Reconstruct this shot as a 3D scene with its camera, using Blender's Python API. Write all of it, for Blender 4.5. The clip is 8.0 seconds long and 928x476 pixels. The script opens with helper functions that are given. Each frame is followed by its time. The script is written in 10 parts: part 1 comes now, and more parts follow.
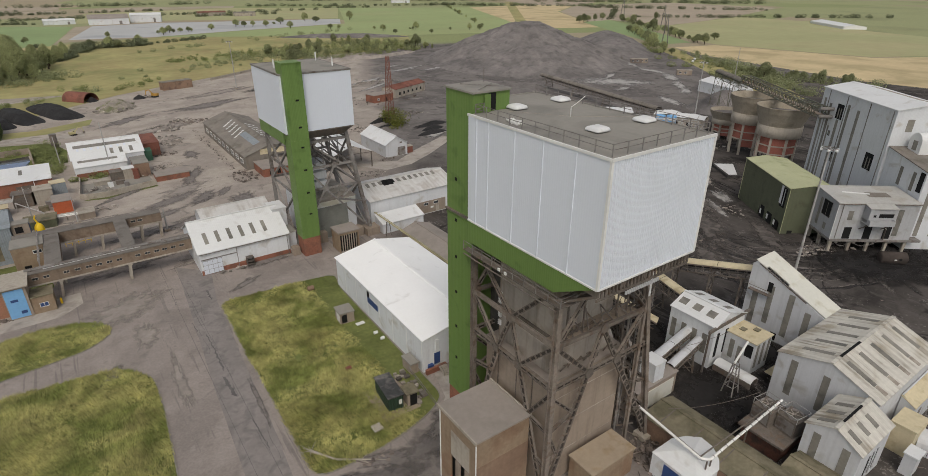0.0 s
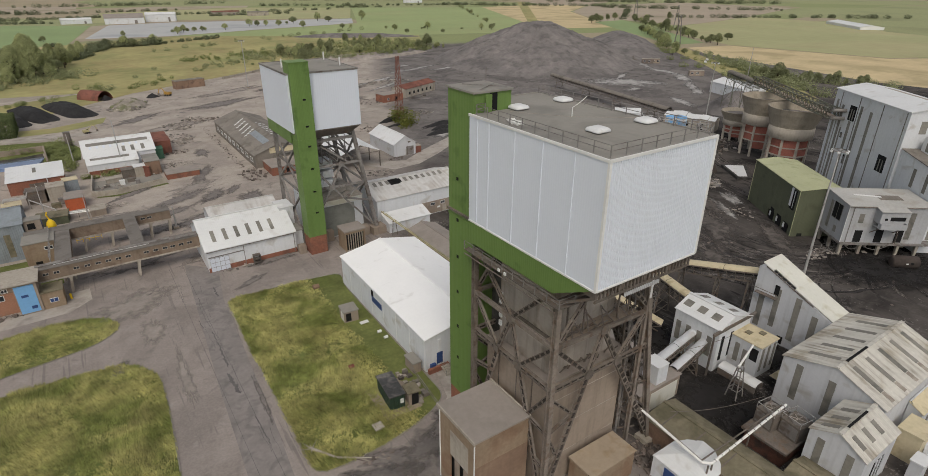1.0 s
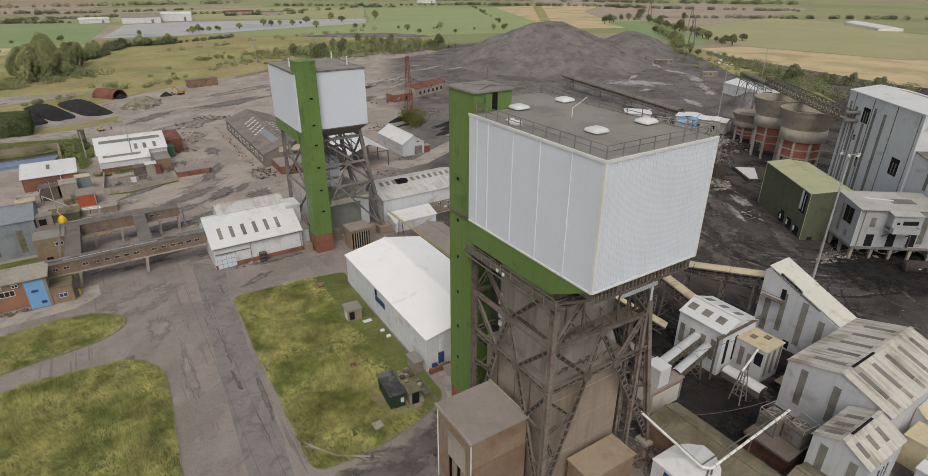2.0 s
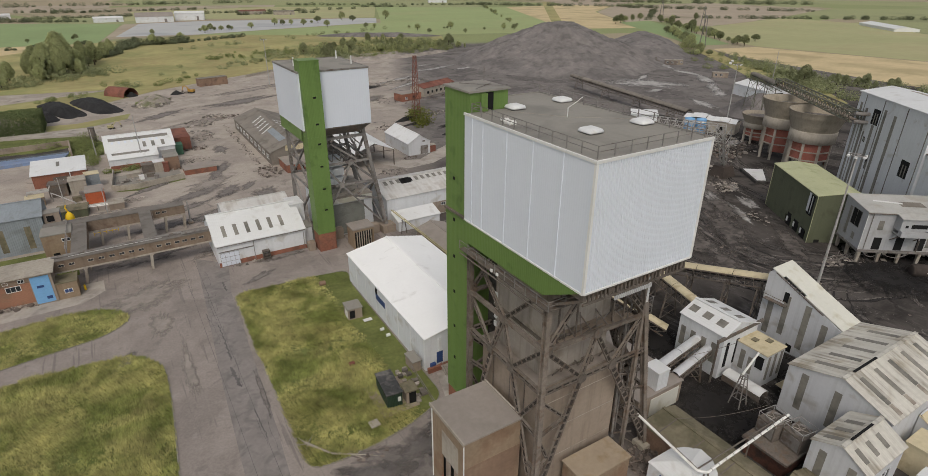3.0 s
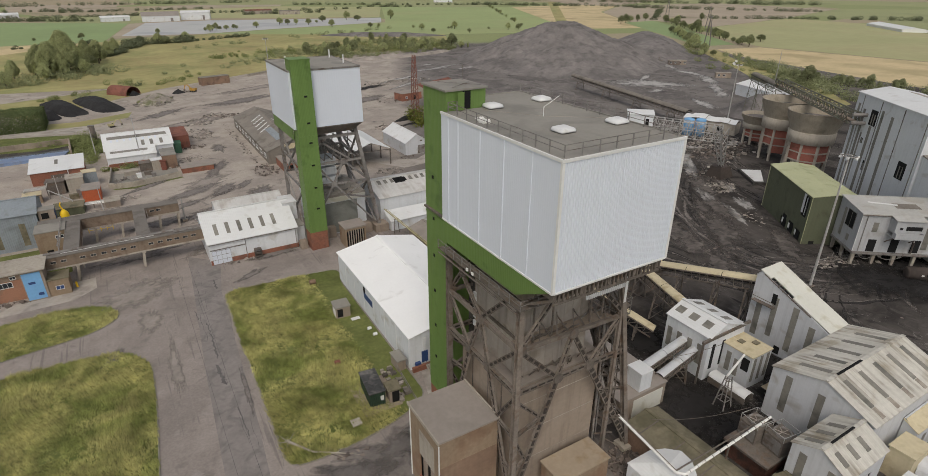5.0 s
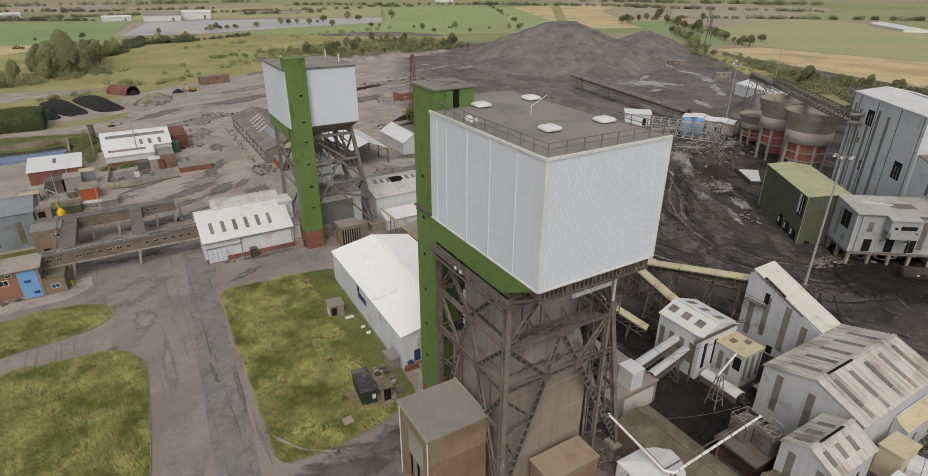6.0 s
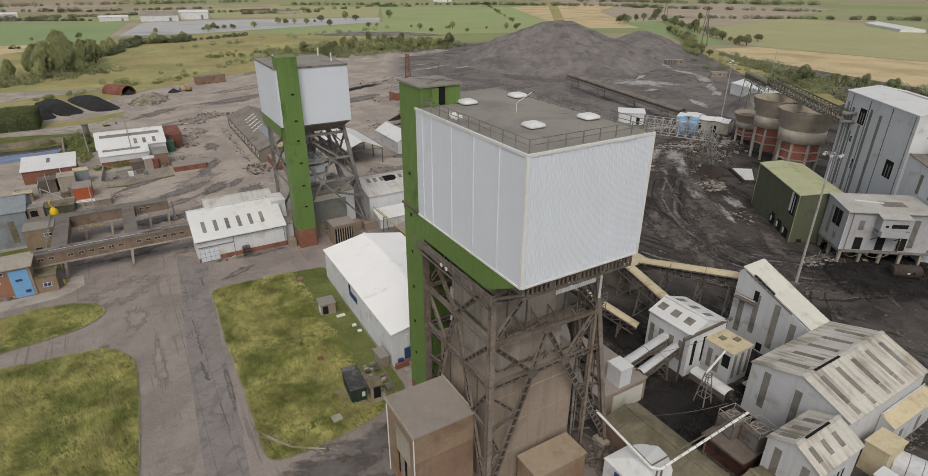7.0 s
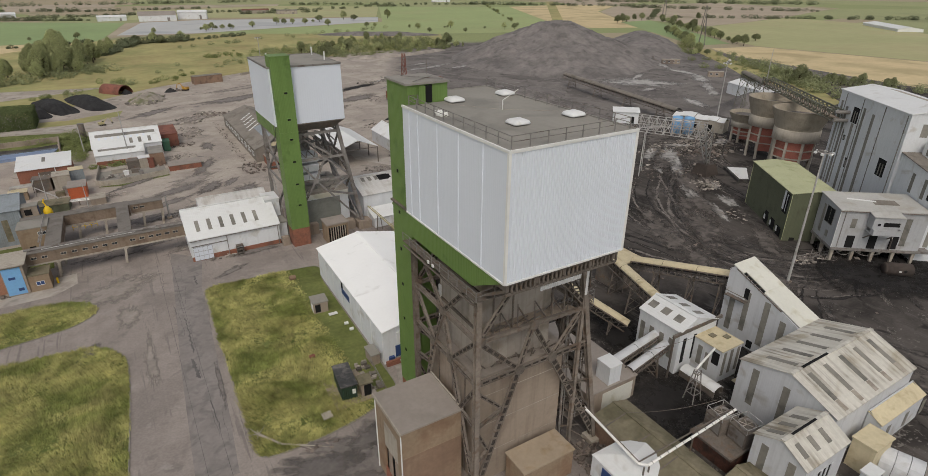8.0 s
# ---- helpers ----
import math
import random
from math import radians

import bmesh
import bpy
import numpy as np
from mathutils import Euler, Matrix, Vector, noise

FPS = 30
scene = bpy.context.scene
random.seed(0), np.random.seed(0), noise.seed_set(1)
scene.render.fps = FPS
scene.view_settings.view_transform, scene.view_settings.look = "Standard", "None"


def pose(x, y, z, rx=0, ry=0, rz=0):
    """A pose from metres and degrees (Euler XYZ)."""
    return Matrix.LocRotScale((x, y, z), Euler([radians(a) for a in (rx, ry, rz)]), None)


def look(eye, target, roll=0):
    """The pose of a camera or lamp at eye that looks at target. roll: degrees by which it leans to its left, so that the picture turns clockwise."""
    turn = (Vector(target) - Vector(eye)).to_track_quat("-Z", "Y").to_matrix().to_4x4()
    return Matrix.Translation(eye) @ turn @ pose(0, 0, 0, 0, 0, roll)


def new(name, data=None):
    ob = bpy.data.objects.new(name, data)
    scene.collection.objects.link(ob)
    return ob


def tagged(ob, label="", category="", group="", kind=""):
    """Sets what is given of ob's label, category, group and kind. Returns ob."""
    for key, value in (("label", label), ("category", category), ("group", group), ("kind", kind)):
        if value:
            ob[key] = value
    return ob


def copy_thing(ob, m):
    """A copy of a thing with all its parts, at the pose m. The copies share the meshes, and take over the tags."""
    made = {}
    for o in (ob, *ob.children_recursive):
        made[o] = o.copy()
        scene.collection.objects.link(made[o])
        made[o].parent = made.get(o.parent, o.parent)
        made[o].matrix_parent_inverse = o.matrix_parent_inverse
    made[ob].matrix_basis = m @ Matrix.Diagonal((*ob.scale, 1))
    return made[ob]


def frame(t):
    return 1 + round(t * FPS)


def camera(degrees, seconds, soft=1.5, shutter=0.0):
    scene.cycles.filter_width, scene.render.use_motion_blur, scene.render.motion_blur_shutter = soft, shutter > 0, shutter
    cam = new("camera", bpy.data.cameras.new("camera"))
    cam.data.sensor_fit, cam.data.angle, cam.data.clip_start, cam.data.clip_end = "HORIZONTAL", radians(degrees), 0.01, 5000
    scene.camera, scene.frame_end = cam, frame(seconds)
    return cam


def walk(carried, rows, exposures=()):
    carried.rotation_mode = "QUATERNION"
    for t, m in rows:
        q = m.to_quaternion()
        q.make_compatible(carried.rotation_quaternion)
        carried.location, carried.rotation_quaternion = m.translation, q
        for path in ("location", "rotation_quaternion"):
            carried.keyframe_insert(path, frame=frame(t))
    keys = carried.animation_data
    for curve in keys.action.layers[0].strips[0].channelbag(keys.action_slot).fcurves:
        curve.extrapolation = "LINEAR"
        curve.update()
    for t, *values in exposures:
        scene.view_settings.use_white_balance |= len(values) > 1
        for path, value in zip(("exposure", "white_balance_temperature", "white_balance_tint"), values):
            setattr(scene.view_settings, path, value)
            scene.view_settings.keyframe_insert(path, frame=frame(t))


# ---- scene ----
cam = camera(78.9, 8.0, 0.7)
METRES, EYE, TILT, LEAN, TURN = 12.0, 58.8, 0.0, 0.0, -35.3
ROWS = [
    (0.0, 0.0, 0.0, 0.0, 0.08, -25.12, -0.18),
    (0.5, 0.0487, 0.001, 0.0016, 0.66, -25.14, -0.19),
    (1.0, 0.0976, 0.002, 0.0016, 1.28, -25.14, -0.17),
    (1.5, 0.1536, 0.0057, -0.0008, 1.94, -25.13, -0.18),
    (3.0, 0.3574, 0.0288, -0.0087, 3.71, -25.15, -0.22),
    (3.5, 0.4306, 0.037, -0.0134, 3.99, -25.16, -0.23),
    (4.0, 0.5028, 0.0472, -0.0182, 3.96, -25.17, -0.24),
    (4.5, 0.5678, 0.0533, -0.019, 4.16, -25.16, -0.25),
    (6.0, 0.7518, 0.0463, -0.0248, 4.57, -25.17, -0.27),
    (6.5, 0.8113, 0.0403, -0.0342, 4.49, -25.15, -0.26),
    (7.0, 0.8713, 0.0312, -0.0442, 4.43, -25.16, -0.27),
    (7.5, 0.9317, 0.0208, -0.0555, 4.4, -25.16, -0.24),
    (8.0, 0.9905, 0.0115, -0.0608, 4.37, -25.16, -0.26),
]
walk(cam, [(t, pose(0, 0, EYE, TILT, LEAN, TURN) @ pose(METRES * x, METRES * y, METRES * z, 90 + pitch, roll, yaw)) for t, x, y, z, yaw, pitch, roll in ROWS])


# ---------- world, sun, exposure ----------
world = bpy.data.worlds.new("world")
scene.world = world
world.use_nodes = True
wn, wl = world.node_tree.nodes, world.node_tree.links
sky = wn.new("ShaderNodeTexSky")
sky.sky_type, sky.sun_disc = "NISHITA", False
SUN_EL, SUN_AZ = 50.0, 214.0          # degrees: height, and compass bearing from +y clockwise
sky.sun_elevation, sky.sun_rotation = radians(SUN_EL), radians(SUN_AZ)
sky.air_density, sky.dust_density, sky.ozone_density = 1.0, 3.0, 1.0
pale = wn.new("ShaderNodeHueSaturation")          # thin cloud takes most of the blue out
pale.inputs["Saturation"].default_value = 0.34
wl.new(sky.outputs[0], pale.inputs["Color"])
back = wn["Background"]
wl.new(pale.outputs[0], back.inputs["Color"])
back.inputs["Strength"].default_value = 0.117
sun = new("sun", bpy.data.lights.new("sun", "SUN"))
sun.data.energy, sun.data.angle, sun.data.color = 0.95, radians(28), (1.0, 0.885, 0.745)
_a, _e = radians(SUN_AZ), radians(SUN_EL)
sun.matrix_world = look((math.sin(_a) * math.cos(_e) * 300, math.cos(_a) * math.cos(_e) * 300, math.sin(_e) * 300), (0, 0, 0))


# ---------- materials ----------
def mat(name, col, rough=0.85, metal=0.0, var=0.18, big=7.0, fine=0.5, stain=None, amount=0.35, stain_size=3.0,
        streak=0.0, ribs=None, bump=0.0, island=0.0, each=0.0, run=None):
    """A weathered surface: col with variation at two scales, patches of stain, streaks that run down, ribs (axis, pitch, strength),
    and run (stretch, colour, strength): broad dirty runs down a roof slope."""
    m = bpy.data.materials.new(name)
    m.use_nodes = True
    n, l = m.node_tree.nodes, m.node_tree.links
    p = n["Principled BSDF"]
    p.inputs["Roughness"].default_value, p.inputs["Metallic"].default_value = rough, metal
    p.inputs["Specular IOR Level"].default_value = 0.3
    tc = n.new("ShaderNodeTexCoord")

    def noise_tex(size, detail=4.0, stretch=None, warp=0.0):
        t = n.new("ShaderNodeTexNoise")
        t.inputs["Scale"].default_value = 1.0 / size
        t.inputs["Detail"].default_value = detail
        t.inputs["Distortion"].default_value = warp
        if stretch:
            mp = n.new("ShaderNodeMapping")
            mp.inputs["Scale"].default_value = stretch
            l.new(tc.outputs["Object"], mp.inputs["Vector"])
            l.new(mp.outputs[0], t.inputs["Vector"])
        else:
            l.new(tc.outputs["Object"], t.inputs["Vector"])
        return t.outputs["Fac"]

    def ramp(x, lo, hi, a, b):
        r = n.new("ShaderNodeMapRange")
        r.inputs["From Min"].default_value, r.inputs["From Max"].default_value = lo, hi
        r.inputs["To Min"].default_value, r.inputs["To Max"].default_value = a, b
        l.new(x, r.inputs["Value"])
        return r.outputs[0]

    def times(a, b):
        t = n.new("ShaderNodeMath")
        t.operation = "MULTIPLY"
        l.new(a, t.inputs[0])
        l.new(b, t.inputs[1])
        return t.outputs[0]

    def mix(f, a, b):
        x = n.new("ShaderNodeMix")
        x.data_type = "RGBA"
        l.new(f, x.inputs[0])
        for s, k in ((a, 6), (b, 7)):
            if isinstance(s, tuple):
                x.inputs[k].default_value = (*s, 1)
            else:
                l.new(s, x.inputs[k])
        return x.outputs[2]

    def gain(c, f):
        x = n.new("ShaderNodeVectorMath")
        x.operation = "SCALE"
        l.new(c, x.inputs[0])
        l.new(f, x.inputs["Scale"])
        return x.outputs[0]

    f = times(ramp(noise_tex(big, 5), 0.3, 0.7, 1 - var, 1 + var), ramp(noise_tex(fine, 6), 0.3, 0.7, 1 - 0.6 * var, 1 + 0.6 * var))
    base = n.new("ShaderNodeRGB")
    base.outputs[0].default_value = (*col, 1)
    c = base.outputs[0]
    if stain:
        c = mix(ramp(noise_tex(stain_size, 8, None, 0.6), 0.62 - 0.3 * amount, 0.74 - 0.2 * amount, 0.0, 0.85), c, stain)
    if streak:
        dark = tuple(0.45 * x for x in (stain or col))
        c = mix(ramp(noise_tex(1.0, 5, (1.6, 1.6, 0.09)), 0.5, 0.8, 0.0, streak), c, dark)
    if run:
        way, dirt, force = run
        c = mix(times(ramp(noise_tex(1.0, 6, way), 0.42, 0.66, 0.0, force), ramp(noise_tex(5.5, 4, None, 0.5), 0.38, 0.58, 0.15, 1.0)), c, dirt)
    if island:
        g = n.new("ShaderNodeNewGeometry")
        f = times(f, ramp(g.outputs["Random Per Island"], 0, 1, 1 - island, 1 + island))
    if each:
        o = n.new("ShaderNodeObjectInfo")
        f = times(f, ramp(o.outputs["Random"], 0, 1, 1 - each, 1 + each))
    l.new(gain(c, f), p.inputs["Base Color"])
    height = None
    if ribs:
        axis, pitch, force = ribs
        sep = n.new("ShaderNodeSeparateXYZ")
        l.new(tc.outputs["Object"], sep.inputs[0])
        if axis == "xy":
            s = n.new("ShaderNodeMath")
            l.new(sep.outputs[0], s.inputs[0])
            l.new(sep.outputs[1], s.inputs[1])
            s = s.outputs[0]
        else:
            s = sep.outputs["xyz".index(axis)]
        k = n.new("ShaderNodeMath")
        k.operation = "MULTIPLY"
        k.inputs[1].default_value = 2 * math.pi / pitch
        l.new(s, k.inputs[0])
        w = n.new("ShaderNodeMath")
        w.operation = "SINE"
        l.new(k.outputs[0], w.inputs[0])
        height, hs = w.outputs[0], force
    elif bump:
        height, hs = noise_tex(fine * 0.6, 8), bump
    if height is not None:
        b = n.new("ShaderNodeBump")
        b.inputs["Strength"].default_value = 1.0
        b.inputs["Distance"].default_value = hs
        l.new(height, b.inputs["Height"])
        l.new(b.outputs[0], p.inputs["Normal"])
    return m


WHITE = (0.74, 0.75, 0.76)
M = {}
M["white_clad"] = mat("white_cladding", (0.672, 0.71, 0.772), 0.5, var=0.015, streak=0.03)
M["white_wall"] = mat("white_sheet_wall", (0.66, 0.675, 0.685), 0.6, var=0.06, stain=(0.5, 0.48, 0.44), amount=0.12, streak=0.15, ribs=("xy", 0.3, 0.006))
M["bright_roof"] = mat("clean_white_roof", (0.93, 0.925, 0.905), 0.5, var=0.02, stain=(0.78, 0.77, 0.74), amount=0.0)
M["white_roof"] = mat("white_sheet_roof", (0.70, 0.705, 0.695), 0.55, var=0.04, stain=(0.58, 0.57, 0.54), amount=0.1, ribs=("x", 0.4, 0.006))
M["old_roof_x"] = mat("weathered_roof_sheet", (0.60, 0.575, 0.51), 0.75, var=0.1, stain=(0.40, 0.345, 0.25), amount=0.4, stain_size=5.0, ribs=("x", 0.35, 0.008), run=((1.5, 0.1, 0.1), (0.20, 0.17, 0.125), 0.85))
M["old_roof_y"] = mat("weathered_roof_sheet_b", (0.46, 0.45, 0.42), 0.75, var=0.1, stain=(0.40, 0.37, 0.32), amount=0.3, stain_size=4.0, ribs=("y", 0.35, 0.008))
M["grey_wall"] = mat("grey_white_sheet", (0.575, 0.583, 0.595), 0.65, var=0.05, stain=(0.42, 0.40, 0.37), amount=0.12, streak=0.2, ribs=("xy", 0.3, 0.0028))
M["aged_roof"] = mat("dusty_white_roof", (0.60, 0.59, 0.565), 0.7, var=0.06, stain=(0.47, 0.44, 0.40), amount=0.35, stain_size=3.5, streak=0.1, ribs=("x", 0.35, 0.008), run=((1.3, 0.1, 0.1), (0.33, 0.29, 0.24), 0.5))
M["dull_wall"] = mat("dull_white_sheet", (0.43, 0.435, 0.44), 0.65, var=0.07, stain=(0.36, 0.35, 0.33), amount=0.3, streak=0.25, ribs=("xy", 0.3, 0.006))
M["green"] = mat("green_cladding", (0.14, 0.225, 0.062), 0.5, var=0.06, stain=(0.09, 0.155, 0.04), amount=0.15, streak=0.15, ribs=("xy", 0.32, 0.005))
M["felt"] = mat("grey_roof_felt", (0.285, 0.268, 0.235), 0.95, var=0.06, stain=(0.21, 0.20, 0.18), amount=0.4, stain_size=6)
M["concrete"] = mat("dirty_concrete", (0.315, 0.258, 0.205), 0.95, var=0.09, big=6, stain=(0.25, 0.2, 0.157), amount=0.3, stain_size=5, streak=0.35, bump=0.02)
# dark walls and basin edge; on the shaft block the colour is painted shade
M["recess"] = mat("dark_wall_and_shaft_shade", (0.07, 0.066, 0.06), 0.9, var=0.3, big=2, stain=(0.04, 0.037, 0.034), amount=0.4, streak=0.3)
M["concrete_light"] = mat("pale_concrete", (0.40, 0.36, 0.30), 0.95, var=0.12, stain=(0.26, 0.22, 0.18), amount=0.3, streak=0.25, bump=0.02)
M["panel"] = mat("grey_brown_wall_panels", (0.37, 0.33, 0.285), 0.85, var=0.08, stain=(0.26, 0.22, 0.175), amount=0.34, streak=0.4, bump=0.01, each=0.07)
M["steel"] = mat("rust_brown_steel", (0.152, 0.130, 0.110), 0.75, var=0.25, big=2.5, fine=0.3, stain=(0.16, 0.112, 0.078), amount=0.3, stain_size=1.2, each=0.15)
M["tower_steel"] = mat("dusty_brown_steel", (0.19, 0.162, 0.136), 0.75, var=0.22, big=2.5, fine=0.3, stain=(0.135, 0.095, 0.068), amount=0.32, stain_size=1.2, each=0.15)
# near-black brown: the shade inside hollow struts, put into the colour
M["strut_shade"] = mat("painted_shade_inside_strut", (0.055, 0.046, 0.04), 0.9, var=0.2)
M["steel_light"] = mat("grey_painted_steel", (0.23, 0.215, 0.20), 0.7, var=0.2, stain=(0.12, 0.09, 0.07), amount=0.35, stain_size=1.5, each=0.12)
M["brown_wall"] = mat("brown_render_wall", (0.29, 0.218, 0.148), 0.92, var=0.14, stain=(0.22, 0.14, 0.09), amount=0.4, stain_size=4, streak=0.2, bump=0.01)
M["bridge_wall"] = mat("dark_brown_bridge_panel", (0.225, 0.172, 0.128), 0.92, var=0.16, stain=(0.15, 0.105, 0.075), amount=0.4, stain_size=2.5, streak=0.25)
M["brown_roof"] = mat("brown_grey_roof", (0.315, 0.276, 0.243), 0.95, var=0.08, stain=(0.27, 0.24, 0.21), amount=0.4, stain_size=4)
M["brick"] = mat("red_brown_brick", (0.27, 0.115, 0.075), 0.92, var=0.2, fine=0.25, stain=(0.17, 0.09, 0.065), amount=0.35, stain_size=2)
M["brick_dull"] = mat("dull_brown_brick", (0.25, 0.165, 0.115), 0.92, var=0.2, fine=0.25, stain=(0.15, 0.10, 0.075), amount=0.35, stain_size=2)
M["olive"] = mat("olive_green_sheet", (0.118, 0.128, 0.08), 0.65, var=0.06, stain=(0.09, 0.096, 0.06), amount=0.25, streak=0.2, ribs=("xy", 0.3, 0.008))
M["olive_roof"] = mat("pale_olive_roof", (0.47, 0.48, 0.29), 0.7, var=0.06, stain=(0.35, 0.37, 0.2), amount=0.2, ribs=("y", 0.35, 0.02))
M["cream_pale"] = mat("pale_cream_sheet", (0.66, 0.65, 0.575), 0.65, var=0.05, stain=(0.52, 0.49, 0.38), amount=0.2, stain_size=3)
M["tan_roof"] = mat("tan_roof_felt", (0.36, 0.29, 0.21), 0.9, var=0.1, stain=(0.3, 0.22, 0.13), amount=0.35, stain_size=2)
M["cream"] = mat("cream_sheet", (0.60, 0.52, 0.345), 0.65, var=0.09, stain=(0.46, 0.38, 0.235), amount=0.3, stain_size=2, streak=0.15)
M["brick_sooty"] = mat("sooty_red_brick", (0.12, 0.055, 0.04), 0.92, var=0.25, fine=0.25, stain=(0.045, 0.035, 0.03), amount=0.6, stain_size=1.5)
M["moss"] = mat("mossy_roof_sheet", (0.2, 0.175, 0.118), 0.95, var=0.2, stain=(0.115, 0.105, 0.065), amount=0.55, stain_size=2.5)
# near-black colour that stands in for the unlit inside of openings
M["dark"] = mat("painted_dark_interior", (0.012, 0.012, 0.012), 0.95, var=0.1)
M["strip"] = mat("grey_translucent_strip", (0.225, 0.212, 0.182), 0.6, var=0.15, stain=(0.13, 0.125, 0.11), amount=0.3, each=0.15)
M["glass"] = mat("dark_window_glass", (0.03, 0.035, 0.04), 0.12, var=0.1)
M["frame"] = mat("white_frame_paint", (0.72, 0.72, 0.70), 0.5, var=0.05)
M["blue"] = mat("bright_blue_paint", (0.19, 0.40, 0.66), 0.6, var=0.08, stain=(0.2, 0.42, 0.66), amount=0.25)
M["deep_blue"] = mat("dark_blue_paint", (0.035, 0.07, 0.19), 0.5, var=0.12)
M["orange"] = mat("orange_red_paint", (0.48, 0.12, 0.05), 0.7, var=0.12, stain=(0.3, 0.09, 0.05), amount=0.3)
M["yellow"] = mat("yellow_paint", (0.78, 0.52, 0.02), 0.5, var=0.06)
M["pipe_yellow"] = mat("dull_yellow_paint", (0.46, 0.41, 0.22), 0.6, var=0.12)
M["white_pipe"] = mat("white_pipe_lagging", (0.80, 0.79, 0.75), 0.55, var=0.08, stain=(0.5, 0.45, 0.38), amount=0.2, stain_size=0.8)
M["coal"] = mat("black_coal", (0.028, 0.027, 0.027), 0.9, var=0.35, fine=0.8, bump=0.15)
M["spoil"] = mat("grey_shale_spoil", (0.215, 0.195, 0.182), 1.0, var=0.18, big=26, fine=2.5, stain=(0.15, 0.137, 0.13), amount=0.45, stain_size=16, bump=0.7, run=((0.15, 0.15, 0.03), (0.105, 0.096, 0.092), 0.8))
M["rubble"] = mat("pale_rubble", (0.29, 0.258, 0.225), 1.0, var=0.25, island=0.6)
M["scrap"] = mat("rusty_scrap", (0.165, 0.135, 0.115), 0.9, var=0.25, island=0.5)
M["rust"] = mat("rust_red_sheet", (0.21, 0.085, 0.06), 0.85, var=0.2, stain=(0.13, 0.06, 0.045), amount=0.4)
M["slate"] = mat("brown_grey_asbestos_roof", (0.225, 0.20, 0.17), 0.95, var=0.12, stain=(0.15, 0.135, 0.11), amount=0.4, stain_size=4, ribs=("y", 0.4, 0.03))
M["bark"] = mat("grey_brown_bark", (0.09, 0.07, 0.05), 0.95, var=0.2)
# tree leaves far paler than real foliage: distance haze put into the colour
M["leaf"] = mat("haze_paled_leaves", (0.42, 0.445, 0.22), 0.8, var=0.15, big=5, island=0.2, each=0.15)
M["leaf_dark"] = mat("dark_green_leaves", (0.27, 0.29, 0.15), 0.8, var=0.15, big=5, island=0.22, each=0.2)
M["leaf_far"] = mat("hedgerow_leaves", (0.165, 0.185, 0.105), 0.85, var=0.15, big=12, island=0.2)
M["leaf_bush"] = mat("bush_leaves", (0.24, 0.27, 0.105), 0.8, var=0.2, big=3, island=0.3)
M["leaf_hedge"] = mat("conifer_hedge_leaves", (0.15, 0.185, 0.075), 0.85, var=0.2, big=3, island=0.22)
M["leaf_yellow"] = mat("yellow_green_leaves", (0.14, 0.15, 0.03), 0.8, var=0.2, big=5, island=0.4)
M["blade"] = mat("long_grass", (0.43, 0.405, 0.155), 0.8, var=0.3, big=4, fine=1.0, stain=(0.17, 0.205, 0.05), amount=0.6, stain_size=6, island=0.3)
M["lawn"] = mat("grass_ground", (0.145, 0.162, 0.05), 0.95, var=0.25, big=6, fine=0.7, stain=(0.10, 0.12, 0.03), amount=0.5, stain_size=7, bump=0.05)
# meadow and crop colours raised to include the brightening of distance haze
M["meadow"] = mat("rough_meadow", (0.37, 0.33, 0.145), 1.0, var=0.14, big=40, fine=5, stain=(0.25, 0.262, 0.105), amount=0.6, stain_size=38, run=((0.03, 0.012, 1.0), (0.33, 0.26, 0.125), 0.75))
M["field_green"] = mat("green_crop", (0.31, 0.365, 0.165), 1.0, var=0.06, big=90, fine=8, stain=(0.33, 0.355, 0.17), amount=0.4, stain_size=120)
M["field_bright"] = mat("bright_green_crop", (0.255, 0.33, 0.15), 1.0, var=0.06, big=90, fine=8)
M["field_pale"] = mat("pale_green_pasture", (0.38, 0.375, 0.195), 1.0, var=0.07, big=90, fine=9, stain=(0.38, 0.345, 0.19), amount=0.4, stain_size=90)
M["stubble"] = mat("straw_stubble", (0.56, 0.45, 0.26), 1.0, var=0.09, big=25, fine=4, stain=(0.40, 0.325, 0.18), amount=0.45, stain_size=40)
M["soil"] = mat("brown_soil_field", (0.39, 0.325, 0.245), 1.0, var=0.08, big=90, fine=8, stain=(0.29, 0.255, 0.17), amount=0.35, stain_size=80)
M["fleece"] = mat("grey_crop_sheeting", (0.47, 0.47, 0.455), 0.7, var=0.05, big=60, fine=6, stain=(0.33, 0.34, 0.35), amount=0.3, stain_size=60)
M["kerb"] = mat("kerb_stone", (0.25, 0.23, 0.20), 0.95, var=0.2, fine=0.8)
M["tar"] = mat("dark_tar", (0.125, 0.115, 0.11), 0.85, var=0.25)
M["road_pale"] = mat("pale_concrete_road", (0.40, 0.36, 0.315), 0.95, var=0.12, big=6, fine=0.7, stain=(0.27, 0.24, 0.21), amount=0.4, stain_size=4)
M["road_dark"] = mat("worn_grey_tarmac", (0.248, 0.222, 0.206), 0.9, var=0.12, big=5, fine=0.6, stain=(0.17, 0.153, 0.144), amount=0.4, stain_size=2.5)
M["road_wash"] = mat("brown_silt_on_tarmac", (0.325, 0.285, 0.25), 0.95, var=0.12, big=4, fine=0.5, stain=(0.26, 0.23, 0.205), amount=0.5, stain_size=3)
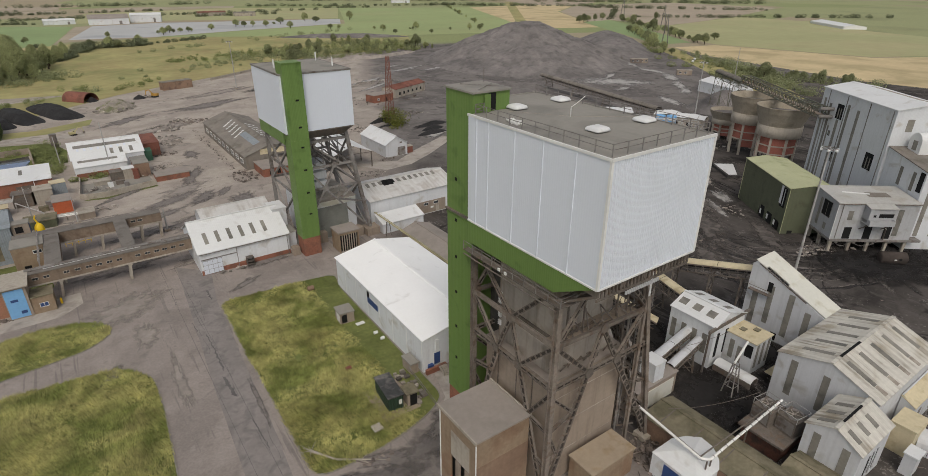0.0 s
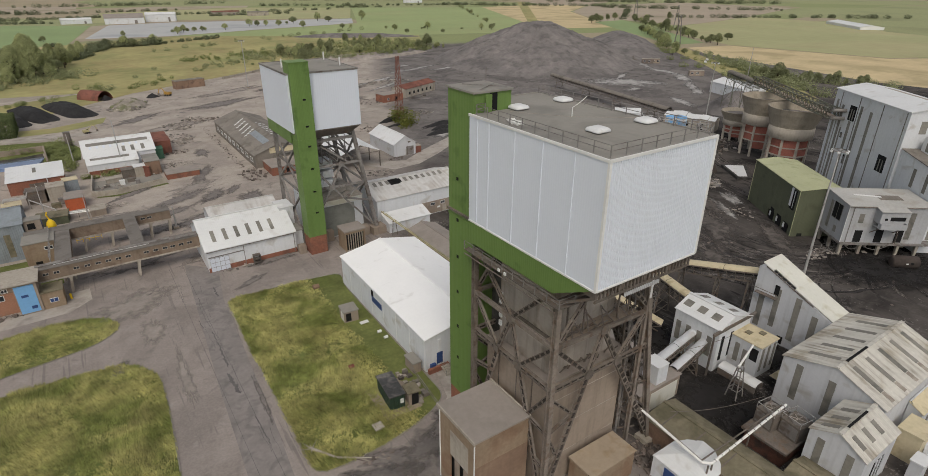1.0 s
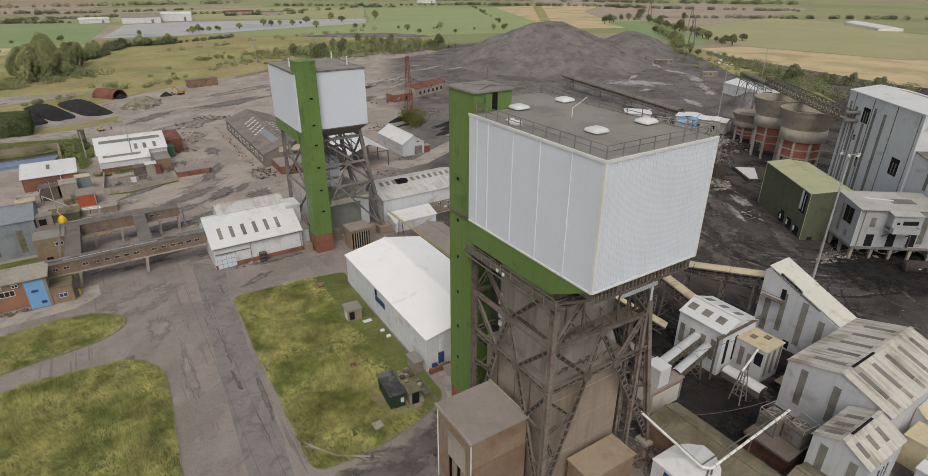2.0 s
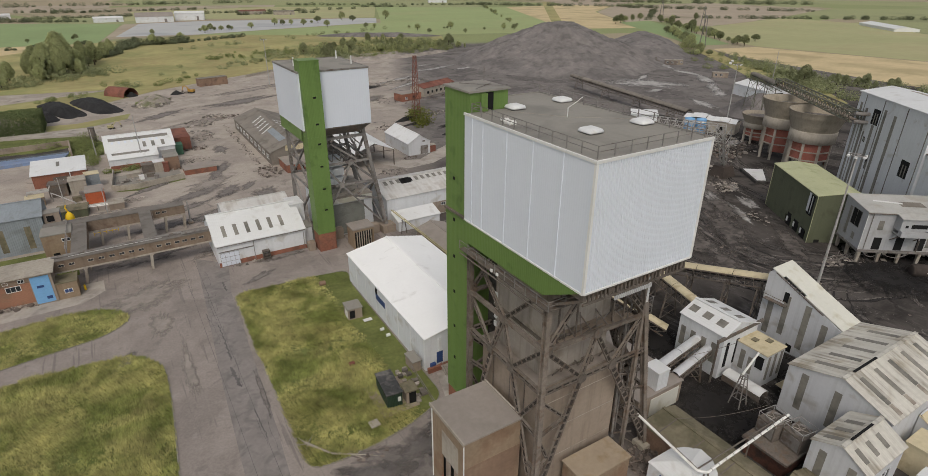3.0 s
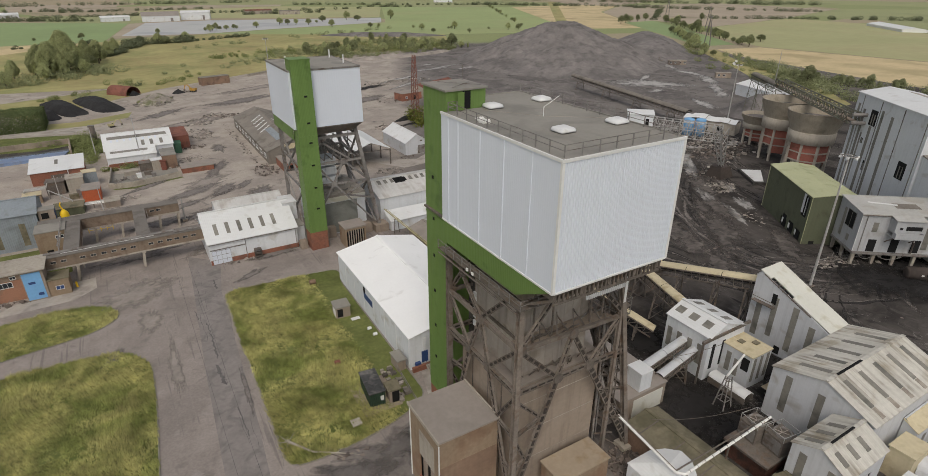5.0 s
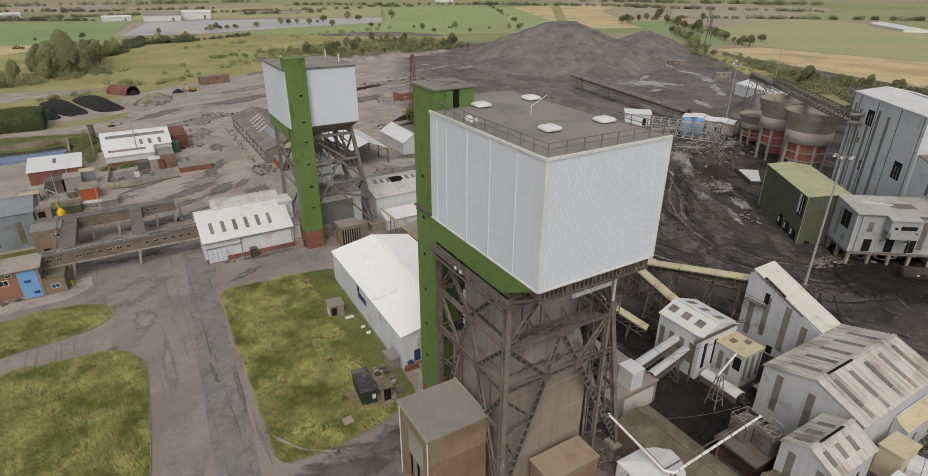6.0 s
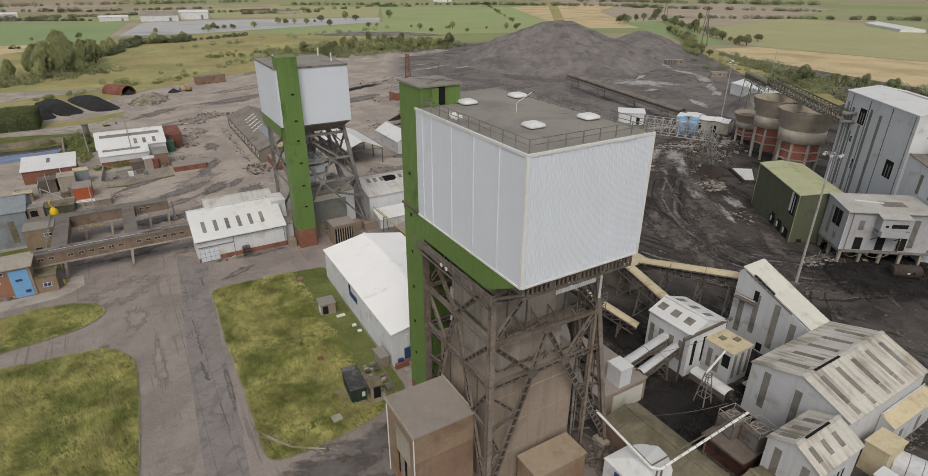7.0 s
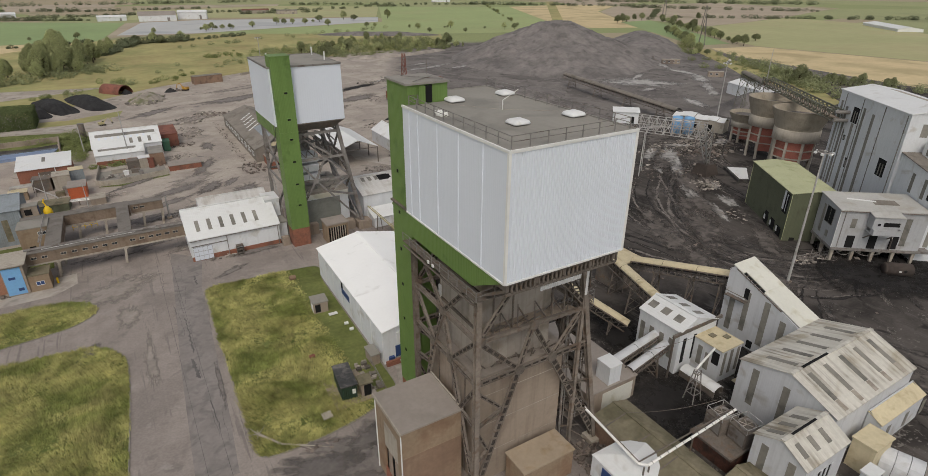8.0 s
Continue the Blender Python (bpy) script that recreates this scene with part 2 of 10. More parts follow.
M["damp"] = mat("damp_dark_tarmac", (0.215, 0.19, 0.173), 0.85, var=0.2, big=3, fine=0.4, stain=(0.13, 0.116, 0.107), amount=0.4, stain_size=1.5)
M["wet"] = mat("wet_dark_tarmac", (0.155, 0.138, 0.127), 0.8, var=0.2, big=3, fine=0.4, stain=(0.12, 0.108, 0.1), amount=0.4, stain_size=1.5)
M["silt"] = mat("pale_wet_silt", (0.42, 0.40, 0.375), 0.7, var=0.2, fine=1.2, stain=(0.17, 0.156, 0.145), amount=0.5, stain_size=4)
M["water"] = mat("dark_pond_water", (0.035, 0.04, 0.045), 0.05, var=0.1)
M["galv"] = mat("pale_galvanised_steel", (0.42, 0.41, 0.39), 0.55, var=0.15, stain=(0.27, 0.24, 0.21), amount=0.3, stain_size=2)
M["shutter_grey"] = mat("grey_roller_shutter", (0.23, 0.235, 0.21), 0.7, var=0.06, stain=(0.19, 0.19, 0.17), amount=0.3)
M["tyre"] = mat("black_rubber", (0.02, 0.02, 0.02), 0.8, var=0.1)


def ground_material():
    """Bare yard that grows darker with coal dust towards the washery, and patchwork farmland beyond the site."""
    m = bpy.data.materials.new("yard_ground")
    m.use_nodes = True
    n, l = m.node_tree.nodes, m.node_tree.links
    p = n["Principled BSDF"]
    p.inputs["Roughness"].default_value = 0.92
    p.inputs["Specular IOR Level"].default_value = 0.1
    tc = n.new("ShaderNodeTexCoord")

    def tex(size, detail=5.0, warp=0.0, stretch=None, turn=0.0):
        t = n.new("ShaderNodeTexNoise")
        t.inputs["Scale"].default_value, t.inputs["Detail"].default_value, t.inputs["Distortion"].default_value = 1 / size, detail, warp
        mp = n.new("ShaderNodeMapping")
        mp.inputs["Scale"].default_value = stretch or (1, 1, 1)
        mp.inputs["Rotation"].default_value = (0, 0, radians(turn))
        l.new(tc.outputs["Object"], mp.inputs["Vector"])
        l.new(mp.outputs[0], t.inputs["Vector"])
        return t.outputs["Fac"]

    def rng(x, lo, hi, a=0.0, b=1.0):
        r = n.new("ShaderNodeMapRange")
        r.interpolation_type = "SMOOTHSTEP"
        for k, v in (("From Min", lo), ("From Max", hi), ("To Min", a), ("To Max", b)):
            r.inputs[k].default_value = v
        l.new(x, r.inputs["Value"])
        return r.outputs[0]

    def op(kind, a, b):
        t = n.new("ShaderNodeMath")
        t.operation = kind
        for i, s in enumerate((a, b)):
            if isinstance(s, (int, float)):
                t.inputs[i].default_value = s
            else:
                l.new(s, t.inputs[i])
        return t.outputs[0]

    def mix(f, a, b):
        x = n.new("ShaderNodeMix")
        x.data_type = "RGBA"
        l.new(f, x.inputs[0])
        for s, k in ((a, 6), (b, 7)):
            if isinstance(s, tuple):
                x.inputs[k].default_value = (*s, 1)
            else:
                l.new(s, x.inputs[k])
        return x.outputs[2]

    sep = n.new("ShaderNodeSeparateXYZ")
    l.new(tc.outputs["Object"], sep.inputs[0])
    X, Y = sep.outputs[0], sep.outputs[1]
    wob = op("MULTIPLY", op("SUBTRACT", tex(28, 6, 0.5), 0.5), 50)
    # yard: tarmac near the gate, silt and dust further off
    yard = mix(rng(tex(9, 7, 0.4), 0.40, 0.64), (0.315, 0.273, 0.245), (0.255, 0.222, 0.2))
    yard = mix(rng(tex(2.2, 8, 0.8), 0.55, 0.72, 0.0, 0.6), yard, (0.205, 0.18, 0.165))
    yard = mix(rng(tex(4, 6, 0.5, (1, 0.12, 1)), 0.56, 0.72, 0.0, 0.4), yard, (0.21, 0.187, 0.172))
    for turn, at in ((3, 0.62), (12, 0.65), (-60, 0.66)):
        yard = mix(rng(tex(0.9, 6, 0.4, (1, 0.05, 1), turn), at, at + 0.06, 0.0, 0.55), yard, (0.17, 0.152, 0.142))
    yard = mix(rng(tex(5, 9, 1.2), 0.6, 0.7, 0.0, 0.6), yard, (0.36, 0.32, 0.29))
    dust = mix(rng(tex(14, 8, 0.6), 0.38, 0.62), (0.425, 0.374, 0.322), (0.335, 0.293, 0.255))
    dust = mix(rng(tex(5, 8, 1.0), 0.58, 0.74, 0.0, 0.75), dust, (0.13, 0.118, 0.112))
    dust = mix(rng(tex(1.6, 9, 0.6), 0.6, 0.72, 0.0, 0.6), dust, (0.38, 0.34, 0.29))
    far = rng(op("ADD", Y, wob), 128, 175)
    site = mix(far, yard, dust)
    coal = mix(rng(tex(14, 8, 0.8), 0.36, 0.62), (0.037, 0.033, 0.030), (0.095, 0.084, 0.076))
    coal = mix(rng(tex(3, 9, 1.2), 0.5, 0.7, 0.0, 0.55), coal, (0.088, 0.078, 0.071))
    coal = mix(rng(tex(5, 7, 1.4, (1, 0.14, 1), 50), 0.56, 0.66, 0.0, 0.55), coal, (0.13, 0.117, 0.107))
    for turn, at in ((42, 0.60), (-24, 0.64), (68, 0.64)):
        coal = mix(rng(tex(1.3, 7, 1.0, (1, 0.13, 1), turn), at, at + 0.07, 0.0, 0.4), coal, (0.14, 0.126, 0.116))
    coal = mix(rng(tex(5, 8, 0.9), 0.56, 0.7, 0.0, 0.75), coal, (0.016, 0.015, 0.014))
    coal = mix(rng(op("MULTIPLY", tex(0.55, 3, 0.3), tex(9, 5, 0.6)), 0.35, 0.39, 0.0, 0.6), coal, (0.24, 0.22, 0.2))
    shale = mix(rng(tex(20, 8, 0.9), 0.4, 0.62), (0.20, 0.182, 0.168), (0.135, 0.122, 0.115))
    shale = mix(rng(tex(9, 8, 1.0), 0.6, 0.75, 0.0, 0.8), shale, (0.28, 0.26, 0.24))
    shale = mix(rng(tex(3.5, 9, 1.0), 0.58, 0.68, 0.0, 0.7), shale, (0.24, 0.22, 0.2))
    shale = mix(rng(tex(6, 9, 0.9), 0.58, 0.7, 0.0, 0.7), shale, (0.06, 0.055, 0.052))
    deep = rng(op("ADD", Y, wob), 120, 190)
    black = mix(deep, coal, shale)
    w = op("ADD", op("SUBTRACT", X, op("MULTIPLY", Y, 0.12)), op("MULTIPLY", wob, 0.5))
    w = op("SUBTRACT", w, op("MULTIPLY", op("MAXIMUM", op("SUBTRACT", Y, 110), 0), 0.35))
    site = mix(rng(w, 33, 58), site, black)
    # farmland patchwork beyond the fences, its colours paled to imitate distance haze
    cell = n.new("ShaderNodeTexVoronoi")
    cell.inputs["Scale"].default_value = 1 / 260.0
    l.new(tc.outputs["Object"], cell.inputs["Vector"])
    pick = n.new("ShaderNodeSeparateColor")
    l.new(cell.outputs["Color"], pick.inputs[0])
    farm = mix(rng(pick.outputs[0], 0.35, 0.4), (0.27, 0.30, 0.14), (0.36, 0.305, 0.21))
    farm = mix(rng(pick.outputs[1], 0.6, 0.65), farm, (0.31, 0.325, 0.17))
    farm = mix(rng(tex(120, 6), 0.5, 0.75, 0.0, 0.5), farm, (0.20, 0.21, 0.11))
    dx, dy = op("SUBTRACT", X, 150), op("SUBTRACT", Y, 190)
    r = op("SQRT", op("ADD", op("MULTIPLY", dx, dx), op("MULTIPLY", dy, dy)), 0)
    col = mix(rng(op("ADD", r, op("MULTIPLY", wob, 0.8)), 300, 330), site, farm)
    grain = op("MULTIPLY", rng(tex(0.35, 5, 0.2), 0.3, 0.7, 0.93, 1.07), rng(tex(2.4, 7, 0.8), 0.3, 0.7, 0.94, 1.06))
    sc = n.new("ShaderNodeVectorMath")
    sc.operation = "SCALE"
    l.new(col, sc.inputs[0])
    l.new(grain, sc.inputs["Scale"])
    col = sc.outputs[0]
    l.new(col, p.inputs["Base Color"])
    b = n.new("ShaderNodeBump")
    b.inputs["Strength"].default_value, b.inputs["Distance"].default_value = 1.0, 0.05
    l.new(tex(0.9, 10), b.inputs["Height"])
    l.new(b.outputs[0], p.inputs["Normal"])
    return m


def leafy(m, share=0.22):
    """Let part of the light through the leaves."""
    n, l = m.node_tree.nodes, m.node_tree.links
    p, out = n["Principled BSDF"], n["Material Output"]
    tr, mx = n.new("ShaderNodeBsdfTranslucent"), n.new("ShaderNodeMixShader")
    l.new(p.inputs["Base Color"].links[0].from_socket, tr.inputs["Color"])
    mx.inputs[0].default_value = share
    l.new(p.outputs[0], mx.inputs[1])
    l.new(tr.outputs[0], mx.inputs[2])
    l.new(mx.outputs[0], out.inputs["Surface"])


for k in ("leaf", "leaf_dark", "leaf_yellow", "leaf_bush", "leaf_hedge", "leaf_far"):
    leafy(M[k])
M["ground"] = ground_material()


# ---------- building blocks ----------
class Shape:
    """Vertices and faces of one mesh."""

    def __init__(self):
        self.v, self.f = [], []

    def add(self, vs, fs):
        k = len(self.v)
        self.v += [tuple(p) for p in vs]
        self.f += [tuple(k + i for i in q) for q in fs]
        return self

    def hexa(self, a, b):
        """A block between two quads a and b with matching corners."""
        return self.add([*a, *b], [(3, 2, 1, 0), (4, 5, 6, 7), (0, 1, 5, 4), (1, 2, 6, 5), (2, 3, 7, 6), (3, 0, 4, 7)])

    def box(self, x0, x1, y0, y1, z0, z1):
        return self.hexa([(x0, y0, z0), (x1, y0, z0), (x1, y1, z0), (x0, y1, z0)], [(x0, y0, z1), (x1, y0, z1), (x1, y1, z1), (x0, y1, z1)])

    def poly(self, pts):
        return self.add(pts, [tuple(range(len(pts)))])

    def prism(self, pts, shift):
        """Closed polygon pts (3D, in one plane) swept by shift."""
        s, n = Vector(shift), len(pts)
        vs = [Vector(p) for p in pts] + [Vector(p) + s for p in pts]
        return self.add(vs, [tuple(range(n))[::-1], tuple(range(n, 2 * n))] + [(i, (i + 1) % n, n + (i + 1) % n, n + i) for i in range(n)])

    def beam(self, p, q, w=0.3, h=None):
        """A bar of section w x h from p to q."""
        p, q, h = Vector(p), Vector(q), h or w
        d = (q - p).normalized()
        s = d.cross(Vector((0, 0, 1)))
        s = s.normalized() if s.length > 1e-3 else Vector((1, 0, 0))
        u = s.cross(d).normalized()
        c = [(-w / 2) * s + (-h / 2) * u, (w / 2) * s + (-h / 2) * u, (w / 2) * s + (h / 2) * u, (-w / 2) * s + (h / 2) * u]
        return self.hexa([p + k for k in c], [q + k for k in c])

    def tube(self, p, q, r, n=8, r2=None):
        p, q = Vector(p), Vector(q)
        d = (q - p).normalized()
        s = d.cross(Vector((0, 0, 1)))
        s = s.normalized() if s.length > 1e-3 else Vector((1, 0, 0))
        u = s.cross(d)
        ring = [(math.cos(2 * math.pi * i / n), math.sin(2 * math.pi * i / n)) for i in range(n)]
        vs = [p + r * (a * s + b * u) for a, b in ring] + [q + (r2 if r2 is not None else r) * (a * s + b * u) for a, b in ring]
        return self.add(vs, [tuple(range(n)), tuple(range(2 * n - 1, n - 1, -1))] + [(i, n + i, n + (i + 1) % n, (i + 1) % n) for i in range(n)])

    def hose(self, pts, r, n=6):
        """One bent tube through pts."""
        pts = [Vector(p) for p in pts]
        vs, m = [], len(pts)
        for i, p in enumerate(pts):
            d = (pts[min(i + 1, m - 1)] - pts[max(i - 1, 0)]).normalized()
            s = d.cross(Vector((0, 0, 1))).normalized()
            u = s.cross(d)
            vs += [p + r * (math.cos(2 * math.pi * k / n) * s + math.sin(2 * math.pi * k / n) * u) for k in range(n)]
        return self.add(vs, [(i * n + k, i * n + n + k, i * n + n + (k + 1) % n, i * n + (k + 1) % n) for i in range(m - 1) for k in range(n)])

    def lathe(self, x, y, rz, n=24, close=True):
        vs = [(x + r * math.cos(2 * math.pi * i / n), y + r * math.sin(2 * math.pi * i / n), z) for r, z in rz for i in range(n)]
        fs = [(j * n + i, j * n + (i + 1) % n, (j + 1) * n + (i + 1) % n, (j + 1) * n + i) for j in range(len(rz) - 1) for i in range(n)]
        if close:
            fs += [tuple(range(n))[::-1], tuple(range((len(rz) - 1) * n, len(rz) * n))]
        return self.add(vs, fs)

    def sheet(self, o, u, width, height, pitch=0.3, depth=0.06):
        """Trapezoid-ribbed wall sheet, from o along the level unit vector u; its outside is u x up."""
        o, u = Vector(o), Vector(u)
        out, n = u.cross(Vector((0, 0, 1))), max(1, round(width / pitch))
        k = width / n
        pts = []
        for i in range(n):
            for a, d in ((0.0, 0), (0.35, 0), (0.45, 1), (0.85, 1), (0.95, 0)):
                pts.append(o + u * (k * (i + a)) + out * (depth * d))
        pts.append(o + u * width)
        m, up = len(pts), Vector((0, 0, height))
        vs = pts + [p + up for p in pts]
        return self.add(vs, [(i, i + 1, m + i + 1, m + i) for i in range(m - 1)])

    def strut(self, p, q, w=0.55, d=0.5, step=1.1):
        """A battened strut: two channels tied by plates."""
        p, q = Vector(p), Vector(q)
        a = (q - p).normalized()
        s = a.cross(Vector((0, 0, 1)))
        s = s.normalized() if s.length > 1e-3 else Vector((0, 1, 0))
        t = s.cross(a).normalized()
        for k in (-1, 1):
            o = t * (k * w / 2)
            self.beam(p + o, q + o, d, 0.1)
        n = max(2, int((q - p).length / step))
        for i in range(n):
            c = p + (q - p) * ((i + 0.5) / n)
            for k in (-1, 1):
                o = s * (k * (d / 2 - 0.02))
                self.hexa([c + o - a * 0.15 - t * w / 2 - s * 0.02, c + o + a * 0.15 - t * w / 2 - s * 0.02, c + o + a * 0.15 + t * w / 2 - s * 0.02, c + o - a * 0.15 + t * w / 2 - s * 0.02],
                          [c + o - a * 0.15 - t * w / 2 + s * 0.02, c + o + a * 0.15 - t * w / 2 + s * 0.02, c + o + a * 0.15 + t * w / 2 + s * 0.02, c + o - a * 0.15 + t * w / 2 + s * 0.02])
        return self


INVERSE = {}


def thing(name, label, category, x=0.0, y=0.0, z=0.0, rz=None, group="", kind=""):
    """An Empty at the thing's base. Without rz its parts are given in world metres, else in its own frame."""
    ob = new(name)
    ob.matrix_basis = pose(x, y, z, 0, 0, rz or 0)
    if rz is None:
        INVERSE[ob] = Matrix.Translation((-x, -y, -z))
    return tagged(ob, label, category, group, kind)


def mesh(name, sh, material, smooth=False):
    me = bpy.data.meshes.new(name)
    me.from_pydata(sh.v, [], sh.f)
    me.materials.append(material)
    if smooth:
        me.polygons.foreach_set("use_smooth", [True] * len(me.polygons))
    me.update()
    return me


def part(name, sh, material, parent, label="", smooth=False):
    ob = new(name, mesh(name, sh, material, smooth))
    ob.parent = parent
    if parent in INVERSE:
        ob.matrix_parent_inverse = INVERSE[parent]
    return tagged(ob, label)


def solid(name, sh, material, label, category, group="", kind="", smooth=False):
    """A thing or a piece of the setting that is one mesh."""
    return tagged(new(name, mesh(name, sh, material, smooth)), label, category, group, kind)


def window(parent, p, u, w, h, name="window", glass="glass", frame="frame", bars=1, deep=0.12):
    """A framed window on a wall: p its lower left corner, u along the wall; the outside is u x up."""
    p, u, up = Vector(p), Vector(u), Vector((0, 0, 1))
    out = u.cross(up)
    s, t = Shape(), 0.07 + 0.02 * (w > 1.5)

    def bar(a0, a1, b0, b1, d0, d1, sh):
        c = [(a0, b0), (a1, b0), (a1, b1), (a0, b1)]
        sh.hexa([p + u * a + up * b + out * d0 for a, b in c], [p + u * a + up * b + out * d1 for a, b in c])
    for a0, a1, b0, b1 in ((0, w, 0, t), (0, w, h - t, h), (0, t, t, h - t), (w - t, w, t, h - t)):
        bar(a0, a1, b0, b1, -0.02, deep * 0.6, s)
    for i in range(bars):
        c = w * (i + 1) / (bars + 1)
        bar(c - 0.03, c + 0.03, t, h - t, -0.02, deep * 0.5, s)
    ob = part(name, s, M[frame], parent)
    g = Shape()
    bar(t, w - t, t, h - t, -0.02, 0.02, g)
    part("pane", g, M[glass], ob)
    return ob


def plate(parent, name, p, u, w, h, material, d=0.05, lean=None, label=""):
    """A flat board of thickness d fixed on a wall or (with lean: the direction up the slope) a roof."""
    p, u = Vector(p), Vector(u)
    up = Vector(lean).normalized() if lean else Vector((0, 0, 1))
    out = u.cross(up).normalized()
    c = [(0, 0), (w, 0), (w, h), (0, h)]
    s = Shape().hexa([p + u * a + up * b - out * 0.02 for a, b in c], [p + u * a + up * b + out * d for a, b in c])
    return part(name, s, M[material], parent, label)


def slab(a, b, c, d, t):
    """A roof sheet with corners a b (eave) c d (ridge), t thick upwards."""
    k = Vector((0, 0, t))
    q = [Vector(p) for p in (a, b, c, d)]
    return Shape().hexa(q, [p + k for p in q])


def shed(name, label, x0, x1, y0, y1, eave, ridge, axis="x", at=0.5, wall="white_wall", roof="white_roof", back=None,
         over=0.25, group="", rz=None, base=None, category="shed", skip=()):
    """A gabled shed with its ridge along axis. at: where the ridge lies across the span; back: the far eave's height. Returns it and a
    function that puts a rooflight on a slope."""
    w, d, back = x1 - x0, y1 - y0, eave if back is None else back
    th = thing(name, label, category, x0, y0, 0, 0 if rz is None else rz, group)
    if axis == "x":
        T, length, span = (lambda s, t, z: (s, t, z)), w, d
    else:
        T, length, span = (lambda s, t, z: (t, s, z)), d, w
    m, k = span * at, 0.18
    f = 1 if axis == "x" else -1

    def blk(s0, s1, t0, t1, z0, z1):
        a = [T(s0, t0, z0), T(s1, t0, z0), T(s1, t1, z0), T(s0, t1, z0)][::f]
        b = [T(s0, t0, z1), T(s1, t0, z1), T(s1, t1, z1), T(s0, t1, z1)][::f]
        return Shape().hexa(a, b)
    if "front" not in skip:
        part("wall", blk(0, length, 0, k, 0, eave), M[wall], th)
    part("wall", blk(0, length, span - k, span, 0, back), M[wall], th)
    for s0 in (0, length - k):
        pts = [T(s0, k, 0), T(s0, span - k, 0), T(s0, span - k, back - 0.02), T(s0, m, ridge - 0.05), T(s0, k, eave - 0.02)][::-f]
        sh = Vector(T(s0 + k, 0, 0)) - Vector(T(s0, 0, 0))
        part("end_wall", Shape().prism(pts, sh), M[wall], th)
    o = over
    e1, e2 = eave - o * (ridge - eave) / max(m, 0.1), back - o * (ridge - back) / max(span - m, 0.1)
    if m > 0.05:
        part("roof_slope", slab(*[T(*p) for p in ((-o, -o, e1), (length + o, -o, e1), (length + o, m, ridge), (-o, m, ridge))][::f], 0.12), M[roof], th)
    if span - m > 0.05:
        part("roof_slope", slab(*[T(*p) for p in ((-o, m, ridge), (length + o, m, ridge), (length + o, span + o, e2), (-o, span + o, e2))][::f], 0.12), M[roof], th)
        if m > 0.05:
            c = [T(-o, m - 0.25, ridge + 0.1), T(length + o, m - 0.25, ridge + 0.1), T(length + o, m + 0.25, ridge + 0.1), T(-o, m + 0.25, ridge + 0.1)][::f]
            part("ridge_cap", Shape().hexa(c, [(x, y, z + 0.12) for x, y, z in c]), M[roof], th)
    if base:
        bm, h = base
        part("plinth", blk(-0.03, length + 0.03, -0.03, 0.1, 0, h), M[bm], th)

    def light(s, w0, t0, t1, material="strip", nm="rooflight"):
        """A strip of width w0 at s along the ridge, over the slope from t0 to t1 (shares of the slope, front eave 0 to ridge 1; past 1 the far slope)."""
        def at_t(t):
            return (-o + (m + o) * t, e1 + (ridge - e1) * t) if t <= 1 else (m + (span + o - m) * (t - 1), ridge + (e2 - ridge) * (t - 1))
        (ta, za), (tb, zb) = at_t(t0), at_t(t1)
        q = [T(s, ta, za + 0.1), T(s + w0, ta, za + 0.1), T(s + w0, tb, zb + 0.1), T(s, tb, zb + 0.1)][::f]
        part(nm, Shape().hexa(q, [(x, y, z + 0.07) for x, y, z in q]), M[material], th)
    return th, light


# ---------- ground, roads, lawns, fields ----------
def sheet_of(name, pts, z, material, label, category="field", kind="structure"):
    return solid(name, Shape().poly([(x, y, z) for x, y in pts]), M[material], label, category, "", kind)


solid("ground", Shape().poly([(-4500, -4500, 0), (4500, -4500, 0), (4500, 4500, 0), (-4500, 4500, 0)]), M["ground"],
      "bare dusty colliery yard with tarmac, silt and coal dust", "ground", kind="structure")


def rounded(pts, r, n=6):
    """The polygon pts with its corners rounded to about r."""
    out, m = [], len(pts)
    for i in range(m):
        a, b, c = Vector(pts[i - 1]), Vector(pts[i]), Vector(pts[(i + 1) % m])
        k = min(r, 0.45 * (a - b).length, 0.45 * (c - b).length)
        p, q = b + (a - b).normalized() * k, b + (c - b).normalized() * k
        for j in range(n + 1):
            t = j / n
            out.append(tuple((1 - t) ** 2 * p + 2 * t * (1 - t) * b + t * t * q))
    return out


LAWNS = {
    "square": rounded([(14.9, 53.6), (21.0, 53.2), (27.0, 53.8), (33.0, 55.4), (36.9, 57.6), (37.0, 63.2), (37.6, 98.0), (39.2, 103.3), (31.0, 104.5), (15.7, 105.0), (15.2, 80.0)], 2.4),
    "island": rounded([(-70, 92), (-18.8, 100.2), (-6.5, 102.0), (-2.0, 106.2), (-5.0, 111.8), (-11, 113.6), (-22, 112.8), (-70, 104)], 5.0),
    "corner": rounded([(-70, 84), (-18.7, 95.0), (-3.0, 93.6), (1.4, 88.0), (1.2, 76.0), (0.2, 60.0), (-2.0, 10.0), (-70, 10)], 5.0),
}


def inside(x, y, pts):
    c, m = False, len(pts)
    for i in range(m):
        (x1, y1), (x2, y2) = pts[i], pts[i - 1]
        if (y1 > y) != (y2 > y) and x < (x2 - x1) * (y - y1) / (y2 - y1) + x1:
            c = not c
    return c


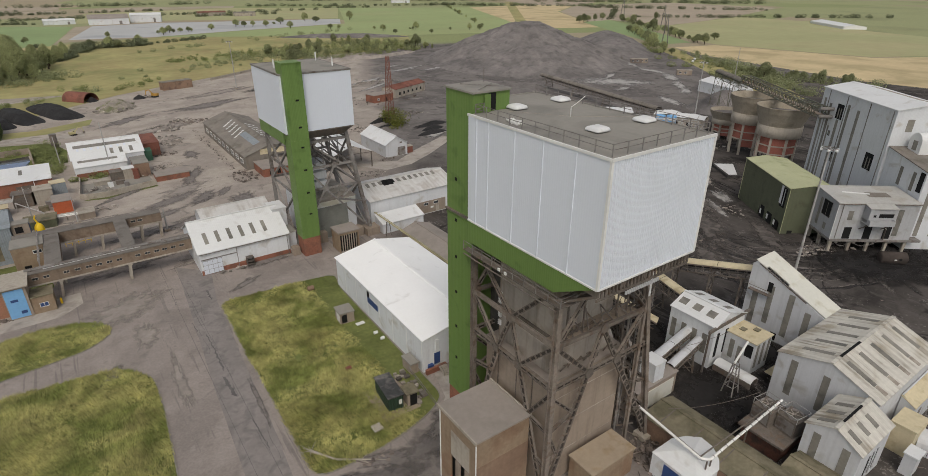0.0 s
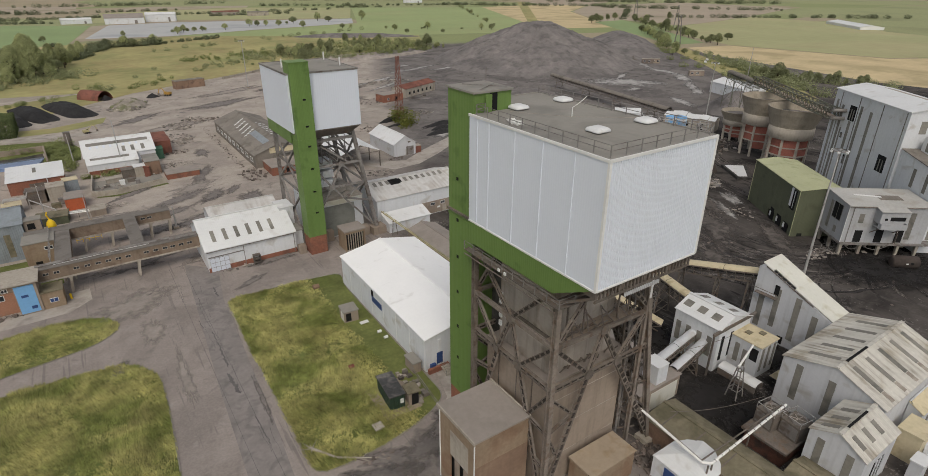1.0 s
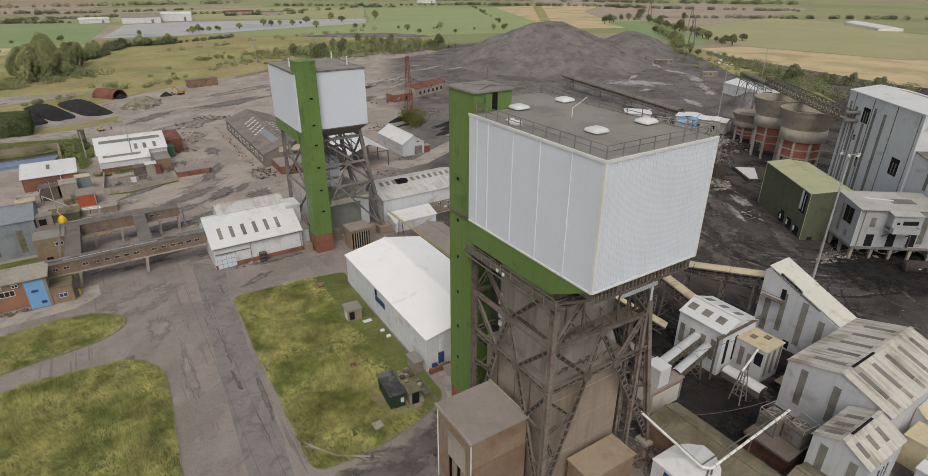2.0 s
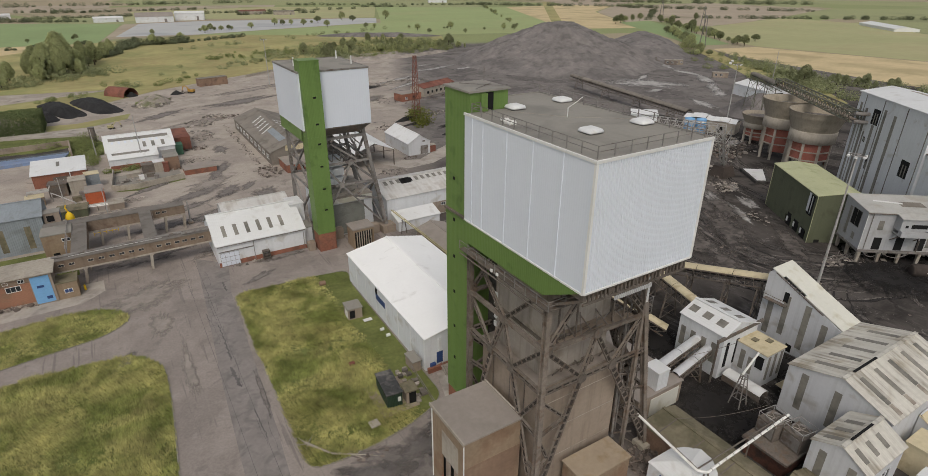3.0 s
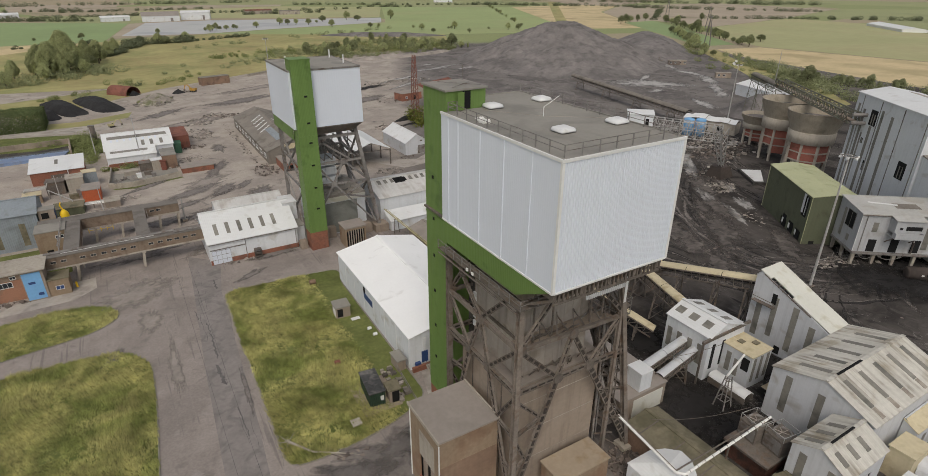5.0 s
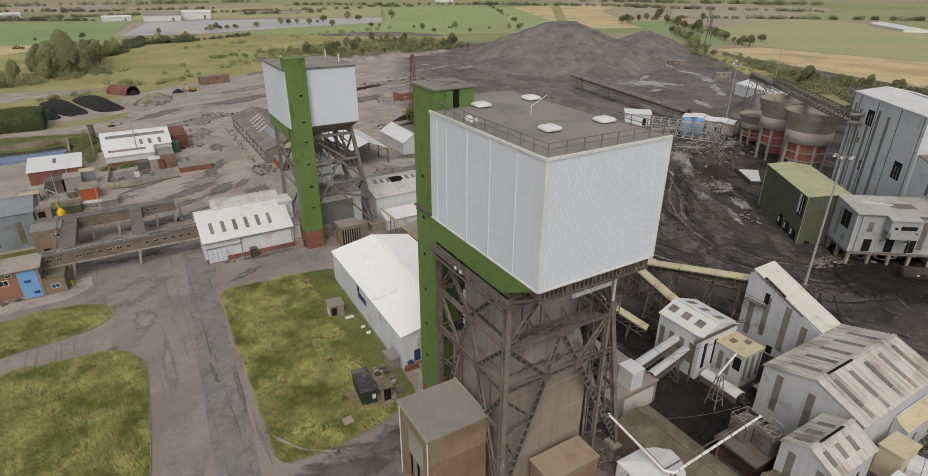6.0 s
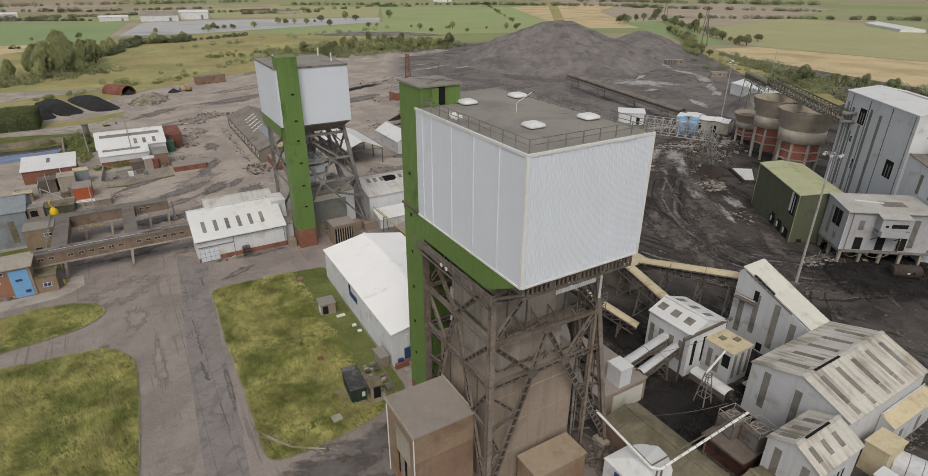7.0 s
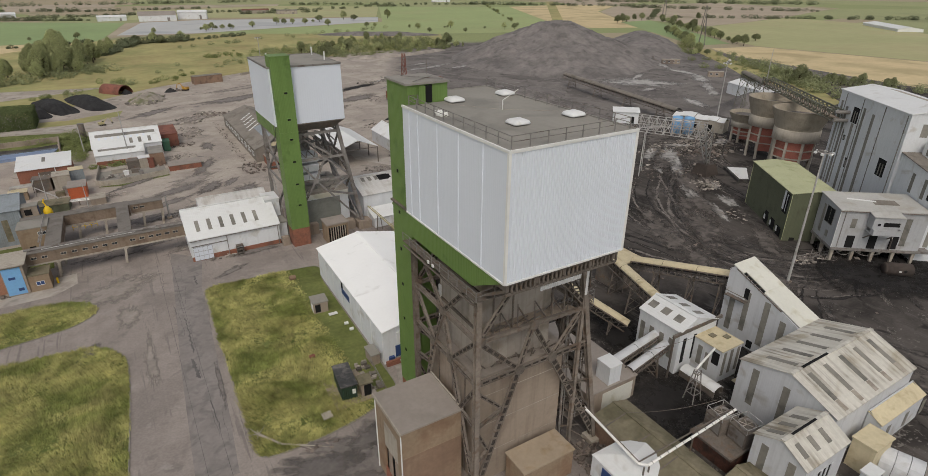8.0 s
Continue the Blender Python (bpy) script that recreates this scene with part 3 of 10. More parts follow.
def tufts(name, pts, per_m2, label, seed, box, tall=(0.35, 0.8), short=None):
    """Long uncut grass: leaning blades in clumps, over the polygon pts within box."""
    rnd = random.Random(seed)
    s = Shape()
    x0, x1, y0, y1 = box
    for _ in range(int((x1 - x0) * (y1 - y0) * per_m2)):
        x, y = rnd.uniform(x0, x1), rnd.uniform(y0, y1)
        if not inside(x, y, pts):
            continue
        lush = noise.noise(Vector((x * 0.16, y * 0.16, seed))) + 0.6 * noise.noise(Vector((x * 0.75, y * 0.75, seed)))
        h = rnd.uniform(*tall) * (0.8 + 0.8 * lush)
        if short:            # trodden down to short turf along the shed
            h *= 1 - 0.85 * min(1.0, max(0.0, (x + 2.5 * lush - short[0]) / (short[1] - short[0])))
        if h < 0.16:
            continue
        la = 2.2 + 2.0 * noise.noise(Vector((x * 0.1, y * 0.1, 5 + seed)))
        for _k in range(3):
            a, w = rnd.uniform(0, 6.28), rnd.uniform(0.025, 0.075)
            dx, dy = w * math.cos(a), w * math.sin(a)
            b, lean = la + rnd.uniform(-0.8, 0.8), h * rnd.uniform(0.3, 0.95)
            ox, oy = x + rnd.uniform(-0.2, 0.2), y + rnd.uniform(-0.2, 0.2)
            s.add([(ox - dx, oy - dy, 0.03), (ox + dx, oy + dy, 0.03), (ox + 0.5 * dx + lean * math.cos(b), oy + 0.5 * dy + lean * math.sin(b), h)], [(0, 1, 2)])
    return solid(name, s, M["blade"], label, "grass", "", "stuff")


for key, pts in LAWNS.items():
    sheet_of("lawn", pts, 0.03, "lawn", "overgrown yellow-green lawn between the site roads", "lawn")
    k = Shape()
    for i in range(len(pts)):
        (ax, ay), (bx, by) = pts[i - 1], pts[i]
        if (ax - bx) ** 2 + (ay - by) ** 2 > 1e-4:
            k.beam((ax, ay, 0.06), (bx, by, 0.06), 0.16, 0.14)
    solid("kerb", k, M["kerb"], "worn stone kerb round the overgrown lawn", "kerb", kind="structure")
tufts("grass", LAWNS["square"], 34, "long yellow-green uncut grass on the lawn", 3, (14.8, 39.4, 53, 106), short=(28.5, 33.5))
tufts("grass", LAWNS["island"], 26, "long yellow-green uncut grass on the road island", 5, (-34, -1, 96, 116))
tufts("grass", LAWNS["corner"], 30, "long yellow-green uncut grass beside the site road", 7, (-28, 2, 58, 96))

# tarmac repairs and joints on the site road
for x0, y0, x1, y1, w in ((14.7, 107.4, 14.8, 112.0, 0.34), (11.0, 95.6, 11.1, 89.4, 0.2), (11.1, 90.0, 10.9, 83.0, 0.3), (10.4, 81.6, 10.8, 75.4, 0.55), (11.4, 69.5, 11.7, 62.0, 0.16), (9.7, 101.0, 9.9, 97.0, 0.12)):
    n_, m_ = Shape(), 26
    l_, r_ = [], []
    for i in range(m_ + 1):
        t = i / m_
        x, y = x0 + (x1 - x0) * t + 0.25 * noise.noise(Vector((0.0, y0 + 9 * t, 4))), y0 + (y1 - y0) * t
        for side, o in ((l_, -1), (r_, 1)):
            side.append((x + o * w * (0.25 + 1.1 * abs(noise.noise(Vector((x0 * 3, (y0 + 6.3 * t) * 2.1, 2 + o))))) * min(1, 8 * t + 0.1, 8 - 8 * t + 0.1), y, 0.006))
    for i in range(m_):
        n_.add([l_[i], r_[i], r_[i + 1], l_[i + 1]], [(0, 1, 2, 3)])
    solid("tarmac_patch", n_, M["tar"], "dark ragged tarmac repair in the site road", "road patch", kind="structure")
sheet_of("road_lane", [(11.6, 126), (17.5, 120), (15.4, 106), (13.4, 66), (12.4, 53), (7.3, 53), (8.6, 80), (10.4, 106)], 0.003, "road_dark", "worn grey tarmac lane of the site road", "road")
rnd = random.Random(15)
for i in range(14):         # wandering cracks
    x, y = rnd.uniform(8.0, 14.5), rnd.uniform(54, 112)
    s, d = Shape(), 0.04
    for j in range(rnd.randint(4, 10)):
        x2, y2 = x + rnd.gauss(d * 0.5, 0.12), y + rnd.uniform(0.5, 1.5)
        s.beam((x, y, 0.006), (x2, y2, 0.006), rnd.uniform(0.02, 0.06), 0.006)
        x, y = x2, y2
    solid("road_crack", s, M["tar"], "dark crack in the worn tarmac", "crack", kind="structure")
for x in (8.9, 11.6):
    solid("road_joint", Shape().beam((x, 52, 0.004), (x - 0.4, 126, 0.004), 0.05, 0.012), M["tar"], "dark tarred joint along the site road", "road joint", kind="structure")
sheet_of("pavement", [(-60, 114.5), (-10.0, 117.0), (-6.2, 120.4), (-6.4, 125.5), (-60, 121.5)], 0.02, "road_pale", "pale concrete pavement in front of the gatehouse", "pavement")
sheet_of("path", [(33.6, 54.6), (37.0, 57.0), (38.6, 62.6), (40.5, 62.6), (42.5, 58.5), (38.5, 55.0)], 0.015, "road_pale", "pale concrete path at the shed steps", "path")

FIELDS = [
    ("meadow", [(-420, 560), (-60, 380), (25, 362), (120, 405), (165, 440), (265, 450), (312, 545), (190, 612), (94, 664), (22, 640)], 0.10, "meadow", "rough yellow-green meadow behind the yard"),
    ("field", [(-600, 900), (-71, 631), (3, 631), (33, 850), (-98, 930), (-500, 1200)], 0.12, "field_bright", "bright green crop field"),
    ("field", [(-400, 600), (-65, 562), (-34, 600), (2, 626), (-71, 631)], 0.14, "stubble", "straw-coloured stubble strip"),
    ("field", [(19, 682), (94, 669), (187, 696), (317, 724), (351, 803), (224, 832), (129, 859), (51, 846)], 0.16, "fleece", "field covered with pale grey crop sheeting"),
    ("field", [(5, 640), (19, 660), (94, 664), (94, 669), (19, 682), (51, 846), (34, 846)], 0.15, "soil", "pale bare headland beside the sheeted field"),
    ("field", [(94, 666), (190, 612), (312, 547), (400, 521), (500, 524), (507, 601), (684, 950), (664, 960), (463, 1062), (360, 812), (322, 722), (187, 692)], 0.12, "field_green", "wide green crop field beyond the spoil heap"),
    ("field", [(507, 601), (500, 524), (560, 500), (734, 759), (901, 888), (848, 967), (684, 950)], 0.14, "stubble", "pale straw-coloured stubble field"),
    ("field", [(566, 500), (600, 573), (660, 576), (650, 473), (880, 520), (1190, 620), (1192, 883), (903, 887), (736, 757)], 0.13, "soil", "brown ploughed field"),
    ("field", [(461, 343), (502, 336), (549, 403), (660, 576), (600, 573)], 0.15, "field_bright", "bright green crop strip beside the hedge"),
    ("field", [(502, 311), (456, 321), (432, 285), (401, 150), (420, 20), (700, -80), (700, 100), (526, 190)], 0.16, "stubble", "golden stubble field beyond the trees"),
    ("field", [(506, 312), (530, 192), (720, 110), (778, 291), (873, 403), (882, 516), (650, 470), (553, 403)], 0.13, "field_pale", "pale green pasture"),
    ("field", [(848, 967), (901, 890), (1300, 1100), (1100, 1500)], 0.13, "soil", "distant brown field"),
    ("field", [(36, 900), (130, 900), (352, 812), (463, 1064), (300, 1160), (60, 1120)], 0.11, "field_pale", "distant pale green pasture"),
    ("field", [(-121, 1168), (30, 1158), (37, 1370), (-144, 1411)], 0.11, "soil", "distant brown field"),
    ("field", [(60, 1180), (141, 1268), (320, 1230), (300, 1165)], 0.11, "soil", "distant brown field"),
]
for nm, pts, z, mt, lb in FIELDS:
    sheet_of(nm, pts, z, mt, lb)


def heap(name, label, cx, cy, rx, ry, h, rz, material, seed, n=70, power=1.1, rough=0.09, flat=0.0, square=2):
    """A tipped heap: a cone with a rounded or flat top, gullied sides and an uneven foot. square: 2 for an oval plan, more for a blunt one."""
    s = Shape()
    c, d = math.cos(radians(rz)), math.sin(radians(rz))
    vs, fs = [], []
    for i in range(n + 1):
        for j in range(n + 1):
            u, v = 2 * i / n - 1, 2 * j / n - 1
            r = (abs(u) ** square + abs(v) ** square) ** (1 / square)
            e = 0.92 + 0.1 * noise.noise(Vector((u * 1.5, v * 1.5, seed)))
            k = max(0.0, 1 - (max(0.0, r / e - flat) / (1 - flat)) ** power)
            x, y = cx + rx * u * c - ry * v * d, cy + rx * u * d + ry * v * c
            g = noise.noise(Vector((x * 0.05, y * 0.05, seed))) + 0.5 * noise.noise(Vector((x * 0.14, y * 0.14, seed))) + 0.3 * noise.noise(Vector((x * 0.5, y * 0.5, seed)))
            g += 0.8 * noise.noise(Vector((4.5 * math.atan2(v, u), r * 1.2, seed))) * min(1, 2 * r)
            g += 0.55 * noise.noise(Vector((16 * math.atan2(v, u), r * 2.5, seed + 5))) * min(1, 2 * r)
            vs.append((x, y, -0.25 + k * h + rough * h * g * min(1, 4 * k)))
    for i in range(n):
        for j in range(n):
            a = i * (n + 1) + j
            fs.append((a, a + n + 1, a + n + 2, a + 1))
    s.add(vs, fs)
    return solid(name, s, M[material], label, "heap", "", "", True)


heap("spoil_mound", "huge dark grey shale spoil heap with gullied slopes", 300, 344, 86, 100, 25.0, -38, "spoil", 3, 190, 0.95, 0.075, 0.17)
heap("spoil_mound", "lower grey spoil ridge beyond the main heap", 400, 350, 105, 40, 14, 45, "spoil", 8, 70, 1.2, 0.08, 0.1)
heap("spoil_mound", "low dark tip of black shale", 190, 232, 34, 16, 4, 10, "spoil", 11, 40, 1.2, 0.15, 0.2)
heap("spoil_mound", "low bank of dark shale behind the yard", 250, 566, 74, 14, 3.5, -29, "spoil", 12, 50, 1.4, 0.1, 0.3)
heap("coal_mound", "grey-black heap of fine coal behind the hoppers", 262, 152, 24, 17, 8.5, 10, "spoil", 5, 50, 1.1, 0.06, 0.1)
for cx, cy, rx, ry, a in ((-18.6, 321, 25, 6.6, -71), (-4.6, 323, 25, 7.4, -71), (-24.4, 308, 15, 4.4, -73)):
    heap("coal_mound", "long low heap of black coal on the yard", cx, cy, rx, ry, 3.0, a, "coal", cx, 56, 1.0, 0.12, 0.45, 3.2)


# ---------- winding towers ----------
def rail(parent, pts, z, h=1.1, step=2.0):
    """A tubular guard rail along pts: the rails as one part, each post under it."""
    for i in range(len(pts) - 1):
        a, b = Vector((*pts[i], z)), Vector((*pts[i + 1], z))
        for k in (0.55, 1.0):
            ob = part("guard_rail", Shape().tube(a + Vector((0, 0, h * k)), b + Vector((0, 0, h * k)), 0.035, 5), M["steel_light"], parent, "thin grey steel guard rail")
    post = mesh("post", Shape().box(-0.04, 0.04, -0.04, 0.04, 0, h), M["steel_light"])
    for i in range(len(pts) - 1):
        a, b = Vector((*pts[i], z)), Vector((*pts[i + 1], z))
        n = max(1, round((b - a).length / step))
        for j in range(n + (i == len(pts) - 2)):
            p = new("post", post)
            p.parent, p.location = ob, a + (b - a) * (j / n)
    return ob


def steel(parent, name, p, q, w=0.5, h=None, kind="beam", material="tower_steel"):
    """A steel member from p to q: a plain beam, an I-shaped column, or a battened strut with a web painted dark for the
    shade between its plates.
    """
    s = Shape()
    if kind == "strut":
        s.strut(p, q, w, h or w * 0.9)
    elif kind == "column":
        a, b, f = w / 2, w / 2 + 0.05, w / 2 - 0.05
        sec = [(-a, -b), (a, -b), (a, -f), (0.06, -f), (0.06, f), (a, f), (a, b), (-a, b), (-a, f), (-0.06, f), (-0.06, -f), (-a, -f)]
        s.prism([Vector(p) + Vector((u, v, 0)) for u, v in sec], Vector(q) - Vector(p))
    else:
        s.beam(p, q, w, h)
    ob = part(name, s, M[material], parent)
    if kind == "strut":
        # dark web plate added so the batten holes read as shaded
        web = part("web_plate", Shape().beam(p, q, 0.05, w - 0.04), M["strut_shade"], ob)
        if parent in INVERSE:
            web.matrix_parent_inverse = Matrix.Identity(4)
    return ob


def winding_tower_near():
    t = thing("winding_tower", "winding tower with white winding house, green stair tower and brown steelwork", "winding tower", 43, 40, 0)
    x0, x1, y0, y1, zb, zt = 36.0, 50.6, 29.6, 55.4, 32.4, 45.0
    # cladding, bay by bay, on the long side beside the stair
    cuts = [50.1, 48.5, 46.4, 42.1, 37.9, 33.6, 29.62]
    for a, b in zip(cuts, cuts[1:]):
        part("cladding_panel", Shape().sheet((x0 - 0.02, a - 0.06, zb), (0, -1, 0), a - b - 0.12, zt - zb - 0.25, 0.29, 0.004), M["white_clad"], t)
    for c in cuts[1:-1]:
        part("cover_strip", Shape().box(x0 - 0.11, x0 - 0.005, c - 0.07, c + 0.07, zb, zt - 0.25), M["white_clad"], t)
    part("cladding_panel", Shape().sheet((x0 + 0.02, y0, zb), (1, 0, 0), x1 - x0 - 0.04, zt - zb - 0.25, 0.29, 0.055), M["white_clad"], t)
    part("cladding_panel", Shape().sheet((x1, y0, zb), (0, 1, 0), y1 - y0, zt - zb - 0.25, 0.29, 0.06), M["white_clad"], t)
    part("cladding_panel", Shape().sheet((x1, y1, zb), (-1, 0, 0), x1 - 41.6, zt - zb - 0.25, 0.29, 0.06), M["white_clad"], t)
    # the box behind the cladding, its floor and roof
    part("house_body", Shape().box(x0 + 0.03, x1 - 0.03, y0 + 0.03, 49.7, zb + 0.1, zt - 0.3).box(41.7, x1 - 0.03, 49.7, y1 - 0.03, zb + 0.1, zt - 0.3), M["white_clad"], t)
    part("roof_deck", Shape().box(x0 + 0.1, x1 - 0.1, y0 + 0.1, 49.8, zt - 0.3, zt - 0.1).box(41.6, x1 - 0.1, 49.8, y1 - 0.1, zt - 0.3, zt - 0.1), M["felt"], t, "grey felt roof")
    for a, mt, lb in (((x0 - 0.13, x0 + 0.05, y0 - 0.13, 50.1), "frame", "white roof edge trim"), ((x0 + 0.05, x1 + 0.13, y0 - 0.13, y0 + 0.05), "frame", "white roof edge trim"),
                      ((x1 - 0.05, x1 + 0.13, y0 + 0.05, y1 + 0.13), "felt", "grey felted roof edge"), ((41.6, x1 - 0.05, y1 - 0.05, y1 + 0.13), "felt", "grey felted roof edge")):
        part("roof_trim", Shape().box(*a, zt - 0.28, zt - 0.02), M[mt], t, lb)
    for x, y in ((x0, y0), (x1, y0)):
        part("corner_trim", Shape().box(x - 0.13, x + 0.13, y - 0.13, y + 0.13, zb - 0.05, zt - 0.3), M["frame"], t, "white corner trim")
    for a in ((x0 - 0.12, x0 + 0.1, y0, 50.0), (x0 + 0.1, x1, y0 - 0.12, y0 + 0.1)):
        part("drip_trim", Shape().box(*a, zb - 0.12, zb + 0.06), M["frame"], t, "white lower edge trim")
    part("house_floor", Shape().box(x0 + 0.2, x1 - 0.2, y0 + 0.2, y1 - 0.2, zb - 0.35, zb - 0.1), M["steel"], t)
    rail(t, [(37.6, 49.4), (36.5, 49.4), (36.5, 30.1), (50.1, 30.1), (50.1, 54.9)], zt - 0.1)
    # four domed roof vents
    for x, y in ((42.0, 49.0), (49.2, 49.4), (42.0, 36.8), (49.0, 36.8)):
        v = part("roof_vent", Shape().box(x - 0.72, x + 0.72, y - 0.72, y + 0.72, zt - 0.12, zt + 0.1), M["steel_light"], t, "white domed roof vent")
        s = Shape()
        rings = [(0.95, 0.02), (0.95, 0.14), (0.84, 0.32), (0.55, 0.44), (0.2, 0.48)]
        vs = [(x + a * cx, y + a * cy, zt + z) for a, z in rings for cx, cy in ((-1, -0.8), (-0.8, -1), (0.8, -1), (1, -0.8), (1, 0.8), (0.8, 1), (-0.8, 1), (-1, 0.8))]
        fs = [(j * 8 + i, j * 8 + (i + 1) % 8, j * 8 + 8 + (i + 1) % 8, j * 8 + 8 + i) for j in range(4) for i in range(8)] + [tuple(range(7, -1, -1)), tuple(range(32, 40))]
        part("dome", s.add(vs, fs), M["white_roof"], v, "white fibreglass dome", True)
    # a bent aerial and its lashings in the middle of the roof
    s = Shape().tube((44.4, 42.9, zt - 0.1), (44.4, 42.9, zt + 0.9), 0.05, 6).tube((44.4, 42.9, zt + 0.9), (44.9, 42.6, zt + 1.3), 0.04, 6).tube((44.9, 42.6, zt + 1.3), (46.2, 42.7, zt + 1.9), 0.035, 6)
    part("aerial", s, M["frame"], t, "bent white roof aerial")
    for a, b in (((40.4, 48.5), (44.4, 42.9)), ((44.4, 42.9), (49.8, 38.8))):
        part("lightning_tape", Shape().beam((*a, zt - 0.085), (*b, zt - 0.085), 0.05, 0.02), M["concrete_light"], t)
    s = Shape()
    rnd = random.Random(4)
    for i in range(9):
        s.tube((36.9 + rnd.uniform(0, 0.9), 44.0 + rnd.uniform(-1.2, 1.2), zt), (37.1 + rnd.uniform(0, 0.9), 44.0 + rnd.uniform(-1.2, 1.2), zt + 0.12), 0.14, 6)
    part("cable_coil", s, M["white_pipe"], t, "loose white tubing on the roof edge")
    # green stair tower
    a0, a1, b0, b1 = 36.5, 41.6, 49.9, 55.2
    st = part("stair_tower", Shape().box(a0, a1, b0, b1, 4.2, 47.0), M["green"], t, "green ribbed stair tower")
    part("stair_roof", Shape().box(a0 - 0.2, a1 + 0.2, b0 - 0.2, b1 + 0.2, 47.0, 47.22), M["felt"], st, "grey flat roof")
    for z in (31.4, ):
        part("band", Shape().box(a0 - 0.07, a1 + 0.05, b0 - 0.05, b1 + 0.07, z, z + 0.25), M["green"], st)
    for z in (36.4, 31.0, 25.9, 20.7, 15.3, 10.1):
        part("vent_window", Shape().box(a0 - 0.05, a0 + 0.1, 53.05, 53.45, z - 0.2, z + 0.2), M["dark"], st, "small dark louvred window")
    part("roof_door", Shape().box(38.6, 39.6, b0 - 0.06, b0 + 0.1, 44.95, 46.9), M["dark"], st, "open dark doorway to the roof")
    part("roof_door", Shape().box(37.75, 38.55, b0 - 0.5, b0 - 0.42, 44.95, 46.9), M["green"], st, "open green door")
    for a, b in (((37.5, 50.3, 47.3), (41.0, 52.5, 47.35)), ((38.0, 54.5, 47.3), (41.2, 50.2, 47.35)), ((41.3, 54.4, 47.2), (41.3, 54.4, 48.9))):
        part("roof_cable", Shape().tube(a, b, 0.04, 5), M["steel_light"], st)
    part("brick_base", Shape().box(a0 + 0.05, a1 - 0.05, b0 + 0.05, b1 - 0.05, 0, 4.2), M["brick"], t, "brick base of the stair tower")
    # green skirt under the winding house
    sk = [(y1 - 5.4, zb - 0.1), (y0 + 0.3, zb - 0.1), (35.2, 29.5), (y1 - 5.4, 29.5)]
    part("skirt", Shape().prism([(x0 + 0.02, y, z) for y, z in sk], (0.18, 0, 0)), M["green"], t, "green cladding skirt")
    # concrete core, upper shaft panels and lower walls
    part("shaft_wall", Shape().box(38.5, 48.1, 37.1, 46.6, 16.75, zb - 0.35).box(42.0, 48.0, 46.6, 53.0, 16.75, zb - 0.36), M["concrete"], t, "stained grey-brown shaft casing")
    # solid block whose dark colour stands in for shade beside the stair
    part("shaft_recess", Shape().box(39.6, 41.65, 47.75, 49.8, 0, zb - 0.37), M["recess"], t, "dark block painted as the shade between the casing and the stair")
    for z0, z1 in ((16.8, 21.5), (22.0, 26.5), (27.0, 31.9)):
        for i in range(8):
            part("casing_panel", Shape().box(38.42 + i * 1.22, 39.615 + i * 1.22, 37.0, 37.12, z0, z1), M["panel"], t)
        for i in range(7):
            part("casing_panel", Shape().box(38.4, 38.52, 37.17 + i * 1.3, 38.445 + i * 1.3, z0, z1), M["panel"], t)
    for z in (21.6, 26.6):
        part("wall_rail", Shape().box(38.25, 48.35, 36.85, 46.75, z, z + 0.35), M["steel"], t)
    part("core", Shape().box(37.4, 49.9, 36.0, 47.6, 0, 16.5).box(41.7, 49.9, 47.6, 54.6, 0, 16.5), M["concrete"], t, "brown stained concrete base of the tower")
    part("core_roof", Shape().box(37.2, 50.1, 35.8, 47.7, 16.5, 16.75).box(41.65, 50.1, 47.7, 54.8, 16.5, 16.75), M["brown_roof"], t)
    for y in (38.6, 41.5, 45.0):
        part("wall_joint", Shape().box(37.34, 37.45, y, y + 0.14, 0, 16.4), M["steel"], t)
    # steel frame: columns, raking legs, beams, braces
    zc = 28.3
    W, E = 36.25, 50.2
    for y in (34.4, 49.0):
        steel(t, "column", (W, y, 0), (W, y, zc), 0.6, kind="column")
        steel(t, "raking_leg", (55.4, y, 0), (E, y, zc), 0.6, kind="column")
        steel(t, "column", (E + 0.6, y, 0), (E + 0.6, y, zc), 0.4, kind="column")
        part("footing", Shape().box(W - 0.9, W + 0.9, y - 0.9, y + 0.9, 0, 0.6), M["concrete_light"], t)
        part("footing", Shape().box(54.3, 56.6, y - 1.0, y + 1.0, 0, 0.7), M["concrete_light"], t)
    for y in (34.4, 49.0):
        dx = lambda z: E + (55.4 - E) * (zc - z) / zc
        steel(t, "top_girder", (W - 0.4, y, zc + 0.2), (53.6, y, zc + 0.2), 0.5, 0.7)
        steel(t, "beam", (W, y, 23.0), (dx(23.0), y, 22.6), 0.4, 0.45)
        steel(t, "beam", (W, y, 17.3), (dx(17.3), y, 17.3), 0.5, 0.35, "strut")
        ap = 43.6
        for p, q in (((W, 0.6), (41.9, 17.3)), ((41.9, 17.3), (ap, 22.8)), ((ap, 22.8), (46.6, 17.3)), ((46.6, 17.3), (dx(1.5), 1.5)),
                     ((W, 23.0), (41.9, 17.3)), ((dx(23), 23.0), (46.6, 17.3)), ((W + 0.3, 23.2), (40.6, zc)), ((dx(23), 23.0), (46.4, zc))):
            steel(t, "brace", (p[0], y, p[1]), (q[0], y, q[1]), 0.7 if min(p[1], q[1]) < 2 else 0.46, 0.3, "strut")
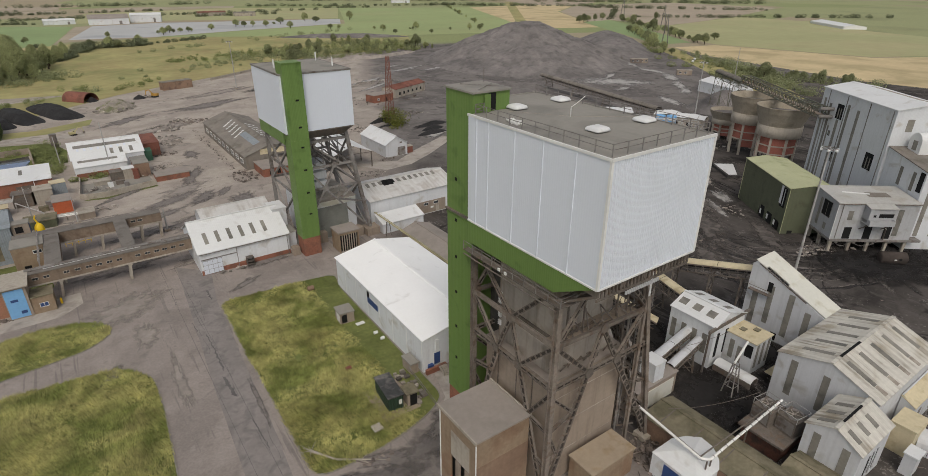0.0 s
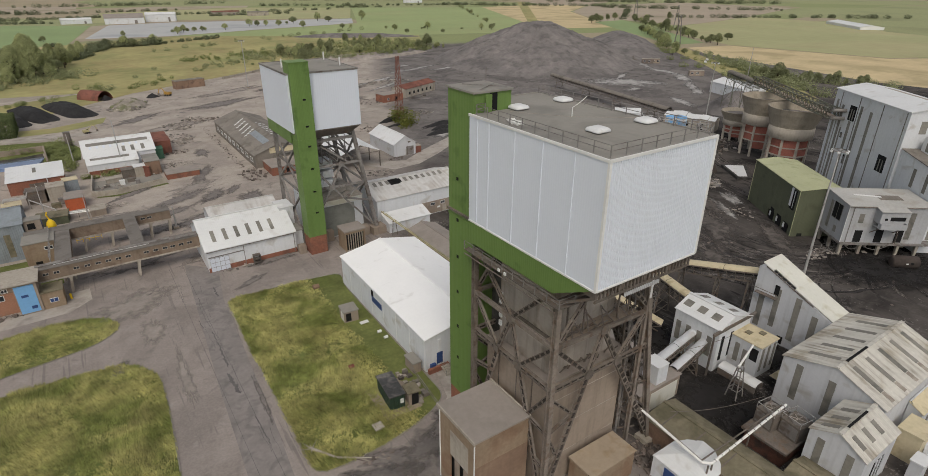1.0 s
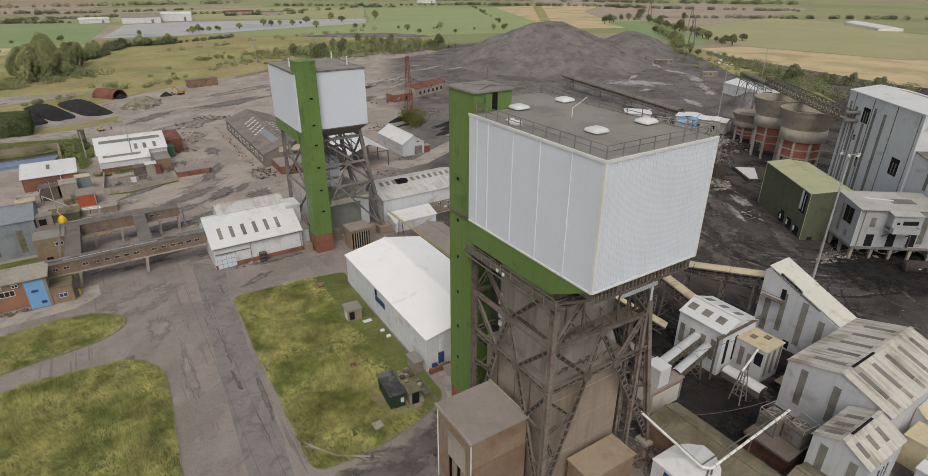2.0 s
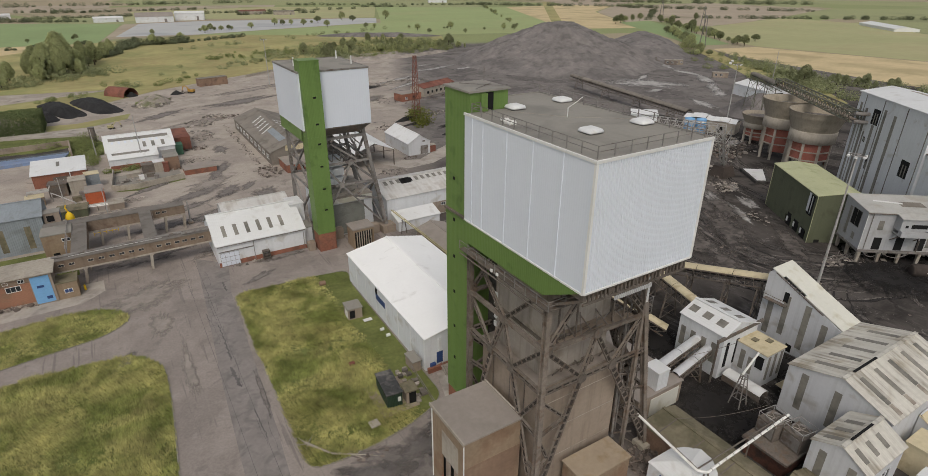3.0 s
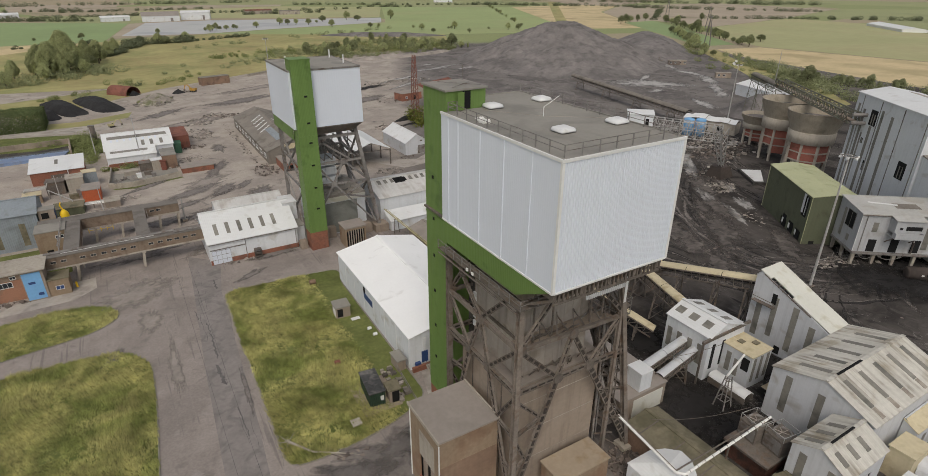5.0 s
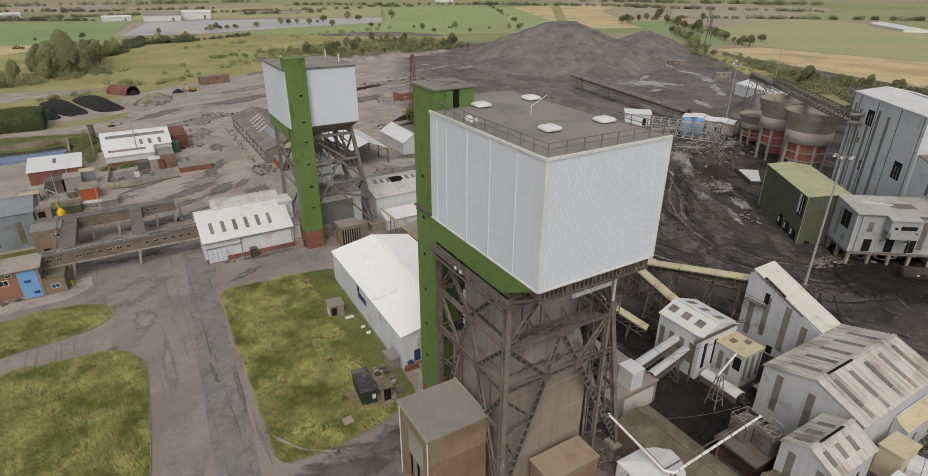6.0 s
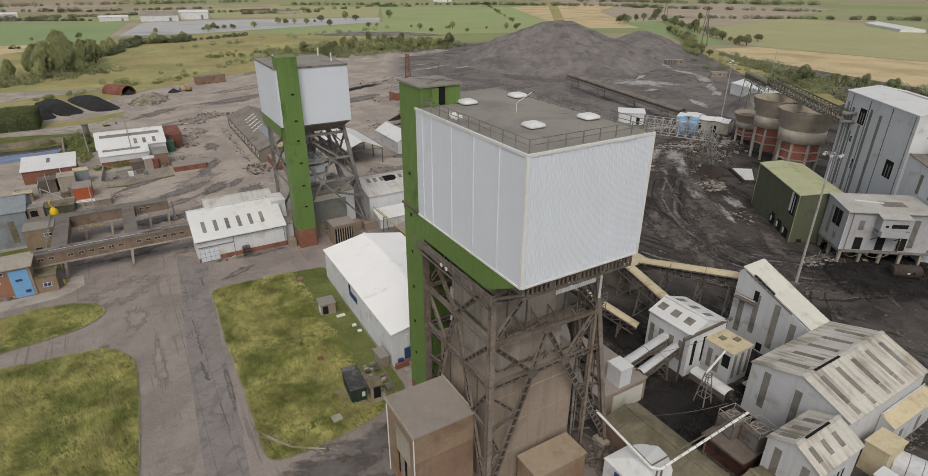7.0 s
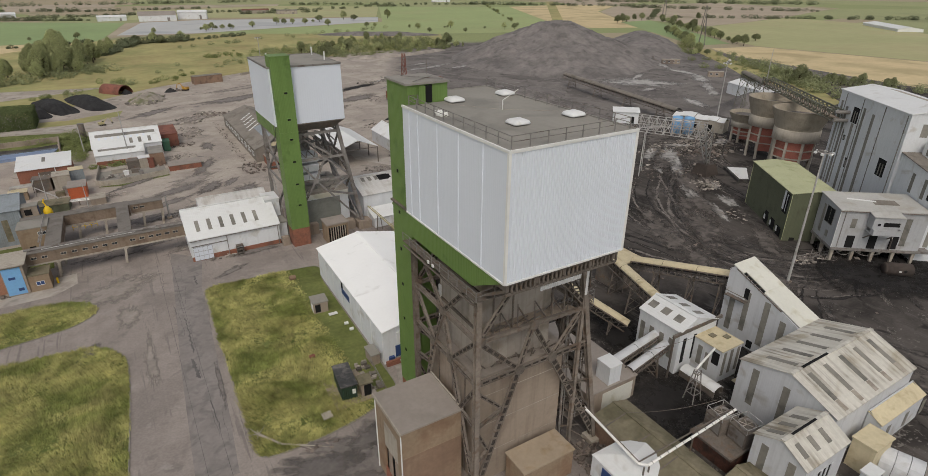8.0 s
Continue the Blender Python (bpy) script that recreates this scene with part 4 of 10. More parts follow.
        for z, k in ((11.0, 39.9), (5.6, 37.9)):
            steel(t, "brace", (W, y, z), (k, y, z + 1.4), 0.3, 0.3, "strut")
            steel(t, "brace", (W, y, z + 5.2), (k, y, z + 1.4), 0.3, 0.3, "strut")
            steel(t, "brace", (dx(z), y, z), (55.4 - (55.4 - 46.6) * (z + 1.4) / 17.3 - 0.2, y, z + 1.4), 0.3, 0.3, "strut")
    for x, zz in ((W, None), (E, 1)):
        fx = (lambda z: W) if zz is None else (lambda z: E + (55.4 - E) * (zc - z) / zc)
        steel(t, "top_girder", (fx(zc), 33.9, zc + 0.1), (fx(zc), 49.6, zc + 0.1), 0.3, 0.5)
        steel(t, "beam", (fx(23), 34.4, 23.0), (fx(23), 49.0, 23.0), 0.4, 0.5)
        steel(t, "beam", (fx(17.4), 34.4, 17.4), (fx(17.4), 49.0, 17.4), 0.5, 0.5, "strut")
        for (ya, za), (yb, zb_) in (((34.6, 0.6), (39.9, 17.4)), ((39.9, 17.4), (41.7, 23.0)), ((41.7, 23.0), (44.0, 17.4)), ((44.0, 17.4), (48.8, 0.6)),
                                   ((34.4, 23.0), (39.9, 17.4)), ((49.0, 23.0), (44.0, 17.4)), ((41.7, 23.0), (36.4, zc)), ((41.7, 23.0), (47.4, zc)),
                                   ((34.4, 11.0), (38.0, 11.4)), ((49.0, 12.5), (44.8, 13.5)), ((34.4, 5.6), (36.2, 6.0)), ((34.4, 16.8), (38.0, 11.4))):
            steel(t, "brace", (fx(za), ya, za), (fx(zb_), yb, zb_), 0.62 if min(za, zb_) < 1 else 0.42, 0.3, "strut")
    # gusset plates
    for y in (34.12, 48.72):
        for x, z, r in ((43.6, 22.8, 0.6), (41.9, 17.3, 0.6), (46.6, 17.3, 0.6), (36.5, 23.0, 0.6)):
            part("gusset_plate", Shape().prism([(x - r, y, z - 0.5 * r), (x - 0.5 * r, y, z - r), (x + 0.5 * r, y, z - r), (x + r, y, z - 0.5 * r), (x + r, y, z + 0.5 * r), (x + 0.5 * r, y, z + r), (x - 0.5 * r, y, z + r), (x - r, y, z + 0.5 * r)], (0, -0.06, 0)), M["steel"], t)
    for y, z, r in ((39.9, 17.4, 0.5), (41.7, 23.0, 0.5), (44.0, 17.4, 0.5)):
        part("gusset_plate", Shape().box(W - 0.34, W - 0.28, y - r, y + r, z - r, z + r), M["steel"], t)
    # cantilever brackets and pierced edge beam under the winding house
    s = Shape()
    for i in range(26):
        x = 37.0 + i * 0.53
        s.box(x, x + 0.2, y0 + 0.25, y0 + 0.4, 31.0, 31.95)
    part("edge_beam", s.box(36.4, 50.4, y0 + 0.25, y0 + 0.4, 31.9, 32.1).box(36.4, 50.4, y0 + 0.25, y0 + 0.4, 30.8, 31.05), M["steel"], t, "pierced steel edge beam")
    for x in (36.6, 40.0, 43.4, 46.8, 50.0):
        s = Shape().beam((x, y0 + 0.3, 31.6), (x, 37.0, 31.6), 0.35, 0.7).beam((x, y0 + 0.6, 31.2), (x, 34.4, 28.6), 0.28)
        part("bracket", s, M["steel"], t)
    part("white_duct", Shape().sheet((40.4, y0 + 0.2, 30.3), (1, 0, 0), 5.2, 0.5, 0.29, 0.06), M["dull_wall"], t, "white ribbed sheet under the house")
    # walkway with pipes along the long side, and along the front
    for z in (28.6, ):
        part("walkway", Shape().box(35.3, 36.1, 33.4, 50.0, z, z + 0.1).box(36.1, 50.6, 33.3, 34.0, z, z + 0.12), M["steel"], t)
        rail(t, [(35.32, 50.0), (35.32, 33.3), (37.5, 33.3)], z + 0.1, 1.1, 1.8)
    for i, (x, z) in enumerate(((35.2, 28.2), (35.45, 28.0), (35.7, 27.8))):
        part("pipe", Shape().tube((x, 49.8, z), (x, 34.0, z), 0.07, 6), M["steel"], t)
    for y in (41.4, 42.5):
        part("floodlight", Shape().box(34.75, 34.9, y - 0.16, y + 0.16, 29.1, 29.42), M["frame"], t, "white floodlight")
    # white plates painted as bright daylight gaps; there are no windows here
    for z0, z1 in ((21.9, 23.5), (19.9, 21.2), (18.7, 19.4)):
        part("slot_window", Shape().box(38.2, 38.39, 46.0, 46.5, z0, z1), M["frame"], t)
    # crowded access stairs and pipes between the raking leg and the core on the far side
    rnd = random.Random(9)
    for i in range(6):
        z = 2.0 + i * 4.2
        y = 36.0 if i % 2 else 39.4
        s = Shape().beam((51.4, y, z), (51.4, 75.4 - y, z + 3.0), 0.1, 0.25).beam((52.3, y, z), (52.3, 75.4 - y, z + 3.0), 0.1, 0.25)
        for k in range(11):
            f = (k + 0.5) / 11
            s.box(51.4, 52.3, y + (75.4 - 2 * y) * f - 0.12, y + (75.4 - 2 * y) * f + 0.12, z + 3 * f, z + 3 * f + 0.04)
        part("stair_flight", s, M["steel"], t)
        part("landing", Shape().box(51.0, 53.0, 34.9, 36.2, z + (3.0 if i % 2 == 0 else 0), z + 0.1 + (3.0 if i % 2 == 0 else 0)), M["steel"], t)
        rail(t, [(53.0, 36.2), (53.0, 34.9), (51.0, 34.9)], z + 0.1 + (3.0 if i % 2 == 0 else 0), 1.1, 1.0)
    for i in range(16):
        x, y = 49.9 + rnd.uniform(0, 3.0), 34.9 + rnd.uniform(0, 3.6)
        za, zb2 = rnd.uniform(0.2, 12), rnd.uniform(14, 28)
        part("pipe", Shape().tube((x, y, za), (x - 0.02 * (zb2 - za), y, zb2), rnd.uniform(0.06, 0.16), 6), M["steel" if i % 3 else "steel_light"], t)
    for i in range(12):
        z = rnd.uniform(4, 26)
        y = 35.0 + rnd.uniform(0, 3)
        part("brace", Shape().beam((49.9, y, z), (52.6, y + rnd.uniform(-1, 1), z + rnd.uniform(-2.5, 2.5)), 0.16), M["steel"], t)
    # debris and beams on the roof of the core
    for i in range(16):
        p = Vector((rnd.uniform(38.6, 49.0), rnd.uniform(35.9, 36.9), 16.85 + rnd.uniform(0, 0.4)))
        a = rnd.uniform(0, 3.1)
        part("loose_bar", Shape().beam(p, p + Vector((rnd.uniform(0.8, 2.2) * math.cos(a), 0.6 * math.sin(a), rnd.uniform(-0.1, 0.6))), 0.12), M["steel"], t)

    part("landing", Shape().box(37.0, 50.4, 34.7, 37.0, 22.2, 22.35), M["concrete"], t, "dusty access landing")
    for i in range(26):
        p = Vector((rnd.uniform(37.4, 49.6), rnd.uniform(34.9, 36.7), 22.4))
        a = rnd.uniform(-0.7, 0.7)
        part("loose_bar", Shape().beam(p, p + Vector((rnd.uniform(0.6, 2.4) * math.cos(a), 0.5 * math.sin(a), rnd.uniform(0.0, 0.7))), 0.1), M["steel" if i % 3 else "steel_light"], t)
    for x in (39.0, 41.6, 47.2, 49.0):
        part("hanger", Shape().beam((x, 35.6, 22.3), (x, 35.6, 28.4), 0.16), M["steel"], t)
    for x, z0, z1 in ((50.6, 24.6, 28.4),):
        part("white_sheet", Shape().box(x, x + 0.35, 34.0, 34.06, z0, z1), M["frame"], t, "strip of pale sheeting on the leg")
    for z in (4.6, 9.2, 13.6):
        part("wall_joint", Shape().box(37.45, 49.85, 35.97, 36.02, z, z + 0.08), M["concrete_light"], t)
    for i in range(5):
        x = 39.2 + i * 2.4
        part("brace", Shape().beam((x, 34.6, 22.4), (x + 1.6, 36.8, 23.9 + 0.3 * (i % 2)), 0.12).beam((x + 1.9, 34.6, 22.4), (x + 1.6, 36.8, 23.9), 0.12), M["steel"], t)
    return t


def winding_tower_far():
    random.seed(5)
    t = thing("winding_tower", "second winding tower with white winding house and tall green stair tower", "winding tower", 44, 124, 0)
    x0, x1, y0, y1, zb, zt = 36.5, 52.05, 116.0, 134.6, 28.2, 40.4
    for o, u, w in (((x0, y1, zb), (0, -1, 0), y1 - y0), ((x0, y0, zb), (1, 0, 0), x1 - x0), ((x1, y0, zb), (0, 1, 0), y1 - y0), ((x1, y1, zb), (-1, 0, 0), x1 - x0)):
        part("cladding_panel", Shape().sheet(o, u, w, zt - zb, 0.5, 0.006), M["white_clad"], t)
    part("house_body", Shape().box(x0 + 0.03, x1 - 0.03, y0 + 0.03, y1 - 0.03, zb + 0.05, zt - 0.2), M["white_clad"], t)
    part("roof_deck", Shape().box(x0 + 0.1, x1 - 0.1, y0 + 0.1, y1 - 0.1, zt - 0.2, zt - 0.05), M["felt"], t, "grey felt roof")
    for a in ((x0 - 0.12, x0 + 0.1, y0 - 0.12, y1 + 0.12), (x0 + 0.1, x1 + 0.12, y0 - 0.12, y0 + 0.1), (x1 - 0.1, x1 + 0.12, y0 + 0.1, y1 + 0.12), (x0 + 0.1, x1 - 0.1, y1 - 0.1, y1 + 0.12)):
        part("roof_trim", Shape().box(*a, zt - 0.3, zt + 0.05), M["steel_light"], t)
    part("house_floor", Shape().box(x0 + 0.2, x1 - 0.2, y0 + 0.2, y1 - 0.2, zb - 0.3, zb), M["steel"], t)
    part("house_floor", Shape().hexa([(38.4, 117.6, 26.2), (49.8, 117.6, 26.2), (49.8, 133, 26.2), (38.4, 133, 26.2)], [(x0 + 0.3, y0 + 0.3, zb - 0.3), (x1 - 0.3, y0 + 0.3, zb - 0.3), (x1 - 0.3, y1 - 0.3, zb - 0.3), (x0 + 0.3, y1 - 0.3, zb - 0.3)]), M["steel"], t)
    for x, y in ((38.6, 125.0), (50.4, 121.5), (50.6, 131.5)):
        part("roof_post", Shape().tube((x, y, zt), (x, y, zt + 1.8), 0.16, 6), M["frame"], t, "white roof post")
    part("skirt", Shape().box(x0 + 0.02, x0 + 0.2, y0 + 2.0, y1 - 0.3, 25.6, zb), M["green"], t, "green cladding skirt")
    a0, a1, b0, b1 = 36.9, 40.95, 114.8, 118.6
    st = part("stair_tower", Shape().box(a0, a1, b0, b1, 4.4, 42.5), M["green"], t, "green ribbed stair tower")
    part("stair_roof", Shape().box(a0 - 0.1, a1 + 0.1, b0 - 0.1, b1 + 0.1, 42.5, 42.68), M["green"], st)
    part("band", Shape().box(a0 - 0.05, a1 + 0.05, b0 - 0.05, b1, 26.6, 26.85), M["green"], st)
    for z in (35.2, 29.6, 25.3, 20.3, 15.1, 10.1):
        w = part("vent_window", Shape().box(39.0, 39.65, b0 - 0.06, b0 + 0.05, z - 0.2, z + 0.2), M["dark"], st, "small dark louvred window")
        part("hood", Shape().box(38.85, 39.8, b0 - 0.25, b0, z + 0.22, z + 0.32), M["green"], w)
    part("brick_base", Shape().box(a0 + 0.05, a1 - 0.05, b0 + 0.05, b1 - 0.05, 0, 4.4), M["brick"], t, "red brick base of the stair tower")
    zc = 27.0
    W, E = 37.4, 50.6
    for y in (118.2, 133.0):
        fx = lambda z: E + (55.3 - E) * (zc - z) / zc
        steel(t, "column", (W, y, 0), (W, y, zc), 0.7, kind="column", material="steel_light")
        steel(t, "raking_leg", (55.3, y, 0.8), (E, y, zc), 0.75, kind="column", material="steel_light")
        steel(t, "top_girder", (W, y, 25.2), (fx(25.2), y, 25.2), 0.4, 0.6, material="steel_light")
        steel(t, "beam", (W, y, 19.2), (fx(19.2), y, 19.2), 0.4, 0.5, material="steel_light")
        steel(t, "beam", (W, y, 14.2), (fx(14.2), y, 13.8), 0.4, 0.5, material="steel_light")
        for p, q in (((41.0, 8.5), (44.6, 14.0)), ((44.6, 14.0), (47.2, 19.2)), ((41.0, 19.0), (44.6, 14.0)), ((44.6, 14.0), (54.8, 2.0)), ((47.6, 10.8), (fx(14), 14.0)),
                     ((47.6, 10.8), (fx(9), 9.0)), ((41.5, 25.0), (49.2, 19.2)), ((W, 19.2), (43.5, 25.0)), ((47.2, 19.2), (fx(14.0), 14.0))):
            steel(t, "brace", (p[0], y, p[1]), (q[0], y, q[1]), 0.45, 0.4, material="steel_light")
        part("footing", Shape().box(53.6, 57.0, y - 1.6, y + 1.6, 0, 1.9), M["concrete"], t)
    for x, s_ in ((W, 0), (E, 1)):
        fx = (lambda z: W) if not s_ else (lambda z: E + (55.3 - E) * (zc - z) / zc)
        for z in (25.2, 19.2, 14.0):
            steel(t, "beam", (fx(z), 118.2, z), (fx(z), 133.0, z), 0.35, 0.45, material="steel_light")
        for (ya, za), (yb, zb_) in (((118.2, 14), (125.6, 19.2)), ((125.6, 19.2), (133, 14)), ((118.2, 25), (125.6, 19.2)), ((125.6, 19.2), (133, 25)), ((118.2, 14), (125.6, 8)), ((125.6, 8), (133, 14)), ((125.6, 8), (120, 1)), ((125.6, 8), (131, 1))):
            steel(t, "brace", (fx(za), ya, za), (fx(zb_), yb, zb_), 0.4, 0.35, material="steel_light")
    # airlock house below the frame, with a grey shutter
    part("airlock_house", Shape().box(40.9, 53.0, 121.2, 136.0, 0, 9.6), M["white_wall"], t, "pale sheeted airlock house")
    part("airlock_roof", Shape().box(40.7, 53.2, 121.0, 136.2, 9.6, 9.8), M["concrete_light"], t, "dusty flat roof")
    part("shutter", Shape().sheet((42.2, 121.15, 0.3), (1, 0, 0), 8.6, 7.9, 0.25, 0.04), M["shutter_grey"], t, "dull grey roller shutter")
    part("fascia", Shape().box(40.9, 53.0, 121.0, 121.18, 8.4, 9.6), M["cream_pale"], t, "pale cream fascia")
    for z in (12.6, 14.9, 17.2):
        for x in (41.6, 44.3):
            part("casing_panel", Shape().box(x, x + 2.6, 122.6, 127.0, z, z + 1.7), M["white_wall"], t, "pale shaft casing sheet")
    part("shaft_casing", Shape().box(42.0, 46.4, 127.2, 133.4, 9.8, 26.2), M["steel_light"], t)
    for z in (19.4, 22.2):
        for i in range(5):
            part("brace", Shape().beam((41.4 + 1.9 * i, 119.6, z), (43.2 + 1.9 * i, 123.5, z + 2.2), 0.2).beam((43.2 + 1.9 * i, 119.6, z), (41.4 + 1.9 * i, 123.5, z + 2.2), 0.2), M["steel_light"], t)
    for y in (118.0, 132.8):
        for x, z in ((44.6, 14.0), (47.2, 19.2)):
            part("gusset_plate", Shape().prism([(x + 0.75 * math.cos(k * math.pi / 4), y, z + 0.75 * math.sin(k * math.pi / 4)) for k in range(8)], (0, -0.06, 0)), M["steel_light"], t)
    for i in range(24):
        p = Vector((random.uniform(41.5, 52), random.uniform(121.6, 134), 9.85))
        a = random.uniform(0, 3.1)
        part("loose_bar", Shape().beam(p, p + Vector((1.6 * math.cos(a), 1.6 * math.sin(a), random.uniform(0.0, 0.8))), 0.14), M["steel_light"], t)
    return t


winding_tower_near()
winding_tower_far()


# ---------- round the near tower ----------
M["lower_render"] = mat("stained_red_brown_render", (0.235, 0.158, 0.11), 0.92, var=0.14, stain=(0.28, 0.205, 0.14), amount=0.45, stain_size=5, streak=0.25)


def annex():
    t = thing("annex_building", "brown concrete annex with a flat roof and tall broken doors", "building", 28.35, 37.5, 0, 0)
    w, d, h = 7.85, 7.5, 11.5
    part("wall", Shape().box(0, w, 0, 0.25, 7.6, h), M["brown_wall"], t)
    part("lower_wall", Shape().box(0, w, -0.02, 0.25, 0, 7.6), M["lower_render"], t, "stained brown lower wall")
    part("wall", Shape().box(0, w, d - 0.25, d, 0, h), M["brown_wall"], t)
    part("wall", Shape().box(w - 0.25, w, 0.25, d - 0.25, 0, h), M["brown_wall"], t)
    # door side: piers, head and a high panel
    s = Shape().box(0, 0.25, 0.25, 1.3, 0, h).box(0, 0.25, 5.2, d - 0.25, 0, h).box(0, 0.25, 1.3, 5.2, 9.6, h)
    part("wall", s, M["brown_wall"], t)
    part("door_panel", Shape().box(0.05, 0.16, 1.3, 5.2, 5.6, 9.6), M["concrete_light"], t, "patched board over the doorway")
    part("door_leaf", Shape().box(0.02, 0.14, 1.3, 2.3, 2.0, 5.5), M["concrete"], t)
    part("door_leaf", Shape().box(0.02, 0.14, 3.2, 4.2, 2.0, 5.5), M["concrete"], t)
    part("door_foot", Shape().box(-0.02, 0.14, 1.3, 5.2, 0, 2.0), M["brick"], t, "rusty red lower door")
    # black sheet behind the doors: the unlit inside, painted
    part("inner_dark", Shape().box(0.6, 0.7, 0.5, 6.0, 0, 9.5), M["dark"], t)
    part("roof", Shape().box(-0.2, w + 0.05, -0.2, d + 0.2, h, h + 0.22), M["brown_roof"], t, "dusty flat roof")
    part("roof_edge", Shape().box(-0.25, -0.1, -0.25, d + 0.25, h - 0.1, h + 0.3), M["concrete_light"], t)
    part("roof_edge", Shape().box(w - 0.1, w + 0.1, -0.2, d + 0.2, h + 0.22, h + 0.4), M["concrete_light"], t)
    for y in (-0.08, d - 0.2):
        part("drainpipe", Shape().tube((-0.1, y, 0.1), (-0.1, y, h - 0.2), 0.08, 8), M["frame"], t, "white drainpipe")


annex()


def flat_hut(name, label, x, y, w, d, h, wall, roof, rz=0, over=0.15, openings=(), category="hut", group=""):
    """A flat-roofed hut. openings: (side, along, width, low, high, kind, material)."""
    t = thing(name, label, category, x, y, 0, rz, group)
    part("wall", Shape().box(0, w, 0, 0.15, 0, h), M[wall], t)
    part("wall", Shape().box(0, w, d - 0.15, d, 0, h), M[wall], t)
    part("end_wall", Shape().box(0, 0.15, 0.15, d - 0.15, 0, h), M[wall], t)
    part("end_wall", Shape().box(w - 0.15, w, 0.15, d - 0.15, 0, h), M[wall], t)
    part("roof", Shape().box(-over, w + over, -over, d + over, h, h + 0.18), M[roof], t)
    for side, a, ow, lo, hi, kind, mt in openings:
        p, u = {"s": ((a, 0, lo), (1, 0, 0)), "w": ((0, a + ow, lo), (0, -1, 0)), "e": ((w, a, lo), (0, 1, 0)), "n": ((a + ow, d, lo), (-1, 0, 0))}[side]
        if kind == "window":
            window(t, p, u, ow, hi - lo, bars=max(1, int(ow / 1.2)) if ow > 0.9 else 0, glass=mt or "glass")
        else:
            plate(t, kind, p, u, ow, hi - lo, mt, 0.06)
    return t


flat_hut("site_hut", "tan flat-roofed brick hut at the tower foot", 41.3, 31.3, 7.6, 3.8, 4.0, "brown_wall", "tan_roof", openings=(("e", 0.6, 1.6, 0.6, 2.8, "door", "concrete_light"),))
flat_hut("plant_cabinet", "small white ventilated plant cabinet", 40.0, 29.9, 1.6, 2.0, 1.9, "white_wall", "white_roof", openings=(("s", 0.3, 1.0, 0.4, 1.4, "louvre", "steel"),), category="cabinet")

# white shed beside the lawn
t, light = shed("storage_shed", "long white metal storage shed beside the lawn", 37.3, 54.3, 63.9, 98.6, 6.3, 8.0, "y", 0.52, "white_wall", "bright_roof", over=0.25, rz=-0.8)
for i in range(7):
    part("wall_rail", Shape().box(-0.04, 0.0, i * 5.0 + 0.3, i * 5.0 + 0.42, 0, 6.1), M["frame"], t)
plate(t, "door", (2.0, 0, 0.9), (1, 0, 0), 1.15, 2.1, "deep_blue", 0.1, label="dark blue side door")
plate(t, "door_frame", (1.85, -0.02, 0.9), (1, 0, 0), 0.14, 2.25, "frame", 0.12)
plate(t, "door_frame", (3.16, -0.02, 0.9), (1, 0, 0), 0.14, 2.25, "frame", 0.12)
plate(t, "cooler_unit", (0.8, 0, 0.5), (1, 0, 0), 0.9, 0.8, "deep_blue", 0.5, label="blue cooling unit")
plate(t, "sign_board", (0, 20.2, 3.2), (0, -1, 0), 4.2, 1.2, "deep_blue", 0.06, label="dark blue board on the wall")
plate(t, "broken_window", (0, 20.3, 4.3), (0, -1, 0), 0.9, 1.3, "dark", 0.05, label="broken dark window")
plate(t, "cowl", (2.3, 0, 3.4), (1, 0, 0), 0.5, 2.2, "white_roof", 0.3)
st = thing("door_steps", "short wooden flight of steps with a rail at the shed door", "steps", 39.6, 61.2, 0, 0)
for i in range(5):
    part("step", Shape().box(0.0, 1.4, 0.35 * i, 0.35 * i + 0.36, 0.17 * i, 0.17 * i + 0.17), M["concrete_light"], st)
part("landing", Shape().box(-2.2, 1.6, 1.75, 2.25, 0, 0.88), M["brick"], st, "brick landing")
part("rail", Shape().tube((0.0, 0.1, 0.9), (0.0, 1.8, 1.8), 0.04, 6).tube((0.0, 0.1, 0), (0.0, 0.1, 0.9), 0.04, 6), M["steel_light"], st)
flat_hut("bin_store", "grey box store against the white shed", 35.4, 64.6, 1.4, 2.8, 1.9, "concrete", "felt", category="store")

# things on the lawn
flat_hut("lattice_hut", "small grey hut with a white lattice front", 32.0, 84.4, 2.7, 2.8, 2.2, "concrete", "felt", rz=-4,
         openings=(("s", 0.3, 1.0, 0.3, 1.9, "door", "dark"), ("w", 0.3, 0.12, 0.2, 2.0, "slat", "frame"), ("w", 0.75, 0.12, 0.2, 2.0, "slat", "frame"), ("w", 1.2, 0.12, 0.2, 2.0, "slat", "frame"), ("w", 1.65, 0.12, 0.2, 2.0, "slat", "frame")))
M["container"] = mat("dark_green_container", (0.03, 0.055, 0.035), 0.6, var=0.15, ribs=("xy", 0.28, 0.03))
M["patched"] = mat("patched_black_felt", (0.06, 0.06, 0.06), 0.9, var=0.3, stain=(0.15, 0.14, 0.13), amount=0.45, stain_size=1.2)
flat_hut("steel_container", "dark green steel container with a patched black roof", 28.3, 58.9, 2.3, 5.5, 2.5, "container", "patched", rz=-6, openings=(("s", 1.6, 0.5, 1.0, 1.8, "vent", "frame"),), category="container")
